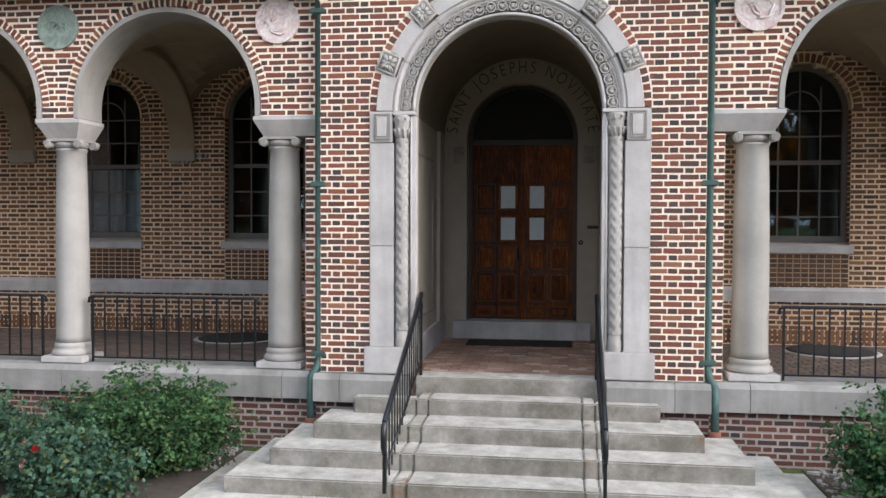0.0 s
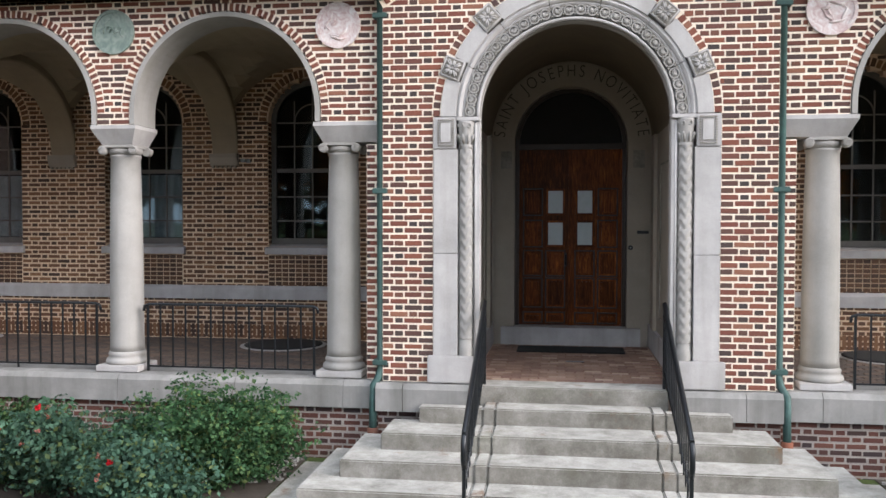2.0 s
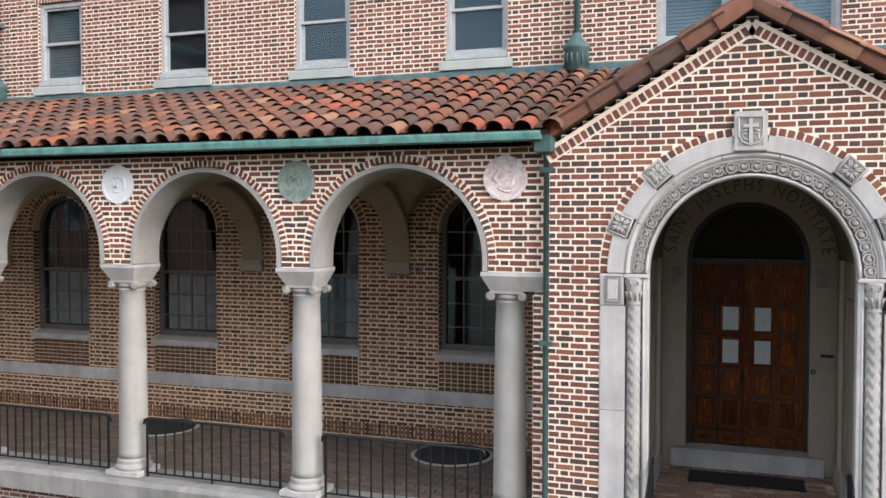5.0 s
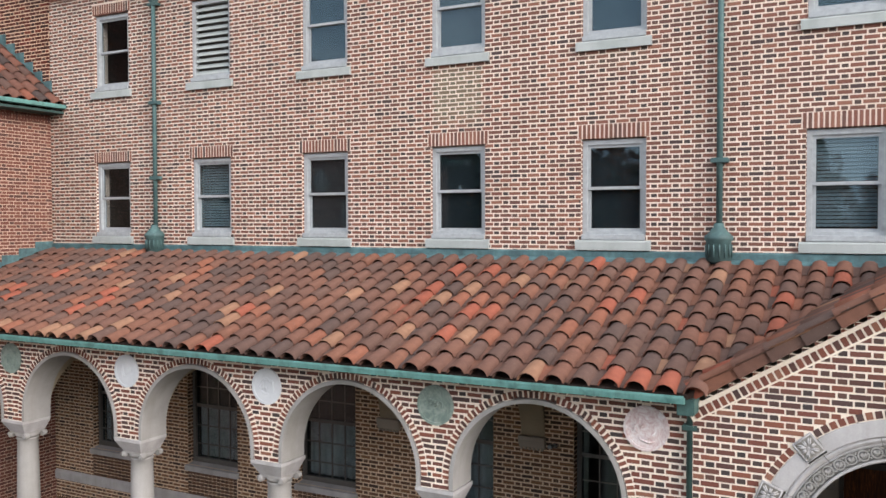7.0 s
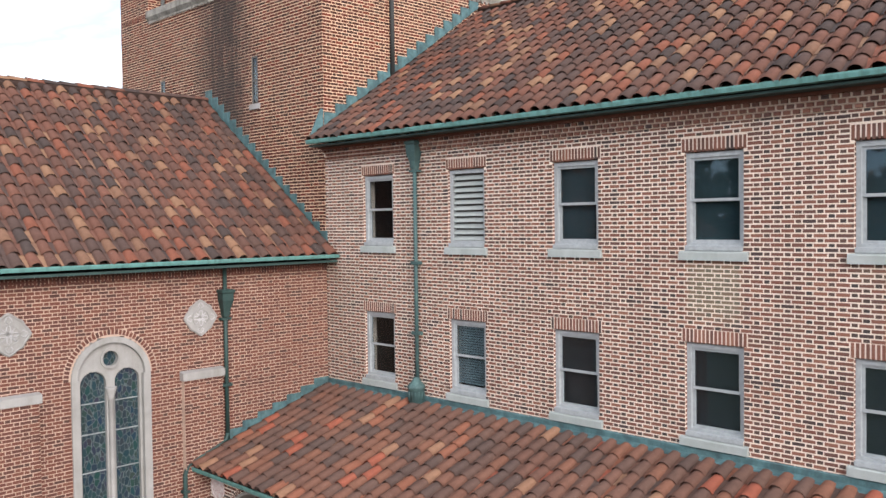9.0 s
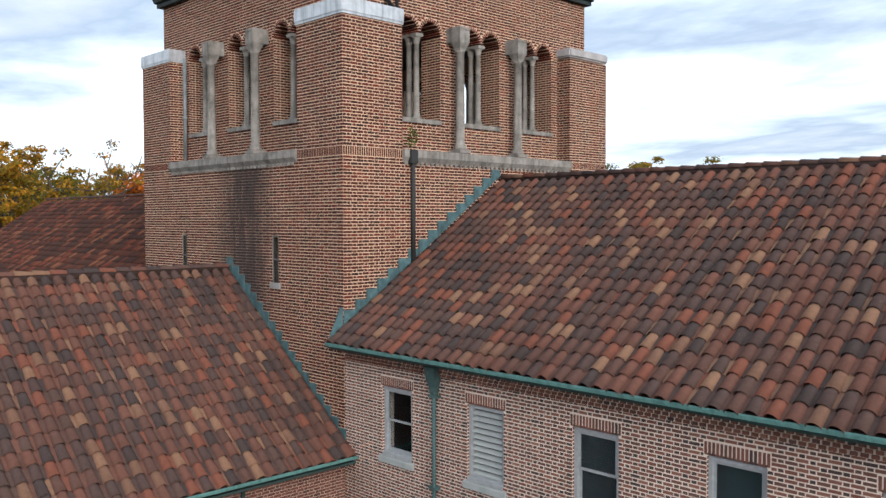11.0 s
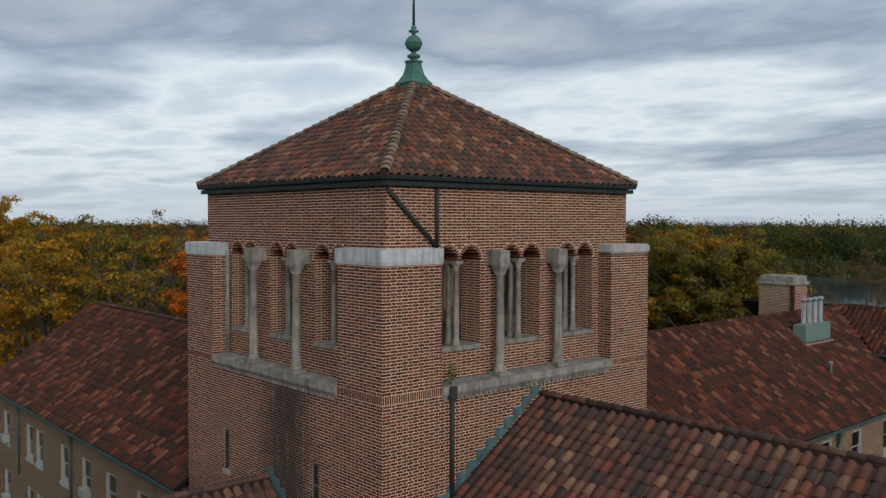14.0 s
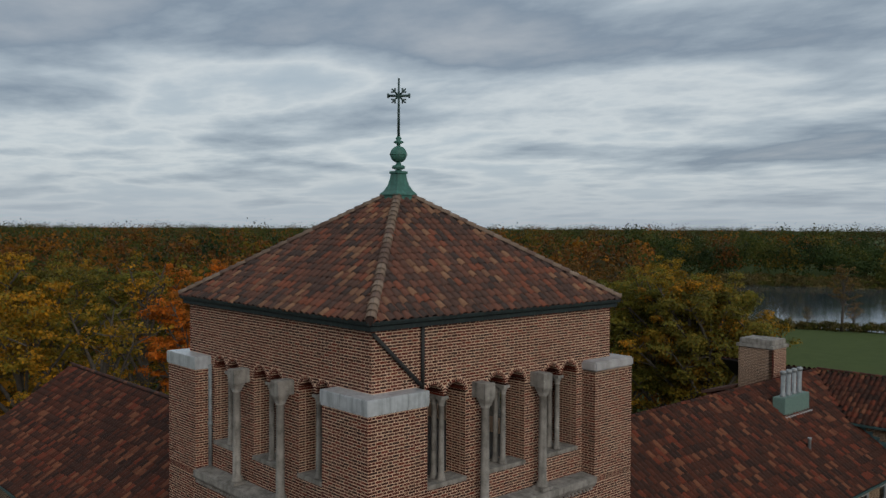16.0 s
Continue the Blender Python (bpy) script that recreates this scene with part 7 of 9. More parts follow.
def medallion(x, material, label):
    t = thing("medallion", label, "medallion", "spandrel medallions")
    g = Geo().ring((x, 4.925), 0.218, 0.252, AY - 0.03, AY + 0.01, 0, 2 * math.pi, 40)
    part("rim", g, material, t)
    g = Geo().prism([(x + 0.222 * math.cos(2 * math.pi * k / 40), 4.925 + 0.222 * math.sin(2 * math.pi * k / 40)) for k in range(40)], AY - 0.016, AY + 0.01, "y")
    disc = part("disc", g, material, t)
    rng = random.Random(int(x * 100))
    g = Geo()
    for k in range(7):
        a, r = rng.uniform(0, 6.28), rng.uniform(0.03, 0.14)
        p = [(x + r * math.cos(a + q) + rng.uniform(-.03, .03), AY - 0.019, 4.925 + r * math.sin(a + q) + rng.uniform(-.03, .03)) for q in (0, 0.4, 0.9, 1.3)]
        g.tube(p, [0.006, 0.014, 0.014, 0.005], 6)
    tagged(part("relief", g, material, disc, "low carved relief"), kind="stuff")


for x, m, lab in ((-3.12, M_PINK_MED, "round pink veined marble medallion set in brick"), (-5.755, M_GREEN_MED, "round green veined marble medallion set in brick"),
                  (-8.415, M_WHITE_MED, "round white marble medallion set in brick"), (-11.14, M_WHITE_MED, "round pale grey marble medallion set in brick"),
                  (-13.87, M_GREEN_MED, "round green veined marble medallion set in brick"), (-16.6, M_PINK_MED, "round pink veined marble medallion set in brick"),
                  (2.05, M_PINK_MED, "round pink veined marble medallion set in brick"), (4.7, M_GREEN_MED, "round green veined marble medallion set in brick")):
    medallion(x, m, lab)


def arcade_rail(x0, x1):
    t = thing("arcade_rail", "black iron balustrade between stone columns", "railing", "arcade railings")
    y = CYA - 0.12
    zt, zb = 1.80, 1.075
    part("top_rail", Geo().tube([(x0 + 0.02, y, zt - 0.08), (x0 + 0.03, y, zt - 0.02), (x0 + 0.08, y, zt), (x1 - 0.08, y, zt), (x1 - 0.03, y, zt - 0.02), (x1 - 0.02, y, zt - 0.08)], 0.017, 8), M_IRON, t)
    part("bottom_rail", Geo().box(x0 + 0.06, y - 0.01, zb - 0.01, x1 - 0.06, y + 0.01, zb + 0.01), M_IRON, t)
    n = int((x1 - x0 - 0.12) / 0.145)
    for i in range(n + 1):
        x = x0 + 0.07 + (x1 - x0 - 0.14) * i / n
        post = i in (0, n, n // 2)
        r = 0.012 if i in (0, n) else 0.0085
        part("post" if post else "baluster", Geo().box(x - r, y - r, 1.02 if post else zb, x + r, y + r, zt - 0.005), M_IRON, t)


for a, b in BAYS:
    arcade_rail(a + 0.25 if a > -16.5 else a + 0.1, b - 0.25)

# ---------- corbels and ribs under the vault ----------
for x in COLUMNS_L[:5] + (4.70,):
    t = thing("vault_corbel", "small buff stone corbel carrying the plaster vault", "corbel", "vault corbels")
    part("block", Geo().prism([(BACK - 0.004, 3.62), (BACK - 0.05, 3.62), (BACK - 0.10, 3.74), (BACK - 0.10, 3.80), (BACK - 0.004, 3.80)], x - 0.22, x + 0.22, "x"), M_PORCH, t)
    g = Geo()
    for k in range(6):
        g.box(x - 0.20 + k * 0.07, BACK - 0.06, 3.585, x - 0.165 + k * 0.07, BACK - 0.01, 3.62)
    part("drops", g, M_PORCH, t)
    # band of the vault from the corbel over to the arcade wall
    y0, y1 = AY + 0.50, BACK - 0.006
    cy, hy = (y0 + y1) / 2, (y1 - y0) / 2
    v, n = [], 24
    for i in range(n + 1):
        a = math.pi * i / n
        y, z = cy + hy * math.cos(a), 3.80 + 1.24 * math.sin(a)
        drop = 0.10 * abs(math.sin(a)) + 0.004
        flare = 0.20 + 0.03 * math.sin(a)
        v += [(x - flare, y, z + 0.16), (x - flare, y, z - drop * 0.3), (x - flare + 0.02, y, z - drop * 0.3 - 0.02), (x + flare - 0.02, y, z - drop * 0.3 - 0.02), (x + flare, y, z - drop * 0.3), (x + flare, y, z + 0.16)]
    f = [(6 * i + k, 6 * i + k + 1, 6 * i + k + 7, 6 * i + k + 6) for i in range(n) for k in range(5)]
    part("vault_band", Geo().add(v, f), M_PLASTER, t, "buff plaster band arching across the arcade")

# ---------- windows ----------
WINDOW_COUNT = [0]


def sash_window(fr, cx, z0, z1, w, blind=0.0, louvre=False, sill=True, light=False, ac=False, deep=0.05, shade=None):
    WINDOW_COUNT[0] += 1
    fm = M_FRAME
    label = ("white slatted louvre in a grey frame above a stone sill" if louvre else
             "grey sash window with lowered blind above a stone sill" if blind > 0 else "grey sash window with dark lowered shade above a stone sill" if shade else "grey painted sash window with dark glass above a stone sill")
    t = thing("window_%d" % WINDOW_COUNT[0], label, "window", "upper windows", kind="structure")
    a, b = cx - w / 2, cx + w / 2
    g = Geo()
    fw = 0.075
    for u0, u1, q0, q1 in ((a, a + fw, z0, z1), (b - fw, b, z0, z1), (a + fw, b - fw, z1 - fw, z1), (a + fw, b - fw, z0, z0 + 0.06)):
        g.box(u0, deep, q0, u1, deep + 0.12, q1)
    part("window_frame", wrap(fr, g), fm, t)
    if louvre:
        g = Geo()
        n = 11
        for i in range(n):
            z = z0 + 0.07 + (z1 - z0 - 0.15) * i / n
            d = deep + 0.02
            g.add([(a + fw, d, z), (b - fw, d, z), (b - fw, d + 0.07, z + 0.085), (a + fw, d + 0.07, z + 0.085), (a + fw, d + 0.012, z - 0.006), (b - fw, d + 0.012, z - 0.006), (b - fw, d + 0.08, z + 0.078), (a + fw, d + 0.08, z + 0.078)],
                  [(0, 1, 2, 3), (7, 6, 5, 4), (0, 4, 5, 1), (1, 5, 6, 2), (2, 6, 7, 3), (3, 7, 4, 0)])
        for i in range(n):
            q = Geo()
            q.v, q.f, q.s = g.v[8 * i:8 * i + 8], [tuple(k - 8 * i for k in face) for face in g.f[6 * i:6 * i + 6]], [False] * 6
            part("louvre_slat", wrap(fr, q), M_SILL, t)
        part("backing", wrap(fr, Geo().box(a + fw, deep + 0.115, z0 + 0.06, b - fw, deep + 0.125, z1 - fw)), M_FRAME_DARK, t)
    else:
        mid = (z0 + z1) / 2 - 0.01
        for nm, q0, q1, d in (("upper_sash", mid - 0.02, z1 - fw, deep + 0.03), ("lower_sash", z0 + 0.06, mid + 0.02, deep + 0.07)):
            g = Geo()
            s = 0.045
            for u0, u1, r0, r1 in ((a + fw, a + fw + s, q0, q1), (b - fw - s, b - fw, q0, q1), (a + fw + s, b - fw - s, q1 - s, q1), (a + fw + s, b - fw - s, q0, q0 + s)):
                g.box(u0, d, r0, u1, d + 0.035, r1)
            sh = part(nm, wrap(fr, g), fm, t)
            pane = part("pane", wrap(fr, Geo().box(a + fw + s, d + 0.015, q0 + s, b - fw - s, d + 0.021, q1 - s)), M_GLASS, sh, "dark reflecting glass")
            pane.visible_shadow = False
        if blind > 0:
            g = Geo()
            top, bot = z1 - 0.08, z1 - 0.08 - blind * (z1 - z0 - 0.14)
            n = max(3, int((top - bot) / 0.05))
            for i in range(n):
                z = top - (top - bot) * (i + 0.5) / n
                g.box(a + fw + 0.01, deep + 0.13, z - 0.02, b - fw - 0.01, deep + 0.145, z + 0.019)
            part("blind", wrap(fr, g), M_BLIND, t, "pale horizontal blind slats")
        # added sheet behind the sashes, its colour stands in for reflected sky
        if shade:
            v, n = [], 16
            for k in range(n + 1):
                u = a + fw + (b - a - 2 * fw) * k / n
                v += [(u, deep + 0.135 + 0.004 * math.sin(k * 1.7), z0 + 0.07), (u, deep + 0.135, z1 - 0.08)]
            g = Geo().add(v, [(2 * k, 2 * k + 1, 2 * k + 3, 2 * k + 2) for k in range(n)], True)
            g.box(a + fw, deep + 0.122, z0 + 0.062, b - fw, deep + 0.148, z0 + 0.085)
            part("roller_shade", wrap(fr, g), shade, t, "dark roller shade")
    if sill:
        g = Geo()
        prof = [(-0.06, z0 - 0.225), (-0.06, z0 - 0.10), (-0.05, z0 - 0.085), (deep - 0.025, z0 - 0.07), (deep - 0.025, z0 - 0.225)]
        g.add([(u, d, z) for u in (a - 0.08, b + 0.08) for d, z in prof], [(0, 1, 2, 3, 4), (9, 8, 7, 6, 5)] + [(i, i + 5, (i + 1) % 5 + 5, (i + 1) % 5) for i in range(5)])
        part("window_sill", wrap(fr, g), M_SILL, t, "weathered stone sill")
        part("sub_sill", wrap(fr, Geo().box(a + 0.01, -0.03, z0 - 0.075, b - 0.01, deep + 0.01, z0 + 0.012, 0.01)), M_FRAME, t)
    if ac:
        u = thing("air_conditioner", "white window air conditioner with grey grille", "air conditioner", "air conditioners")
        part("case", wrap(fr, Geo().box(b - 0.62, -0.32, z0 + 0.02, b - 0.08, deep, z0 + 0.42, 0.015)), M_SILL, u)
        g = Geo()
        for i in range(7):
            g.box(b - 0.58, -0.335, z0 + 0.06 + 0.048 * i, b - 0.12, -0.32, z0 + 0.085 + 0.048 * i)
        part("grille", wrap(fr, g), M_STEEL, u)
    return t


blinds_b = {1: 0.95, 5: 0.95, 6: 0.95, 7: 0.6}
for i, x in enumerate(WIN_X):
    sash_window(fb, x, 7.0, 8.45, WIN_W, blinds_b.get(i, 0.0), shade=M_REFLECT_DARK if i in (2, 3, 4) else None)
    sash_window(fb, x, 10.02, 11.52, WIN_W, 0.0, louvre=(i == 1), shade=M_REFLECT if i in (2, 3, 4, 5, 6) else None)
for x in WIN_X:
    for z0, z1 in ((7.0, 8.45), (10.02, 11.52)):
        jamb_bricks(main, fb, x - WIN_W / 2, 1, z0, z1, 0.05, M_BRICK_WARM)
        jamb_bricks(main, fb, x + WIN_W / 2, -1, z0, z1, 0.05, M_BRICK_WARM)
for x in WW_WIN:
    sash_window(south(BACK), x, 9.68, 11.28, 1.0, ac=x in (-49.56, -37.55, -34.77))
    sash_window(south(BACK), x, 6.55, 8.15, 1.0, ac=x == -49.56)
for y in NW_WIN:
    sash_window(east(-17.05), y, 10.6, 12.1, 1.0)


def arched_window(x, curtain, dark=False):
    WINDOW_COUNT[0] += 1
    t = thing("window_%d" % WINDOW_COUNT[0], "tall arched multi-pane window with dark frame" + (" and white curtain" if curtain else "") + " in the arcade wall", "window", "arcade windows", kind="structure")
    d, R, sp, z0 = BACK + 0.14, 0.64, 4.28, 2.42
    g = Geo().ring((x, sp), R - 0.075, R, d, d + 0.12, 0, math.pi, 28)
    for s in (-1, 1):
        a, b = sorted((x + s * R, x + s * (R - 0.075)))
        g.box(a, d, z0, b, d + 0.12, sp)
    g.box(x - R + 0.075, d, z0, x + R - 0.075, d + 0.12, z0 + 0.09)
    part("window_frame", g, M_FRAME_TAUPE, t)
    g = Geo()
    m = 3.55
    g.box(x - R + 0.075, d + 0.03, m - 0.03, x + R - 0.075, d + 0.085, m + 0.03)
    for q in (-0.285, 0.0, 0.285):
        g.box(x + q - 0.011, d + 0.045, z0 + 0.09, x + q + 0.011, d + 0.07, sp + (math.sqrt((R - .075) ** 2 - q * q) if abs(q) < 0.01 else 0.34))
    for z in (2.78, 3.15, 3.92, 4.28):
        g.box(x - R + 0.075, d + 0.046, z - 0.011, x + R - 0.075, d + 0.069, z + 0.011)
    g.ring((x, sp), 0.27, 0.292, d + 0.047, d + 0.068, 0, math.pi, 20)
    part("glazing_bars", g, M_FRAME_TAUPE, t)
    pane = part("pane", Geo().box(x - R + 0.07, d + 0.055, z0 + 0.08, x + R - 0.07, d + 0.06, sp + R - 0.08), M_GLASS, t, "dark old glass")
    pane.visible_shadow = False
    part("window_sill", Geo().prism([(BACK - 0.06, 2.27), (BACK - 0.06, 2.37), (d + 0.02, 2.42), (d + 0.02, 2.27)], x - R - 0.04, x + R + 0.04, "x"), M_STONE_GREY, t, "grey stone sill")
    if curtain:
        v, f = [], []
        n = 40
        for i in range(n + 1):
            u = x - R + 0.08 + (2 * R - 0.16) * i / n
            y = d + 0.16 + 0.02 * math.sin(i * 1.3)
            v += [(u, y, z0 + 0.1), (u, y, 3.50)]
        f = [(2 * i, 2 * i + 1, 2 * i + 3, 2 * i + 2) for i in range(n)]
        g = Geo().add(v, f, True)
        part("curtain", g, M_CURTAIN, t, "white net curtain")
    # brick panel below the sill
    panel = Geo()
    for r in range(7):
        for c in range(12):
            panel.box(x - 0.63 + c * 0.106, BACK - 0.014, 1.80 + r * 0.0665, x - 0.63 + c * 0.106 + 0.088, BACK + 0.005, 1.80 + r * 0.0665 + 0.052)
    part("header_panel", panel, HEADS[M_BRICK_BROWN], back_l if x < PX else back_r)


for x, cur in zip(ARC_WIN, (False, True, True, True, True, False, True)):
    arched_window(x, cur)
# added room behind the arcade windows, its gloom put into the wall colour
g = Geo()
for a, b in ((NAVE_X + 0.3, PX - 1.3), (PX + 1.3, 9.5)):
    g.box(a, BACK + 2.9, 0.9, b, BACK + 3.0, 5.3).box(a, BACK + 0.345, 0.9, b, BACK + 2.9, 0.98)
g.box(NAVE_X + 0.25, BACK + 0.345, 0.9, NAVE_X + 0.35, BACK + 3.0, 12.3)
tagged(part("wall_arcade_rooms", g, M_INSIDE_DARK), "dim walls of the rooms behind the arcade", "wall", kind="structure")
cam_box = thing("wall_camera", "small grey security camera on the brick wall", "camera")
part("bracket", Geo().box(-5.42, BACK - 0.06, 3.66, -5.36, BACK - 0.006, 3.72), M_STEEL, cam_box)
part("housing", Geo().box(-5.47, BACK - 0.16, 3.665, -5.40, BACK - 0.05, 3.715, 0.008), M_STEEL, cam_box)

# ---------- downpipes, flashings ----------


def downpipe(x, y, z_top, z_bot, material, label, hopper=True, pot=True, brackets=(), r=0.045, axis="y", sgn=-1, drop=0.0):
    """A copper rainwater pipe against a wall; sgn: which way the wall faces along the axis."""
    t = thing("downpipe", label, "downpipe", "downpipes")

    def P(u, w, z):
        return (x + u, y + sgn * w, z) if axis == "y" else (x + sgn * w, y + u, z)
    off = 0.085
    part("pipe", Geo().tube([P(0, off, z_top), P(0, off, z_bot)], r, 12), material, t)
    if hopper:
        z_top = z_top - drop
        g = Geo().square(P(0, off, 0)[0], P(0, off, 0)[1], [(0.055, z_top - 0.66), (0.07, z_top - 0.62), (0.075, z_top - 0.52), (0.13, z_top - 0.30), (0.135, z_top - 0.14), (0.16, z_top - 0.12), (0.16, z_top - 0.07), (0.14, z_top - 0.06)])
        part("hopper", g, material, t, "flared copper rainwater hopper")
        part("collar", Geo().box(P(-0.12, 0.0, 0)[0] if axis == "y" else x, y - 0.14 if axis == "y" else y - 0.12, z_top - 0.72, P(0.12, 0.0, 0)[0] if axis == "y" else x + 0.14, y if axis == "y" else y + 0.12, z_top - 0.67), material, t)
    if pot:
        c = P(0, off + 0.03, 0)
        g = Geo().lathe(c[0], c[1], [(0.10, z_bot), (0.17, z_bot + 0.03), (0.175, z_bot + 0.30), (0.20, z_bot + 0.33), (0.20, z_bot + 0.37), (0.15, z_bot + 0.42), (0.08, z_bot + 0.50), (0.065, z_bot + 0.56)], 16)
        part("pot", g, material, t, "ornamental copper shoe")
        g = Geo()
        for k in range(14):
            a = 2 * math.pi * k / 14
            g.tube([(c[0] + 0.177 * math.cos(a), c[1] + 0.177 * math.sin(a), z_bot + 0.08), (c[0] + 0.177 * math.cos(a), c[1] + 0.177 * math.sin(a), z_bot + 0.26)], 0.012, 5)
        part("pot_ribs", g, material, t)
    for z in brackets:
        c = P(0, off, 0)
        part("bracket", Geo().box(c[0] - 0.12 if axis == "y" else min(x, c[0]), c[1] - 0.06 if axis == "y" else c[1] - 0.12, z - 0.035, c[0] + 0.12 if axis == "y" else max(x, c[0] + 0.06), c[1] + 0.08 if axis == "y" else c[1] + 0.12, z + 0.035, 0.01), material, t)
    return t


DP = "green copper downpipe with hopper and ornamental shoe on the brick wall"
downpipe(-13.86, BACK, 12.25, 6.60, M_COPPER_MID, DP, brackets=(8.1, 9.6))
downpipe(-2.92, BACK, 12.25, 6.62, M_COPPER_MID, DP, brackets=(8.07, 11.4))
downpipe(NAVE_X, 9.82, 9.55, 5.72, M_COPPER_DARK, "dark copper downpipe on the chapel wall", pot=False, brackets=(7.0,), axis="x", sgn=1, drop=0.42)
t = thing("downpipe", "dark copper pipe bending round the end of the arcade roof", "downpipe", "downpipes")
xq = NAVE_X + 0.085
part("pipe", Geo().tube([(xq, 9.82, 5.95), (xq, 9.78, 5.82), (xq, 9.5, 5.70), (xq, 9.02, 5.52), (xq, 8.86, 5.42), (xq, 8.80, 5.25), (xq, 8.80, 0.35)], 0.05, 12), M_COPPER_DARK, t)
for z in (4.9, 3.2, 1.4):
    part("bracket", Geo().box(NAVE_X + 0.002, 8.72, z - 0.03, NAVE_X + 0.15, 8.88, z + 0.03, 0.01), M_COPPER_DARK, t)
part("shoe", Geo().tube([(xq, 8.80, 0.38), (xq + 0.02, 8.78, 0.25), (xq + 0.1, 8.76, 0.17)], 0.055, 12), M_COPPER_DARK, t)
for x in (-47.2, -39.3):
    downpipe(x, BACK, 12.3, 8.5, M_COPPER_MID, "green copper downpipe on the west wing", pot=False, brackets=(10.3,))
for y in (36.9, 45.2):
    downpipe(-17.05, y, 12.5, 9.0, M_COPPER_MID, "green copper downpipe on the north wing", pot=False, axis="x", sgn=1)
for s, x in ((-1, P0 - 0.03), (1, P1 + 0.035)):
    t = thing("downpipe", "green copper downpipe beside the entrance gable with elbow over the ledge", "downpipe", "downpipes")
    yy = AY - 0.06
    part("pipe", Geo().tube([(x, ROOF_E + 0.06, 5.30), (x, yy, 5.15), (x, yy, 1.16), (x + s * 0.02, yy - 0.02, 1.06), (x + s * 0.06, AY - 0.16, 0.98), (x + s * 0.07, AY - 0.17, 0.40)], 0.042, 12), M_COPPER_PORCH, t)
    for z in (5.0, 3.10, 1.22):
        part("bracket", Geo().box(x - 0.085, yy - 0.055, z - 0.03, x + 0.085, AY, z + 0.03, 0.01), M_COPPER_PORCH, t)
    part("socket", Geo().tube([(x + s * 0.07, AY - 0.17, 0.52), (x + s * 0.07, AY - 0.17, 0.34)], 0.06, 12), M_TILE, t, "red clay drain collar")
    part("hopper", Geo().box(x - 0.09, ROOF_E + 0.02, 5.18, x + 0.09, AY - 0.02, 5.36, 0.01), M_COPPER_PORCH, t)


def step_flashing(name, fr, u0, z0, u1, z1, n, high, label):
    """Stepped copper sheets where a roof meets a wall."""
    t = thing(name, label, "flashing", kind="structure")
    for i in range(n):
        a, b = u0 + (u1 - u0) * i / n, u0 + (u1 - u0) * (i + 1) / n
        za, zb = z0 + (z1 - z0) * i / n, z0 + (z1 - z0) * (i + 1) / n
        top = max(za, zb) + high
        over = 0.06 * (b - a)
        g = Geo()
        d = 0.028 + 0.006 * (i % 2)
        poly = [(a - over, za), (b + over, zb), (b + over, top), (a - over, top)]
        g.add([(u, -d, z) for u, z in poly] + [(u, -0.012, z) for u, z in poly], [(0, 1, 2, 3), (7, 6, 5, 4)] + [(k, k + 4, (k + 1) % 4 + 4, (k + 1) % 4) for k in range(4)])
        lowu = a if za < zb else b
        g.box(min(lowu, lowu + 0.02), -d - 0.008, min(za, zb), max(lowu, lowu + 0.02), -d + 0.002, top)
        part("flashing_sheet", wrap(fr, g), M_COPPER_BLUE, t)
    return t


FL = "stepped blue-green copper flashing along a tiled roof"
step_flashing("flashing_chapel_roof", fs, NAVE_X + 0.05, 9.80, TX - 0.05, 13.98, 18, 0.26, FL)
step_flashing("flashing_main_roof", fe, SF + 0.02, 12.72, RY - 0.05, 16.50, 16, 0.17, FL)
step_flashing("flashing_arcade_roof", fn, ROOF_E + 0.1, ROOF_Z + 0.06, BACK - 0.03, ROOF_T + 0.04, 9, 0.12, FL)
step_flashing("flashing_cross_wing", south(46.6), -19.5, 14.30, -16.7, 12.65, 8, 0.2, FL)
# strip along the main wall above the arcade roof
g = Geo()
g.prism([(BACK - 0.035, 6.60), (BACK - 0.035, 6.745), (BACK - 0.012, 6.765), (BACK - 0.006, 6.60)], NAVE_X + 0.02, 9.5, "x")
g.prism([(BACK - 0.15, 6.60), (BACK - 0.14, 6.625), (BACK - 0.03, 6.66), (BACK - 0.03, 6.62)], NAVE_X + 0.02, 9.5, "x")
tagged(part("flashing_strip", g, M_COPPER_BLUE), "blue-green copper flashing strip along the wall foot", "flashing", kind="structure")
g = Geo()
for u0, u1 in ((TX + TH + 0.05, TX + TH + 0.2),):
    g.prism([(SF - 0.5, 12.36), (SF - 0.03, 12.45), (SF - 0.03, 13.2), (SF - 0.10, 13.2)], EF - 0.012, EF + 0.02, "x")
tagged(part("flashing_corner", g, M_COPPER_BLUE), "copper corner flashing at the tower", "flashing", kind="structure")

# pipes on the tower
t = thing("downpipe", "dark iron downpipe on the tower running from eaves to roof", "downpipe", "downpipes")
xe, yp = TX + BH + 0.06, 14.75
part("pipe", Geo().tube([(xe, yp, 22.15), (xe, yp, 20.5)], 0.05, 10), M_PIPE_BLACK, t)
part("branch", Geo().tube([(xe + 0.02, TY - BH - 0.02, 22.05), (xe + 0.03, yp - 0.08, 20.62)], 0.055, 10), M_PIPE_BLACK, t)
part("lower_pipe", Geo().tube([(EF + 0.07, 14.83, 17.05), (EF + 0.07, 14.83, 13.95)], 0.06, 10), M_PIPE_BLACK, t)
part("shoe", Geo().box(EF - 0.02, 14.70, 16.7, EF + 0.14, 14.96, 17.06, 0.02), M_PIPE_BLACK, t)
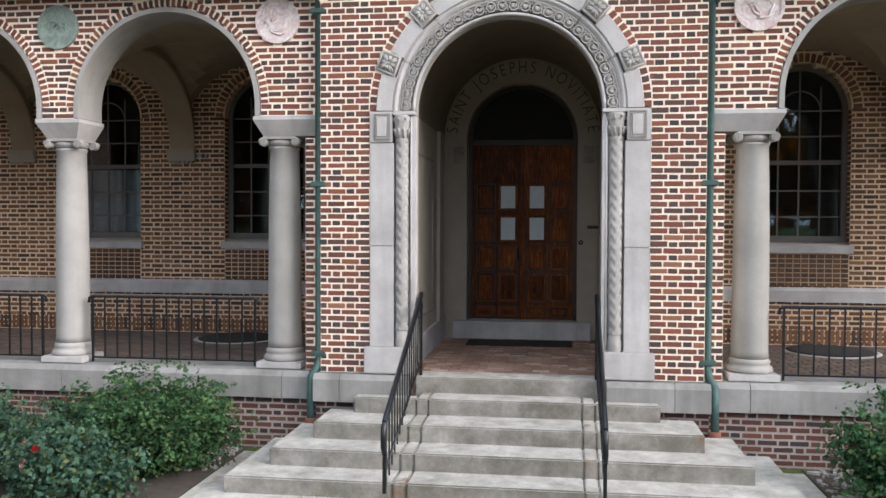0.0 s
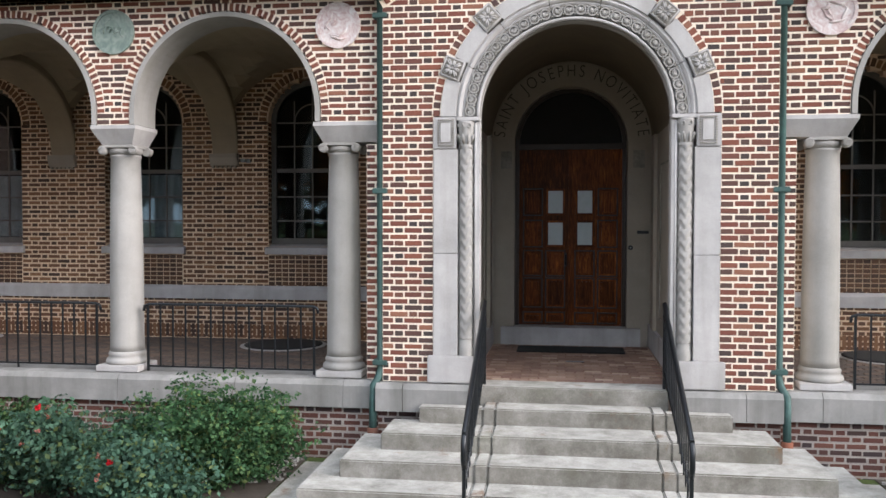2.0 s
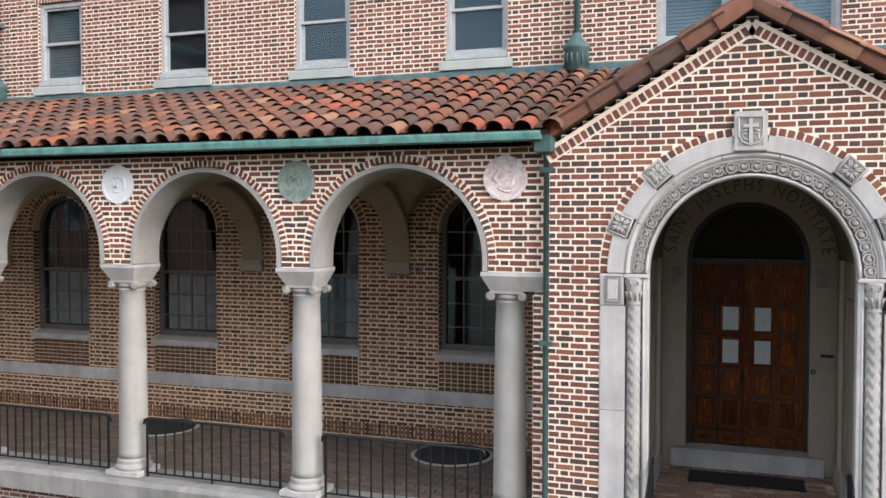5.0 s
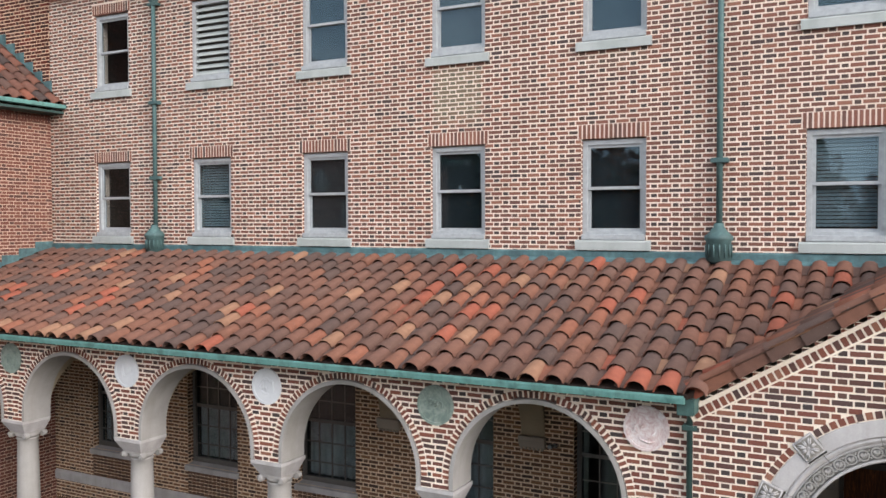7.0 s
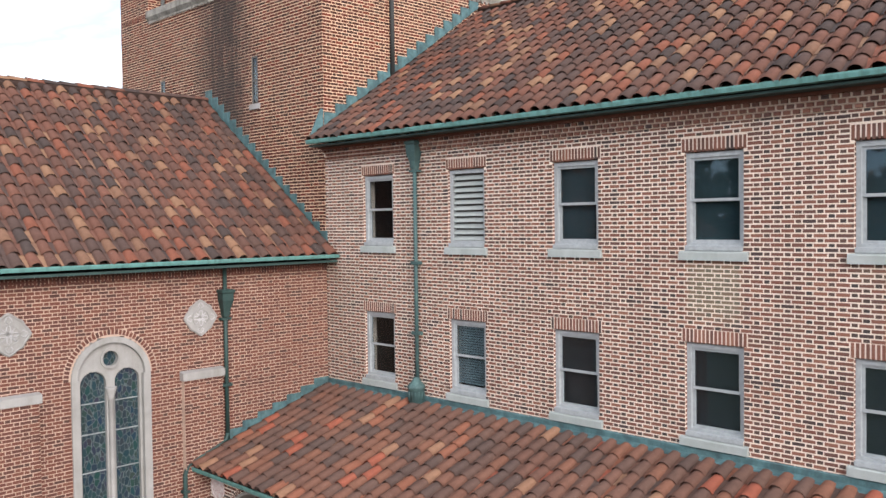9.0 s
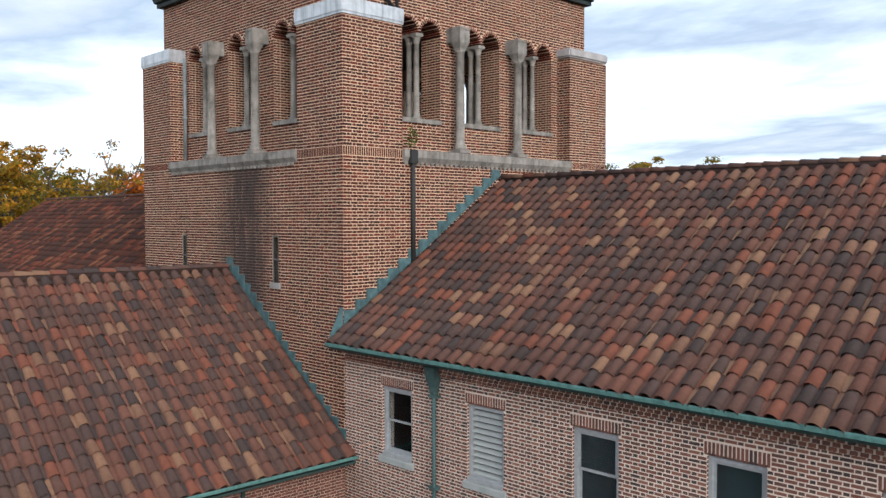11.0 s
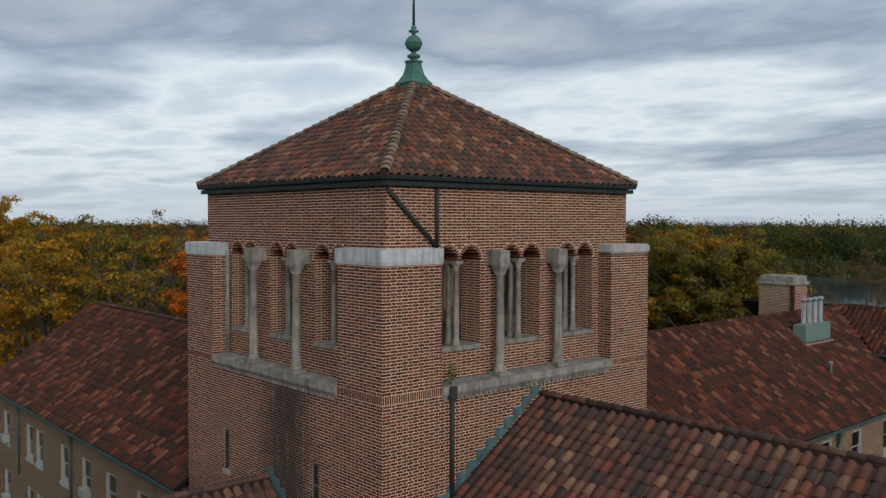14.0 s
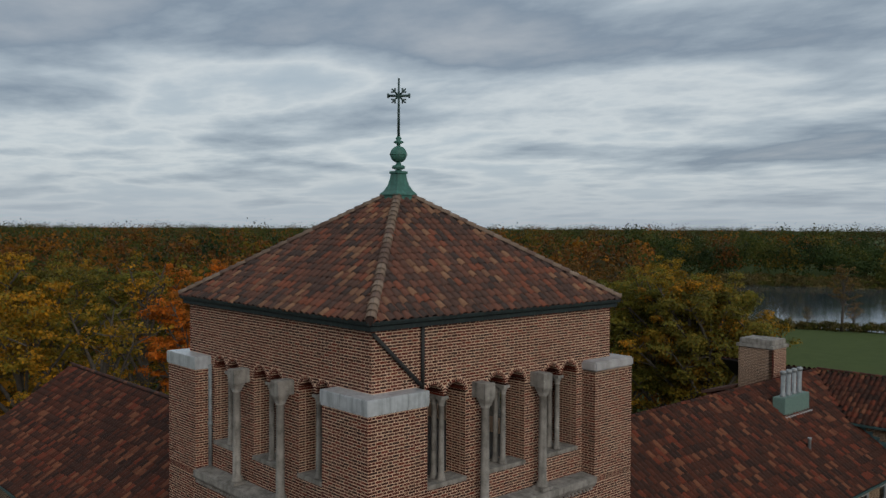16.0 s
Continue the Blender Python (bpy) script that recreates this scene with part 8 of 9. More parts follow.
t = thing("downpipe", "pale lead downpipe beside the belfry pier", "downpipe", "downpipes")
part("pipe", Geo().tube([(TX - TH + PW + 0.14, SF + REC - 0.08, 20.3), (TX - TH + PW + 0.14, SF + REC - 0.08, 17.12)], 0.06, 10), M_STEEL, t)
part("joint", Geo().tube([(TX - TH + PW + 0.14, SF + REC - 0.08, 18.4), (TX - TH + PW + 0.14, SF + REC - 0.08, 18.5)], 0.08, 10), M_STEEL, t)
for x, z0, z1 in ((-19.99, 13.63, 14.87), (-24.97, 13.60, 14.84)):
    WINDOW_COUNT[0] += 1
    t = thing("window_%d" % WINDOW_COUNT[0], "narrow slit window in the tower with stone sill", "window", "slit windows", kind="structure")
    g = Geo()
    for a, b, q0, q1 in ((x - 0.15, x - 0.11, z0, z1), (x + 0.11, x + 0.15, z0, z1), (x - 0.11, x + 0.11, z1 - 0.04, z1), (x - 0.11, x + 0.11, (z0 + z1) / 2 - 0.02, (z0 + z1) / 2 + 0.02)):
        g.box(a, SF + 0.004, q0, b, SF + 0.06, q1)
    part("window_frame", g, M_FRAME_TAUPE, t)
    part("pane", Geo().box(x - 0.11, SF + 0.03, z0, x + 0.11, SF + 0.036, z1), M_GLASS, t)
    part("window_sill", Geo().box(x - 0.24, SF - 0.04, z0 - 0.15, x + 0.24, SF + 0.12, z0, 0.01), M_STONE, t)
    part("backing", Geo().box(x - 0.15, SF + 0.4, z0, x + 0.15, SF + 0.42, z1), M_INSIDE_DARK, t)

# ---------- tower finial ----------
t = thing("roof_finial", "green copper finial with ball and ornate cross on the tower roof", "finial")
part("skirt", Geo().square(TX, TY, [(0.40, 25.36), (0.40, 25.60), (0.43, 25.64), (0.43, 25.68), (0.34, 25.78), (0.25, 25.95), (0.20, 26.15), (0.175, 26.32), (0.21, 26.34), (0.21, 26.40), (0.16, 26.42)]), M_COPPER_FINIAL, t)
part("neck", Geo().lathe(TX, TY, [(0.10, 26.40), (0.10, 26.46), (0.21, 26.50), (0.21, 26.58), (0.09, 26.62), (0.07, 26.70)], 20), M_COPPER_FINIAL, t)
part("ball", Geo().lathe(TX, TY, [(0.05, 26.68)] + [(0.27 * math.sin(math.pi * k / 14), 26.95 - 0.27 * math.cos(math.pi * k / 14)) for k in range(1, 14)] + [(0.05, 27.22)], 24), M_COPPER_FINIAL, t)
part("ball_band", Geo().lathe(TX, TY, [(0.26, 26.92), (0.285, 26.93), (0.285, 26.97), (0.26, 26.98)], 24), M_COPPER_FINIAL, t)
part("collar", Geo().lathe(TX, TY, [(0.06, 27.20), (0.06, 27.28), (0.16, 27.32), (0.16, 27.36), (0.06, 27.40), (0.10, 27.46), (0.05, 27.52)], 16), M_COPPER_FINIAL, t)
rod = part("rod", Geo().tube([(TX, TY, 27.5), (TX, TY, 29.38)], [0.045, 0.03], 10), M_COPPER_DARK, t)
q = Vector((0.7071, 0.7071, 0))
g = Geo()
zc = 28.82
g.tube([tuple(Vector((TX, TY, zc)) - q * 0.34), tuple(Vector((TX, TY, zc)) + q * 0.34)], 0.042, 8)
for s in (-1, 1):
    g.tube([tuple(Vector((TX, TY, zc - 0.07)) + q * 0.34 * s), tuple(Vector((TX, TY, zc + 0.07)) + q * 0.34 * s)], 0.035, 8)
part("cross_arm", g, M_COPPER_DARK, rod)
g = Geo()
for k in range(4):
    a = math.pi / 4 + math.pi / 2 * k
    c, s = math.cos(a), math.sin(a)
    g.tube([tuple(Vector((TX, TY, zc)) + q * 0.05 * c + Vector((0, 0, 0.05 * s))), tuple(Vector((TX, TY, zc)) + q * 0.32 * c + Vector((0, 0, 0.32 * s)))], [0.035, 0.025], 6)
    for d in (-0.35, 0.35):
        c2, s2 = math.cos(a + d), math.sin(a + d)
        g.tube([tuple(Vector((TX, TY, zc)) + q * 0.18 * c + Vector((0, 0, 0.18 * s))), tuple(Vector((TX, TY, zc)) + q * 0.27 * c2 + Vector((0, 0, 0.27 * s2)))], [0.025, 0.03], 6)
part("cross_scrolls", g, M_COPPER_DARK, rod)

# ---------- chapel details ----------
M_STAINED = Mat("stained_glass", 0.18)
vo = M_STAINED.t.nodes.new("ShaderNodeTexVoronoi")
vo.inputs["Scale"].default_value = 9.0
mpn = M_STAINED.t.nodes.new("ShaderNodeMapping")
mpn.inputs["Scale"].default_value = (1, 1.4, 0.8)
M_STAINED.link(M_STAINED.geo.outputs["Position"], mpn.inputs[0])
M_STAINED.link(mpn.outputs[0], vo.inputs["Vector"])
ve = M_STAINED.t.nodes.new("ShaderNodeTexVoronoi")
ve.feature = "DISTANCE_TO_EDGE"
ve.inputs["Scale"].default_value = 9.0
M_STAINED.link(mpn.outputs[0], ve.inputs["Vector"])
lead = M_STAINED.ramp(ve.outputs["Distance"], ((0.03, (1, 1, 1)), (0.06, (0, 0, 0))))
M_STAINED.color(M_STAINED.mix(lead, M_STAINED.mix(0.985, vo.outputs["Color"], (0.016, 0.030, 0.038)), (0.075, 0.095, 0.10)))
M_STAINED.bump(ve.outputs["Distance"], 0.4, 0.01)


def chapel_window(yc):
    WINDOW_COUNT[0] += 1
    t = thing("window_%d" % WINDOW_COUNT[0], "pale stone chapel window with twin lancets and round eye of leaded glass", "window", "chapel windows", kind="structure")
    R, sp, zb = 0.80, 7.50, 4.42
    fr = east(NAVE_X)
    g = Geo().ring((yc, sp), R - 0.12, R - 0.004, -0.03, 0.22, 0, math.pi, 36, "y")
    for s in (-1, 1):
        a, b = sorted((yc + s * (R - 0.004), yc + s * (R - 0.16)))
        g.box(a, -0.03, zb - 0.06, b, 0.22, sp)
    part("window_frame", wrap(fr, g), M_STONE, t)
    tr = plain_wall("tracery", "", Frame(NAVE_X - 0.07, 0, 0, 1, -1, 0), yc - R + 0.1, yc + R - 0.1, zb, sp + R - 0.11,
                    [("arch", yc - 0.34, 0.255, sp - 0.12, zb + 0.02), ("arch", yc + 0.34, 0.255, sp - 0.12, zb + 0.02), ("disc", yc, 0.155, sp + 0.36)], M_STONE, 0.14, 0.02)
    tr.parent = t
    for k in ("label", "category", "kind"):
        if k in tr:
            del tr[k]
    # trim the tracery to the arch: corner fillers stay hidden behind the ring
    g = Geo().ring((yc, sp + 0.36), 0.155, 0.20, 0.03, 0.08, 0, 2 * math.pi, 24)
    part("eye_rim", wrap(fr, g), M_STONE, t)
    for s in (-1, 1):
        a, b = sorted((yc + s * 0.085, yc + s * 0.595))
        part("lancet_pane", wrap(fr, Geo().box(a, 0.15, zb, b, 0.16, sp + 0.16)), M_STAINED.m, t, "dark leaded stained glass")
        g = Geo()
        for z in (4.9, 5.65, 6.4, 7.0):
            g.box(a, 0.135, z, b, 0.15, z + 0.02)
        part("saddle_bars", wrap(fr, g), M_STEEL, t)
    part("eye_pane", wrap(fr, Geo().box(yc - 0.16, 0.155, sp + 0.19, yc + 0.16, 0.165, sp + 0.53)), M_STAINED.m, t)
    p = fr.at(yc, 0.05, 0)
    part("mullion_column", Geo().lathe(p[0], p[1], [(0.075, zb), (0.06, zb + 0.1), (0.058, 7.05), (0.07, 7.06), (0.062, 7.10), (0.10, 7.24), (0.11, 7.30)], 16), M_STONE, t)
    part("window_sill", wrap(fr, Geo().box(yc - R - 0.05, -0.09, zb - 0.2, yc + R + 0.05, 0.2, zb - 0.004, 0.01)), M_STONE, t)


for o in nav_ops:
    chapel_window(o[1])


def rosette(yc, zc, r):
    t = thing("wall_relief", "pale carved stone quatrefoil relief set in the chapel wall", "relief", "chapel reliefs")
    fr = east(NAVE_X)
    out = []
    for k in range(64):
        a = 2 * math.pi * k / 64
        q = abs(((a / (math.pi / 2) + 0.5) % 1.0) - 0.5) * 2
        rr = r * (1.06 - 0.36 * q + 0.17 * q * q * (1.0 + 0.35 * math.cos(8 * a)))
        out.append((yc + rr * math.cos(a), zc + rr * math.sin(a)))
    disc = part("disc", wrap(fr, Geo().prism(out, -0.04, 0.01, "y")), M_STONE, t)
    part("carved_rim", wrap(fr, Geo().tube([(yc + (u - yc) * 0.93, -0.042, zc + (z - zc) * 0.93) for u, z in out + out[:1]], 0.016, 6)), M_STONE, disc)
    part("carved_ring", wrap(fr, Geo().ring((yc, zc), r * 0.46, r * 0.53, -0.062, -0.038, 0, 2 * math.pi, 32)), M_STONE, disc)
    for k in range(4):
        a = math.pi / 2 * k
        c, s = math.cos(a), math.sin(a)
        g = Geo()
        for bend in (-1, 1):
            g.tube([(yc + r * (d * c - w * bend * s), -0.045, zc + r * (d * s + w * bend * c)) for d, w in ((0.08, 0.0), (0.2, 0.10), (0.38, 0.09), (0.46, 0.0))], [0.008, 0.016, 0.014, 0.006], 6)
            g.tube([(yc + r * (d * c - w * bend * s), -0.045, zc + r * (d * s + w * bend * c)) for d, w in ((0.56, 0.05), (0.66, 0.17), (0.80, 0.10), (0.88, 0.0))], [0.008, 0.015, 0.013, 0.006], 6)
        part("carved_leaf", wrap(fr, g), M_STONE_GREY, disc)
        a += math.pi / 4
        c, s = math.cos(a), math.sin(a)
        part("carved_stem", wrap(fr, Geo().tube([(yc + r * 0.05 * c, -0.045, zc + r * 0.05 * s), (yc + r * 0.44 * c, -0.05, zc + r * 0.44 * s)], [0.015, 0.010], 6)), M_STONE_GREY, disc)


rosette(5.43, 8.52, 0.38)
rosette(9.26, 8.50, 0.37)
rosette(2.9, 8.5, 0.38)
for y0, y1 in ((8.80, 9.70), (4.95, 5.90), (-1.2, -0.25)):
    bt = brick_wall("wall_buttress", "shallow brick buttress of the chapel with sloping stone cap", east(NAVE_X + 0.12), y0, y1, 0.0, 7.22, [], M_BRICK_NAVE, M_MORTAR_NAVE, 0.13, joint=0.0135)
    g = Geo()
    prof = [(-0.16, 7.225), (-0.16, 7.385), (0.02, 7.42), (0.02, 7.225)]
    fr = east(NAVE_X)
    g.add([(u, d, z) for u in (y0 - 0.04, y1 + 0.04) for d, z in prof], [(0, 1, 2, 3), (7, 6, 5, 4)] + [(i, i + 4, (i + 1) % 4 + 4, (i + 1) % 4) for i in range(4)])
    part("cap_stone", wrap(fr, g), M_STONE, bt, "sloping pale stone cap")

# ---------- chimney, vents ----------
t = thing("chimney", "broad red brick chimney with pale stone cap on the ridge", "chimney")
cw = brick_wall("stack_face", "", south(47.22), -26.28, -24.22, 13.82, 17.66, [], M_BRICK_BUFF, M_MORTAR_TOWER, 0.2, scale=1.2)
ce = brick_wall("stack_side", "", east(-24.22), 47.22, 48.94, 13.82, 17.66, [], M_BRICK_TOWER, M_MORTAR_TOWER, 0.2, scale=1.2)
for w in (cw, ce):
    w.parent = t
    for k in ("label", "category", "kind"):
        if k in w:
            del w[k]
part("stack_core", Geo().box(-26.28, 47.46, 13.82, -24.45, 48.94, 17.66), M_BRICK, t)
part("neck_band", Geo().box(-26.39, 47.11, 17.66, -24.11, 49.05, 17.85, 0.02), M_STONE_DARK, t, "stone cornice")
part("cap", Geo().box(-26.26, 47.25, 17.85, -24.24, 48.92, 18.16, 0.03), M_STONE_DARK, t, "weathered stone cap")
t = thing("roof_vent", "mint green metal vent box with four steel flues", "roof vent")
part("box", Geo().box(-21.35, 41.5, 15.1, -20.7, 44.2, 16.15, 0.02), plain("mint_metal", (0.130, 0.205, 0.175), 0.6), t)
part("curb", Geo().box(-21.45, 41.4, 14.9, -20.55, 44.3, 15.25), M_LEAD, t)
for k in range(4):
    y = 41.95 + k * 0.6
    fl = part("flue", Geo().lathe(-21.03, y, [(0.17, 16.14), (0.13, 16.25), (0.11, 16.27), (0.11, 17.35), (0.10, 17.35)], 14), M_STEEL, t, "galvanised steel flue")
    part("cowl", Geo().lathe(-21.03, y, [(0.14, 17.27), (0.15, 17.35), (0.15, 17.40), (0.11, 17.45)], 14), M_STEEL, fl)
t = thing("roof_dormer", "small tiled roof hatch behind the ridge", "dormer")
part("body", Geo().box(-28.20, 47.00, 12.34, -26.75, 48.57, 14.64), M_BRICK_WARM, t)
part("hatch_roof", Geo().prism([(-28.43, 14.58), (-26.52, 15.14), (-26.52, 15.31), (-28.43, 14.75)], 46.78, 48.80, "y"), M_TILE_OLD, t)
t = thing("vent_pipe", "short pale vent pipe on the tiled roof", "vent pipe")
part("pipe", Geo().lathe(-19.0, 40.5, [(0.08, 13.9), (0.08, 14.6), (0.10, 14.62), (0.10, 14.7)], 10), M_STEEL, t)

# ---------- plants ----------


def leaf_mat(name, stops, scale=0.6, gloss=0.6, turning=None):
    m = Mat(name, gloss)
    m.b.inputs["Specular IOR Level"].default_value = 0.12
    c = m.ramp(m.each(), stops)
    info = m.t.nodes.new("ShaderNodeObjectInfo")
    c = m.mix(0.8, c, m.ramp(info.outputs["Random"], ((0.0, (1.15, 0.95, 0.8)), (0.35, (0.72, 0.92, 0.9)), (0.7, (1.05, 1.1, 0.8)), (1.0, (0.8, 0.75, 0.9)))), "MULTIPLY")
    if turning:
        c = m.mix(m.ramp(m.noise(0.22, 3), ((0.46, (0, 0, 0)), (0.62, (0.7, 0.7, 0.7)))), c, turning)
    c = m.mix(0.75, c, m.ramp(m.noise(scale, 3), ((0.36, (0.34, 0.36, 0.32)), (0.62, (1.40, 1.32, 1.15)))), "MULTIPLY")
    m.color(c)
    t = m.t
    tr = t.nodes.new("ShaderNodeBsdfTranslucent")
    t.links.new(c, tr.inputs[0])
    mx = t.nodes.new("ShaderNodeMixShader")
    mx.inputs[0].default_value = 0.38
    t.links.new(m.b.outputs[0], mx.inputs[1])
    t.links.new(tr.outputs[0], mx.inputs[2])
    t.links.new(mx.outputs[0], t.nodes["Material Output"].inputs[0])
    return m.m


M_BARK = plain("grey_bark", (0.085, 0.068, 0.052), 0.95, 0.0, 0.5, 5)
M_TWIG = plain("brown_twig", (0.075, 0.055, 0.035), 0.9)
M_LEAF_YEL = leaf_mat("yellow_autumn_leaf", ((0.0, (0.50, 0.225, 0.018)), (0.4, (0.40, 0.18, 0.018)), (0.7, (0.26, 0.14, 0.018)), (1.0, (0.12, 0.10, 0.018))), turning=(0.17, 0.150, 0.022))
M_LEAF_ORG = leaf_mat("orange_autumn_leaf", ((0.0, (0.52, 0.155, 0.016)), (0.5, (0.40, 0.128, 0.018)), (1.0, (0.22, 0.095, 0.02))), turning=(0.22, 0.11, 0.02))
M_LEAF_BRN = leaf_mat("rust_autumn_leaf", ((0.0, (0.203, 0.090, 0.027)), (0.5, (0.150, 0.084, 0.027)), (1.0, (0.083, 0.068, 0.022))))
M_LEAF_TAN = leaf_mat("tan_autumn_leaf", ((0.0, (0.27, 0.165, 0.055)), (0.5, (0.20, 0.125, 0.045)), (1.0, (0.13, 0.095, 0.035))))
M_LEAF_OLV = leaf_mat("olive_leaf", ((0.0, (0.190, 0.150, 0.028)), (0.5, (0.125, 0.122, 0.028)), (1.0, (0.260, 0.165, 0.028))))
M_LEAF_DRK = leaf_mat("dark_green_leaf", ((0.0, (0.022, 0.036, 0.014)), (0.6, (0.030, 0.048, 0.018)), (1.0, (0.05, 0.058, 0.018))))
M_HOLLY = leaf_mat("holly_leaf", ((0.0, (0.030, 0.080, 0.042)), (0.5, (0.046, 0.108, 0.056)), (0.85, (0.072, 0.142, 0.070)), (1.0, (0.12, 0.155, 0.06))), 5, 0.5)
M_ROSE = leaf_mat("rose_leaf", ((0.0, (0.066, 0.120, 0.096)), (0.5, (0.090, 0.150, 0.118)), (0.8, (0.050, 0.095, 0.070)), (1.0, (0.16, 0.17, 0.07))), 4, 0.5)
M_HYDR = leaf_mat("hydrangea_leaf", ((0.0, (0.060, 0.125, 0.028)), (0.5, (0.085, 0.160, 0.035)), (1.0, (0.14, 0.19, 0.05))), 4, 0.45)
M_GRASSLEAF = leaf_mat("long_grass_leaf", ((0.0, (0.075, 0.14, 0.025)), (0.6, (0.11, 0.17, 0.035)), (1.0, (0.19, 0.18, 0.07))), 6)
M_BLOOM = leaf_mat("dusty_pink_bloom", ((0.0, (0.34, 0.12, 0.11)), (0.5, (0.42, 0.19, 0.16)), (1.0, (0.30, 0.09, 0.09))), 8)
M_RED = leaf_mat("red_rose_petal", ((0.0, (0.62, 0.015, 0.03)), (1.0, (0.50, 0.01, 0.02))), 8)


def leaf_cloud(centres, spread, per, size, rng, flat=0.0, aspect=1.8, point=True):
    """Small bent leaves round the given centres: arrays of vertices and quads."""
    n = len(centres) * per
    c = np.repeat(np.asarray(centres, float), per, 0)
    d = rng.normal(0, 1, (n, 3))
    d /= np.linalg.norm(d, axis=1)[:, None]
    p = c + d * (rng.uniform(0.15, 1, n) ** 0.6)[:, None] * np.asarray(spread)
    a = rng.normal(0, 1, (n, 3)) + d * 0.8
    a /= np.linalg.norm(a, axis=1)[:, None]
    b = np.cross(a, rng.normal(0, 1, (n, 3)) + np.array([0, 0, flat]))
    b /= np.linalg.norm(b, axis=1)[:, None] + 1e-9
    k = np.cross(a, b)
    s = (size * rng.uniform(0.6, 1.25, n))[:, None]
    w = s / aspect
    v = np.stack([p, p + a * s * 0.5 + b * w * 0.5 + k * w * 0.12, p + a * s, p + a * s * 0.5 - b * w * 0.5 + k * w * 0.12], 1)
    f = np.arange(n * 4).reshape(n, 4)
    return v.reshape(-1, 3), f


def crown_cloud(centres, radius, per, size, rng):
    """Leafy clumps: leaves lie on the outside of each clump and look outwards and up."""
    n = len(centres) * per
    c = np.repeat(np.asarray(centres, float), per, 0)
    r = np.repeat(radius * rng.uniform(0.5, 1.3, len(centres)), per)
    u = rng.normal(0, 1, (n, 3))
    u[:, 2] = np.where(rng.uniform(0, 1, n) < 0.7, np.abs(u[:, 2]), u[:, 2])
    u /= np.linalg.norm(u, axis=1)[:, None]
    p = c + u * (r * rng.uniform(0.0, 1.0, n) ** 0.35 * rng.uniform(0.85, 1.15, n))[:, None] * [1.0, 1.0, 0.62]
    out = u + rng.normal(0, 0.42, (n, 3)) + [0, 0, 0.35]
    a = np.cross(out, rng.normal(0, 1, (n, 3)))
    a /= np.linalg.norm(a, axis=1)[:, None] + 1e-9
    b = np.cross(a, out)
    b /= np.linalg.norm(b, axis=1)[:, None] + 1e-9
    s = (size * rng.uniform(0.55, 1.3, n))[:, None]
    v = np.stack([p - a * s * 0.55, p + b * s * 0.36, p + a * s * 0.55, p - b * s * 0.36], 1)
    return v.reshape(-1, 3), np.arange(n * 4).reshape(n, 4)


def tree(name, label, height, spread, crown_mat, seed, leaves=26, density=1.0, bare=0.0):
    """A broad tree at the origin: trunk with limbs, and a crown of small leaf clumps along them."""
    rng = np.random.RandomState(seed)
    t = thing(name, label, "tree", "trees behind the buildings")
    g = Geo()
    th = height * 0.30
    lean = rng.normal(0, 0.02, 2)
    g.tube([(0, 0, -0.3), (lean[0] * th, lean[1] * th, th * 0.6), (lean[0] * th * 2, lean[1] * th * 2, th), (lean[0] * th * 2.5, lean[1] * th * 2.5, height * 0.8)],
           [height * 0.028, height * 0.022, height * 0.018, height * 0.004], 8)
    tips = []
    for i in range(16):
        a = i * 2.4 + rng.uniform(-0.4, 0.4)
        z0 = th * rng.uniform(0.75, 1.0) + (height * 0.5) * (i / 16)
        reach = spread * rng.uniform(0.6, 1.05) * (1 - 0.55 * (i / 16))
        top = min(height * 0.98, z0 + height * rng.uniform(0.16, 0.36))
        p0 = Vector((lean[0] * th * 2, lean[1] * th * 2, z0))
        p1 = p0 + Vector((math.cos(a) * reach * 0.5, math.sin(a) * reach * 0.5, (top - z0) * 0.55))
        p2 = Vector((math.cos(a) * reach, math.sin(a) * reach, top))
        g.tube([p0, p1, p2], [height * 0.010, height * 0.006, height * 0.0015], 5, False)
        for q in range(6):
            f = rng.uniform(0.35, 1.0)
            base = p1.lerp(p2, max(0, (f - 0.5) * 2)) if f > 0.5 else p0.lerp(p1, f * 2)
            d = Vector(rng.normal(0, 1, 3)).normalized()
            end = base + Vector((d.x, d.y, abs(d.z) * 0.7 + 0.1)) * spread * rng.uniform(0.18, 0.42)
            g.tube([base, end], [height * 0.0035, height * 0.0008], 4, False)
            tips.append(end)
            tips.append(base.lerp(end, 0.55))
    part("trunk", g, M_BARK, t)
    tips = np.array([tuple(p) for p in tips])
    keep = tips[rng.uniform(0, 1, len(tips)) > bare]
    v, f = crown_cloud(keep, spread * 0.135, int(leaves * density * 3.2), height * 0.0125, rng)
    part("crown", shell(v, f, "crown", crown_mat), None, t)
    return t


EYE0 = (-1.1, 0.3)


def spot(yaw, dist):
    a = math.radians(yaw)
    return EYE0[0] - dist * math.sin(a), EYE0[1] + dist * math.cos(a)


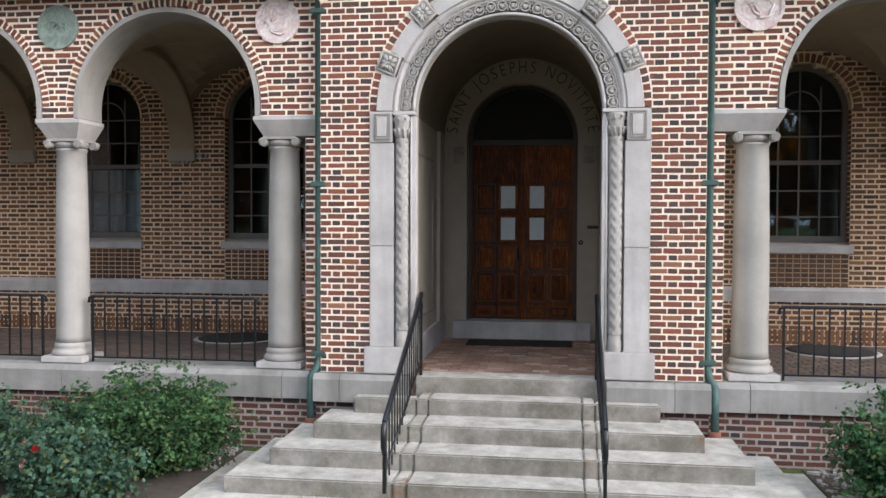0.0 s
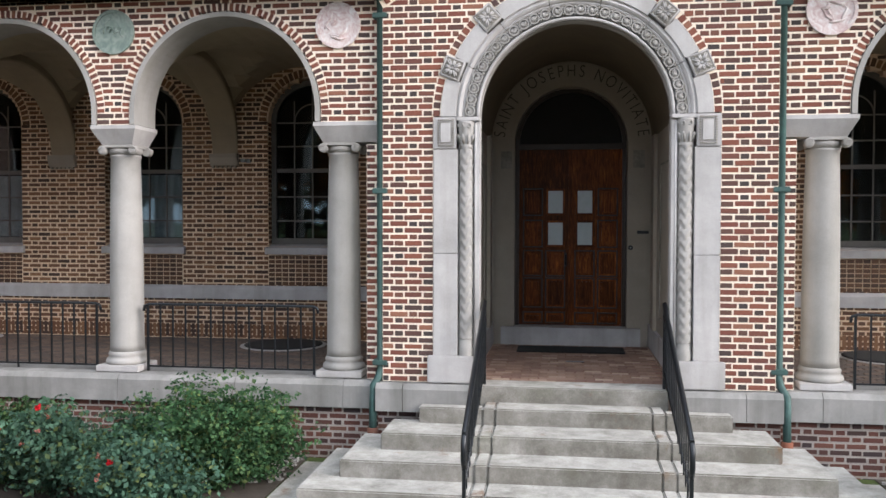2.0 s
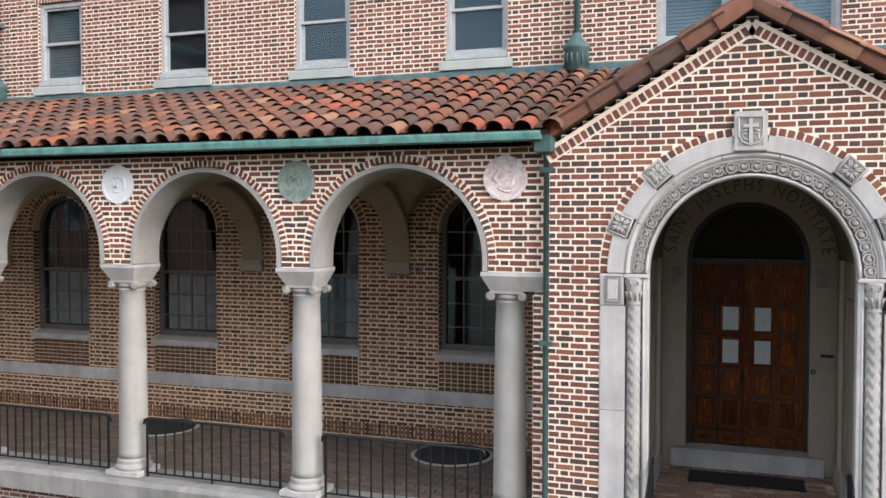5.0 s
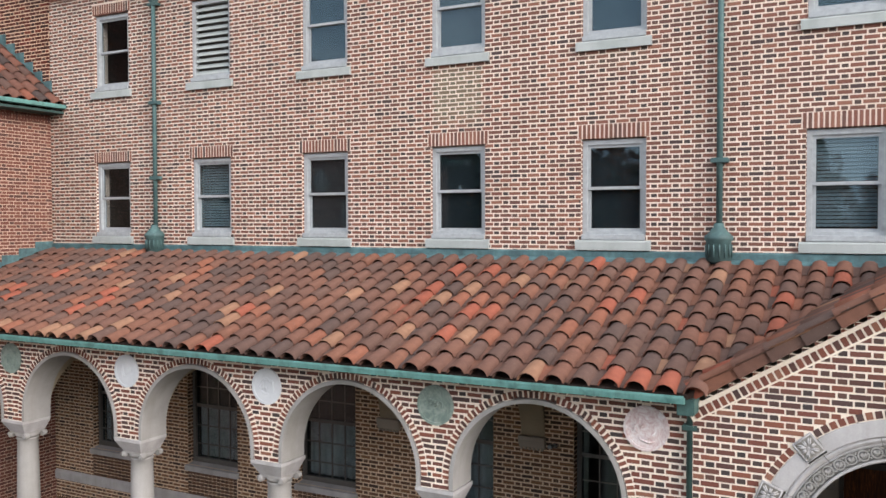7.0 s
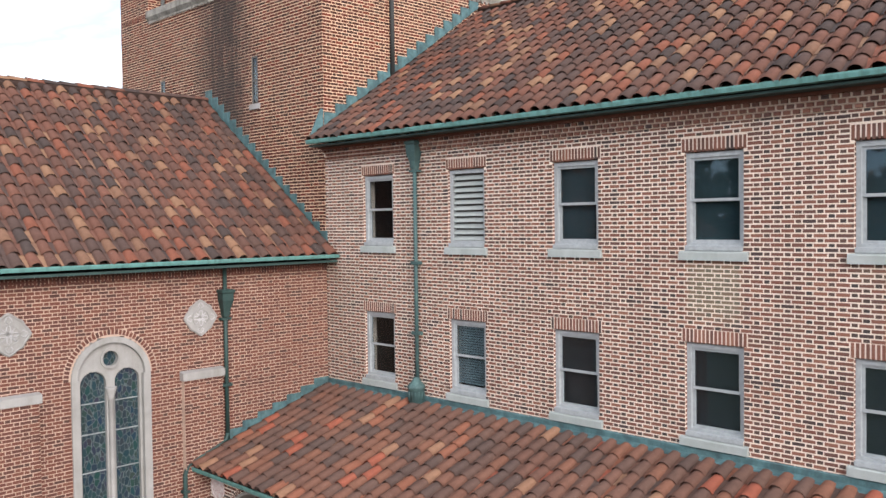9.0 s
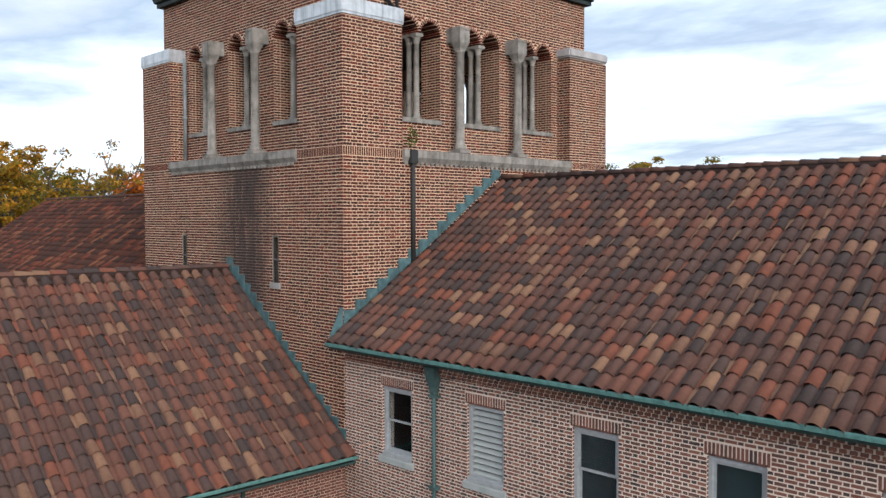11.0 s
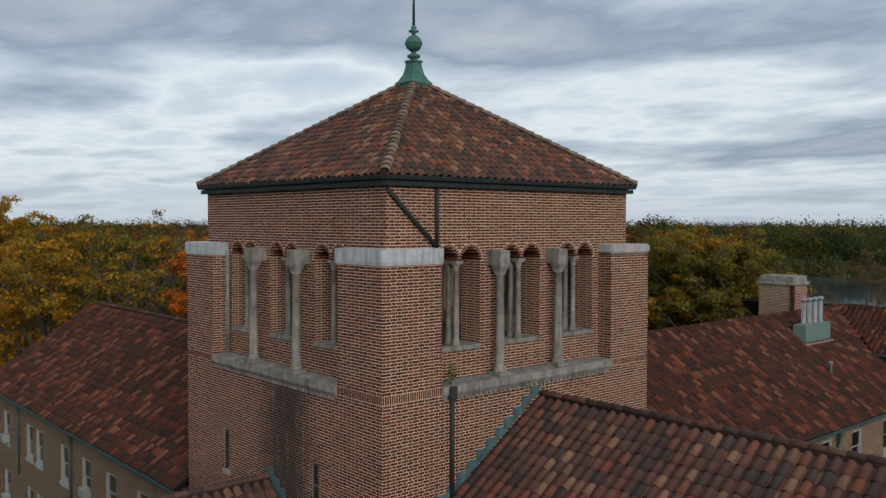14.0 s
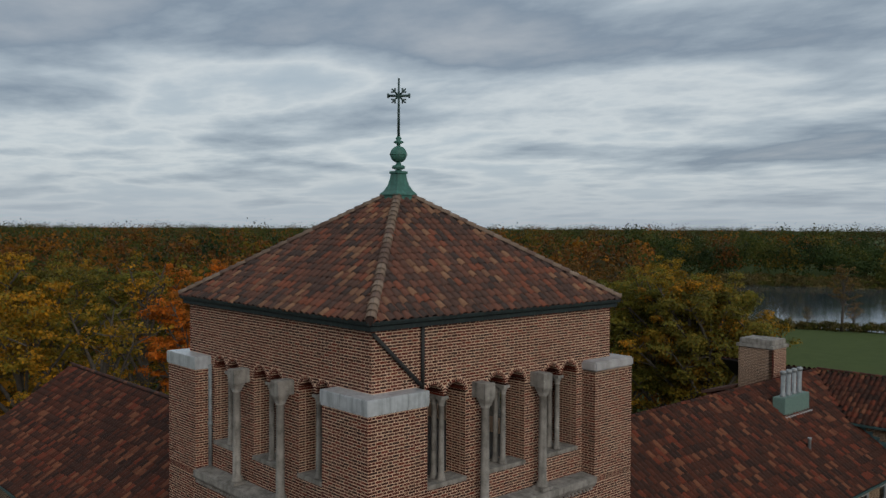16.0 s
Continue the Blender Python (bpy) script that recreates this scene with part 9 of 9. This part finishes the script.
kinds = [tree("tree", "tall autumn tree with yellow-brown leaves", 21, 7.5, M_LEAF_YEL, 1, 34), tree("tree", "tall autumn tree with orange leaves", 20, 7.0, M_LEAF_ORG, 2, 34),
         tree("tree", "tall autumn tree with rust brown leaves", 21, 7.5, M_LEAF_BRN, 3, 32), tree("tree", "tall tree with olive green turning leaves", 21, 8.0, M_LEAF_OLV, 4, 34),
         tree("tree", "half-bare tree with thin yellow leaves", 20, 6.0, M_LEAF_YEL, 5, 12, 1.0, 0.45)]
PLACES = [(0, 74, 66, 0.98), (4, 69, 62, 1.0), (4, 66.5, 80, 1.08), (1, 63.5, 72, 0.95), (3, 72, 92, 1.02), (1, 59.8, 88, 0.93), (0, 77, 84, 1.05), (3, 67, 100, 1.0),
          (1, 63, 98, 0.98), (2, 57.5, 105, 0.98), (1, 60.5, 112, 0.9), (2, 54, 110, 0.95), (0, 51, 104, 0.9), (3, 47, 108, 0.9), (2, 43.5, 104, 0.92), (0, 40, 96, 0.92),
          (3, 35.2, 88, 1.0), (3, 32.8, 84, 0.98), (0, 30.8, 80, 0.95), (3, 29.5, 86, 0.92), (0, 28.4, 92, 0.78), (2, 37.5, 108, 0.95), (0, 33.5, 104, 0.95), (1, 79, 100, 1.0),
          (2, 75, 108, 1.0), (0, 70.5, 112, 0.96), (3, 50, 122, 0.95), (2, 45, 126, 0.95), (1, 38.5, 124, 0.9), (3, 30.0, 78, 0.95)]
rng_t = random.Random(7)
for i, (k, yaw, dist, s) in enumerate(PLACES):
    x, y = spot(yaw, dist)
    m = Matrix.Translation((x, y, ground_height(x, y))) @ Matrix.Rotation(rng_t.uniform(0, 6.28), 4, "Z")
    first = not any(p[0] == k for p in PLACES[:i])
    ob = kinds[k] if first else copy_thing(kinds[k], m)
    ob.matrix_world = m
    ob.scale = (s, s, s * rng_t.uniform(0.95, 1.05))
# shore trees, thin and half bare
shore = tree("shore_tree", "thin half-bare tree on the lake shore", 13, 4.2, M_LEAF_TAN, 11, 15, 1.0, 0.3)
for i, (yaw, dist, s) in enumerate(((22.3, 243, 1.3), (18.9, 242, 0.8), (21.6, 246, 0.6), (17.3, 245, 0.9), (24.2, 245, 0.45))):
    x, y = spot(yaw, dist)
    m = Matrix.Translation((x, y, ground_height(x, y))) @ Matrix.Rotation(i * 1.3, 4, "Z")
    ob = shore if i == 0 else copy_thing(shore, m)
    ob.matrix_world = m
    ob.scale = (s, s, s)
    tagged(ob, group="shore trees")

# far woods
def woods(name, label, near, far, step, per, leaf, high, lo, hi, species, seed, keep, wide=1.0):
    """Woods of many crowns, each a heap of leafy clumps of one species."""
    rng = np.random.RandomState(seed)
    crowns = []
    d = near
    while d < far:
        n = max(1, int(d * math.radians(hi - lo) / step))
        for k in range(n):
            yaw = lo + (hi - lo) * (k + rng.uniform(0, 1)) / n
            dd = d + rng.uniform(-step / 2, step / 2)
            if keep(yaw, dd):
                x, y = spot(yaw, dd)
                h = high * rng.uniform(0.68, 1.12) * (1.0 + 0.13 * math.sin(yaw * 0.71 + dd * 0.004) + 0.09 * math.sin(yaw * 1.9 + dd * 0.011))
                crowns.append((x, y, ground_height(x, y), h))
        d += step * 0.85
    c = np.array(crowns)
    lumps = 11
    cl = np.repeat(c, lumps, 0)
    kind = np.repeat(rng.choice(len(species), len(c), p=[w for _, w in species]), lumps)
    ang, rad = rng.uniform(0, 6.28, len(cl)), rng.uniform(0.0, 1.0, len(cl)) ** 0.6 * cl[:, 3] * 0.22 * wide
    lz = cl[:, 2] + cl[:, 3] * (0.80 - 0.74 * (rad / (cl[:, 3] * 0.22 * wide)) ** 1.2 * rng.uniform(0.3, 1.0, len(cl)) + rng.uniform(-0.08, 0.06, len(cl)))
    centre = np.stack([cl[:, 0] + rad * np.cos(ang), cl[:, 1] + rad * np.sin(ang), lz], 1)
    size = cl[:, 3] * rng.uniform(0.12, 0.2, len(cl)) * wide
    q = max(4, per // lumps)
    n = len(cl) * q
    cc, ss, kk = np.repeat(centre, q, 0), np.repeat(size, q), np.repeat(kind, q)
    u = rng.normal(0, 1, (n, 3))
    u[:, 2] = np.abs(u[:, 2]) * 0.9 - 0.35
    u /= np.linalg.norm(u, axis=1)[:, None]
    pp = cc + u * (ss * rng.uniform(0.8, 1.06, n))[:, None]
    out = u + rng.normal(0, 0.32, (n, 3))
    a = np.cross(out, rng.normal(0, 1, (n, 3)))
    a /= np.linalg.norm(a, axis=1)[:, None]
    b = np.cross(a, out)
    b /= np.linalg.norm(b, axis=1)[:, None]
    s = (leaf * rng.uniform(0.5, 1.3, n))[:, None]
    v = np.stack([pp - a * s * 0.5, pp + b * s * 0.42, pp + a * s * 0.5, pp - b * s * 0.42], 1)
    me = shell(v.reshape(-1, 3), np.arange(n * 4).reshape(n, 4), name, species[0][0])
    for m, _ in species[1:]:
        me.materials.append(m)
    me.polygons.foreach_set("material_index", kk.astype(np.int32))
    tagged(new(name, me), label, "woods", kind="stuff")


M_W_RUST = leaf_mat("rust_woods_leaf", ((0.0, (0.20, 0.066, 0.015)), (0.5, (0.155, 0.055, 0.015)), (1.0, (0.11, 0.047, 0.015))), 0.05)
M_W_ORG = leaf_mat("orange_woods_leaf", ((0.0, (0.32, 0.105, 0.012)), (0.5, (0.25, 0.090, 0.013)), (1.0, (0.17, 0.072, 0.015))), 0.05)
M_W_YEL = leaf_mat("yellow_woods_leaf", ((0.0, (0.22, 0.125, 0.016)), (0.5, (0.17, 0.105, 0.018)), (1.0, (0.10, 0.08, 0.018))), 0.05)
M_W_OLV = leaf_mat("olive_woods_leaf", ((0.0, (0.075, 0.075, 0.018)), (0.5, (0.055, 0.062, 0.017)), (1.0, (0.09, 0.075, 0.018))), 0.05)
M_W_GRN = leaf_mat("green_woods_leaf", ((0.0, (0.028, 0.044, 0.016)), (0.5, (0.036, 0.052, 0.018)), (1.0, (0.05, 0.058, 0.018))), 0.05)
M_W_BRN = leaf_mat("brown_woods_leaf", ((0.0, (0.075, 0.050, 0.022)), (0.5, (0.060, 0.042, 0.020)), (1.0, (0.09, 0.055, 0.02))), 0.05)
NEAR_W = ((M_W_RUST, 0.26), (M_W_ORG, 0.30), (M_W_YEL, 0.14), (M_W_OLV, 0.12), (M_W_GRN, 0.10), (M_W_BRN, 0.08))
MID_W = ((M_W_RUST, 0.26), (M_W_ORG, 0.20), (M_W_YEL, 0.12), (M_W_OLV, 0.18), (M_W_GRN, 0.14), (M_W_BRN, 0.10))
FAR_W = ((M_W_BRN, 0.26), (M_W_OLV, 0.34), (M_W_GRN, 0.26), (M_W_RUST, 0.08), (M_W_ORG, 0.06))
SHORE_W = ((M_W_GRN, 0.62), (M_W_OLV, 0.28), (M_W_YEL, 0.06), (M_W_ORG, 0.03), (M_W_RUST, 0.01))
M_W_REED = leaf_mat("tan_reed", ((0.0, (0.15, 0.105, 0.05)), (0.5, (0.11, 0.085, 0.04)), (1.0, (0.09, 0.085, 0.035))), 0.08)
dry = lambda yaw, d: not (yaw < 33 and 100 < d < 440)  # noqa: E731
UNDER_W = ((M_W_OLV, 0.26), (M_W_YEL, 0.20), (M_W_GRN, 0.16), (M_W_ORG, 0.26), (M_W_RUST, 0.12))
woods("understorey", "young trees and brush below the autumn trees", 60, 116, 6.5, 300, 0.42, 11.5, 27, 86, UNDER_W, 28, lambda yaw, d: yaw > 33 or 78 < d < 98, 1.25)
woods("woods_near", "dense autumn woods of orange and green crowns", 118, 260, 9.5, 460, 0.8, 19, 28, 88, NEAR_W, 21, dry)
woods("woods_middle", "autumn woods reaching back to the skyline", 260, 620, 14, 160, 1.5, 19, 20, 84, MID_W, 22, lambda yaw, d: yaw > 34 or d > 560, 1.25)
woods("woods_shore", "dark green and russet woods on the far lake shore", 446, 560, 12, 330, 1.15, 21, 2, 36, SHORE_W, 23, lambda yaw, d: True, 1.3)
woods("shore_thicket", "tan reeds and low brush along the far shore", 424, 450, 3.6, 110, 0.9, 3.0, 2, 36, ((M_W_REED, 0.7), (M_W_OLV, 0.3)), 27, lambda yaw, d: True, 2.6)
woods("woods_far", "distant woods along the horizon", 620, 1900, 44, 132, 1.8, 20, 2, 86, FAR_W, 24, lambda yaw, d: True, 2.6)
woods("shore_reeds", "low brush along the lake shore", 240, 252, 2.4, 88, 0.5, 2.8, 8, 34, ((M_W_REED, 0.6), (M_W_OLV, 0.4)), 25, lambda yaw, d: True, 1.8)

# ---------- planting bed before the arcade ----------
BED_Z = GROUND + 0.012
g = Geo()
for x0, x1 in ((NAVE_X + 0.2, PX - 2.92), (PX + 3.07, 9.4)):
    g.box(x0, 5.6, GROUND - 0.05, x1, AY - 0.04, BED_Z)
tagged(part("flower_bed", g, M_SOIL), "dark bare soil of the flower bed", "flower bed", kind="structure")
rng = np.random.RandomState(5)
v, f = [], []
cube = np.array([(-1, -1, -1), (1, -1, -1), (1, 1, -1), (-1, 1, -1), (-1, -1, 1), (1, -1, 1), (1, 1, 1), (-1, 1, 1)]) * 0.5
cf = np.array([(0, 3, 2, 1), (4, 5, 6, 7), (0, 1, 5, 4), (1, 2, 6, 5), (2, 3, 7, 6), (3, 0, 4, 7)])
spots = [(rng.uniform(NAVE_X + 0.3, PX - 2.95), rng.uniform(8.3, 9.25)) for _ in range(3600)] + [(rng.uniform(PX + 3.1, 7.5), rng.uniform(8.2, 9.25)) for _ in range(1200)] + [(rng.uniform(-10.5, -7.2), rng.uniform(6.6, 8.3)) for _ in range(2200)]
for x, y in spots:
    s = rng.uniform(0.018, 0.05, 3) * [1.2, 1, 0.7]
    a = rng.uniform(0, 3.14)
    q = cube * (1 + rng.uniform(-0.25, 0.25, (8, 3))) * s
    q = np.stack([q[:, 0] * math.cos(a) - q[:, 1] * math.sin(a) + x, q[:, 0] * math.sin(a) + q[:, 1] * math.cos(a) + y, q[:, 2] + BED_Z + s[2] * 0.3], 1)
    f.append(cf + 8 * len(v))
    v.append(q)
pebble = Mat("pale_pebble", 0.75)
pebble.color(pebble.mix(0.4, pebble.ramp(pebble.each(), ((0.0, (0.25, 0.235, 0.22)), (0.5, (0.33, 0.315, 0.30)), (1.0, (0.13, 0.12, 0.11)))), pebble.ramp(pebble.noise(60, 3), ((0.3, (0.6, 0.6, 0.6)), (0.7, (1, 1, 1)))), "MULTIPLY"))
tagged(new("gravel", shell(np.array(v), np.concatenate(f), "gravel", pebble.m)), "pale gravel mulch along the wall", "gravel", kind="stuff")


def bush(name, label, x, y, rx, ry, h, leaf_m, size, count, seed, group="", stems=26, per=7):
    """A shrub of woody stems with leaf clumps, ragged in outline."""
    rng = np.random.RandomState(seed)
    t = thing(name, label, "shrub", group)
    g = Geo()
    tips = []
    for i in range(stems):
        a, k = rng.uniform(0, 6.28), rng.uniform(0.15, 1) ** 0.6
        hh = h * rng.uniform(0.35, 1.08) * (1 - 0.4 * k)
        p0 = (x + rx * 0.15 * math.cos(a), y + ry * 0.15 * math.sin(a), BED_Z - 0.02)
        p1 = (x + rx * 0.6 * k * math.cos(a), y + ry * 0.6 * k * math.sin(a), BED_Z + hh * 0.5)
        p2 = (x + rx * k * math.cos(a + 0.2), y + ry * k * math.sin(a + 0.2), BED_Z + hh)
        g.tube([p0, p1, p2], [0.012, 0.008, 0.003], 5, False)
        for _ in range(count // stems):
            q = rng.uniform(-0.25, 1.0)
            c = np.array(p1) * (1 - q) + np.array(p2) * q
            tips.append(c + rng.normal(0, 1, 3) * [rx * 0.14, ry * 0.14, h * 0.09])
    tips = np.array(tips)
    tips[:, 2] = np.maximum(tips[:, 2], BED_Z + 0.05)
    part("stem", g, M_TWIG, t)
    v, f = crown_cloud(tips, 0.11, per, size, rng)
    part("foliage", shell(v, f, "foliage", leaf_m), None, t)
    return t, tips


bush("holly_bush", "dense dark green holly bush before the brick plinth", -4.18, 8.3, 0.88, 0.66, 1.2, M_HOLLY, 0.043, 2900, 31, stems=52, per=13)
rose_a, tips_a = bush("rose_bush", "sprawling blue-green rose bush with a few red roses", -5.25, 7.75, 0.9, 0.62, 1.0, M_ROSE, 0.050, 1700, 32, "rose bushes", 40, 12)
rose_b, tips_b = bush("rose_bush", "sprawling blue-green rose bush with faded blooms", -4.45, 7.3, 0.75, 0.5, 0.72, M_ROSE, 0.050, 1150, 33, "rose bushes", 34, 12)
bush("evergreen_bush", "small dark evergreen bush beside the roses", -6.5, 8.0, 0.72, 0.6, 0.98, M_HOLLY, 0.043, 2100, 34, stems=42, per=13)
bush("evergreen_bush", "dark evergreen bush beside the entrance steps", 3.25, 8.15, 0.75, 0.6, 1.12, M_HOLLY, 0.052, 1500, 35, stems=40, per=10)
bush("evergreen_bush", "dark evergreen bush by the plinth", 4.6, 8.1, 0.7, 0.6, 1.1, M_HOLLY, 0.05, 700, 36, stems=28, per=9)
hyd, tips_h = bush("hydrangea", "hydrangea with light green leaves and dusty pink flower heads", -7.98, 8.08, 0.70, 0.58, 1.02, M_HYDR, 0.115, 330, 37, stems=34, per=5)
bush("low_shrub", "low grey-green shrub on the gravel", -8.7, 8.4, 0.4, 0.35, 0.38, M_ROSE, 0.04, 150, 38, stems=16, per=7)
bush("low_shrub", "scrubby green shrub at the chapel corner", -16.3, 8.9, 0.5, 0.35, 3.4, M_HYDR, 0.10, 260, 39, stems=22, per=6)
rng = np.random.RandomState(40)
top_h = tips_h[np.argsort(-(tips_h[:, 2] * 0.8 - tips_h[:, 1] * 0.9))][:120]
for c in top_h[rng.permutation(len(top_h))[:26]]:
    v, f = leaf_cloud([c + [0, -0.06, 0.05]], (0.062, 0.062, 0.05), 110, 0.028, rng, 0, 1.0)
    part("flower_head", shell(v, f, "flower_head", M_BLOOM), None, hyd, "rounded dusty pink flower head")
for host, tips, n in ((rose_a, tips_a, 2), (rose_b, tips_b, 1)):
    best = tips[np.argsort(-(tips[:, 2] - tips[:, 1] * 0.8))][:24]
    for c in best[rng.permutation(24)[:n]]:
        v, f = leaf_cloud([c + [0, -0.05, 0.05]], (0.02, 0.02, 0.016), 36, 0.028, rng, 0, 1.0)
        part("rose", shell(v, f, "rose", M_RED), None, host, "bright red rose")
    for c in best[rng.permutation(24)[:4]]:
        v, f = leaf_cloud([c + [0, -0.04, 0.04]], (0.012, 0.012, 0.01), 14, 0.02, rng, 0, 1.0)
        part("faded_bloom", shell(v, f, "faded_bloom", M_BLOOM), None, host, "withered dusty pink bloom")


def tuft(x, y, h, n, seed, label):
    rng = np.random.RandomState(seed)
    t = thing("grass_tuft", label, "grass", "grass tufts")
    v, f = [], []
    for i in range(n):
        a, r = rng.uniform(0, 6.28), rng.uniform(0, 0.2)
        hh, lean = h * rng.uniform(0.6, 1.1), rng.uniform(0.1, 0.75)
        bx, by = x + r * math.cos(a), y + r * math.sin(a)
        w = 0.004
        b = len(v)
        for q in range(4):
            s = q / 3
            px, py = bx + lean * hh * s * s * math.cos(a), by + lean * hh * s * s * math.sin(a)
            ww = w * (1 - s * 0.9)
            v += [(px - ww * math.sin(a), py + ww * math.cos(a), BED_Z + hh * (s - 0.25 * lean * s * s)), (px + ww * math.sin(a), py - ww * math.cos(a), BED_Z + hh * (s - 0.25 * lean * s * s))]
        f += [(b + 2 * q, b + 2 * q + 1, b + 2 * q + 3, b + 2 * q + 2) for q in range(3)]
    part("foliage", shell(np.array(v), np.array(f), "foliage", M_GRASSLEAF), None, t)


tuft(-7.0, 7.2, 0.40, 420, 50, "tuft of long green grass beside the roses")
tuft(-6.55, 7.05, 0.36, 320, 51, "tuft of long green grass beside the roses")
tuft(-1.9, 6.6, 0.4, 120, 52, "small tuft of green leaves before the steps")
t = thing("floor_plate", "small dark metal plate set in the porch pavers", "floor plate")
part("plate", Geo().box(PX - 0.06, 11.06, FLOOR - 0.002, PX + 0.17, 11.15, FLOOR + 0.008, 0.003), M_IRON, t)
t = thing("wall_plant", "small yellow-green plant sprouting from the belfry ledge", "plant")
v, f = leaf_cloud(np.array([(EF + 0.02, 14.82, 17.25), (EF + 0.05, 14.78, 17.45), (EF + 0.04, 14.9, 17.38)]), (0.1, 0.16, 0.16), 45, 0.08, np.random.RandomState(3), 0.5)
part("leaves", shell(v, f, "leaves", M_HYDR), None, t)
part("stem", Geo().tube([(EF - 0.02, 14.84, 17.08), (EF + 0.04, 14.82, 17.45)], [0.012, 0.005], 5), M_TWIG, t)
woods("woods_court", "autumn trees closing the grounds on the south side", 62, 95, 8, 420, 1.3, 18, 104, 262, MID_W, 26, lambda yaw, d: True)
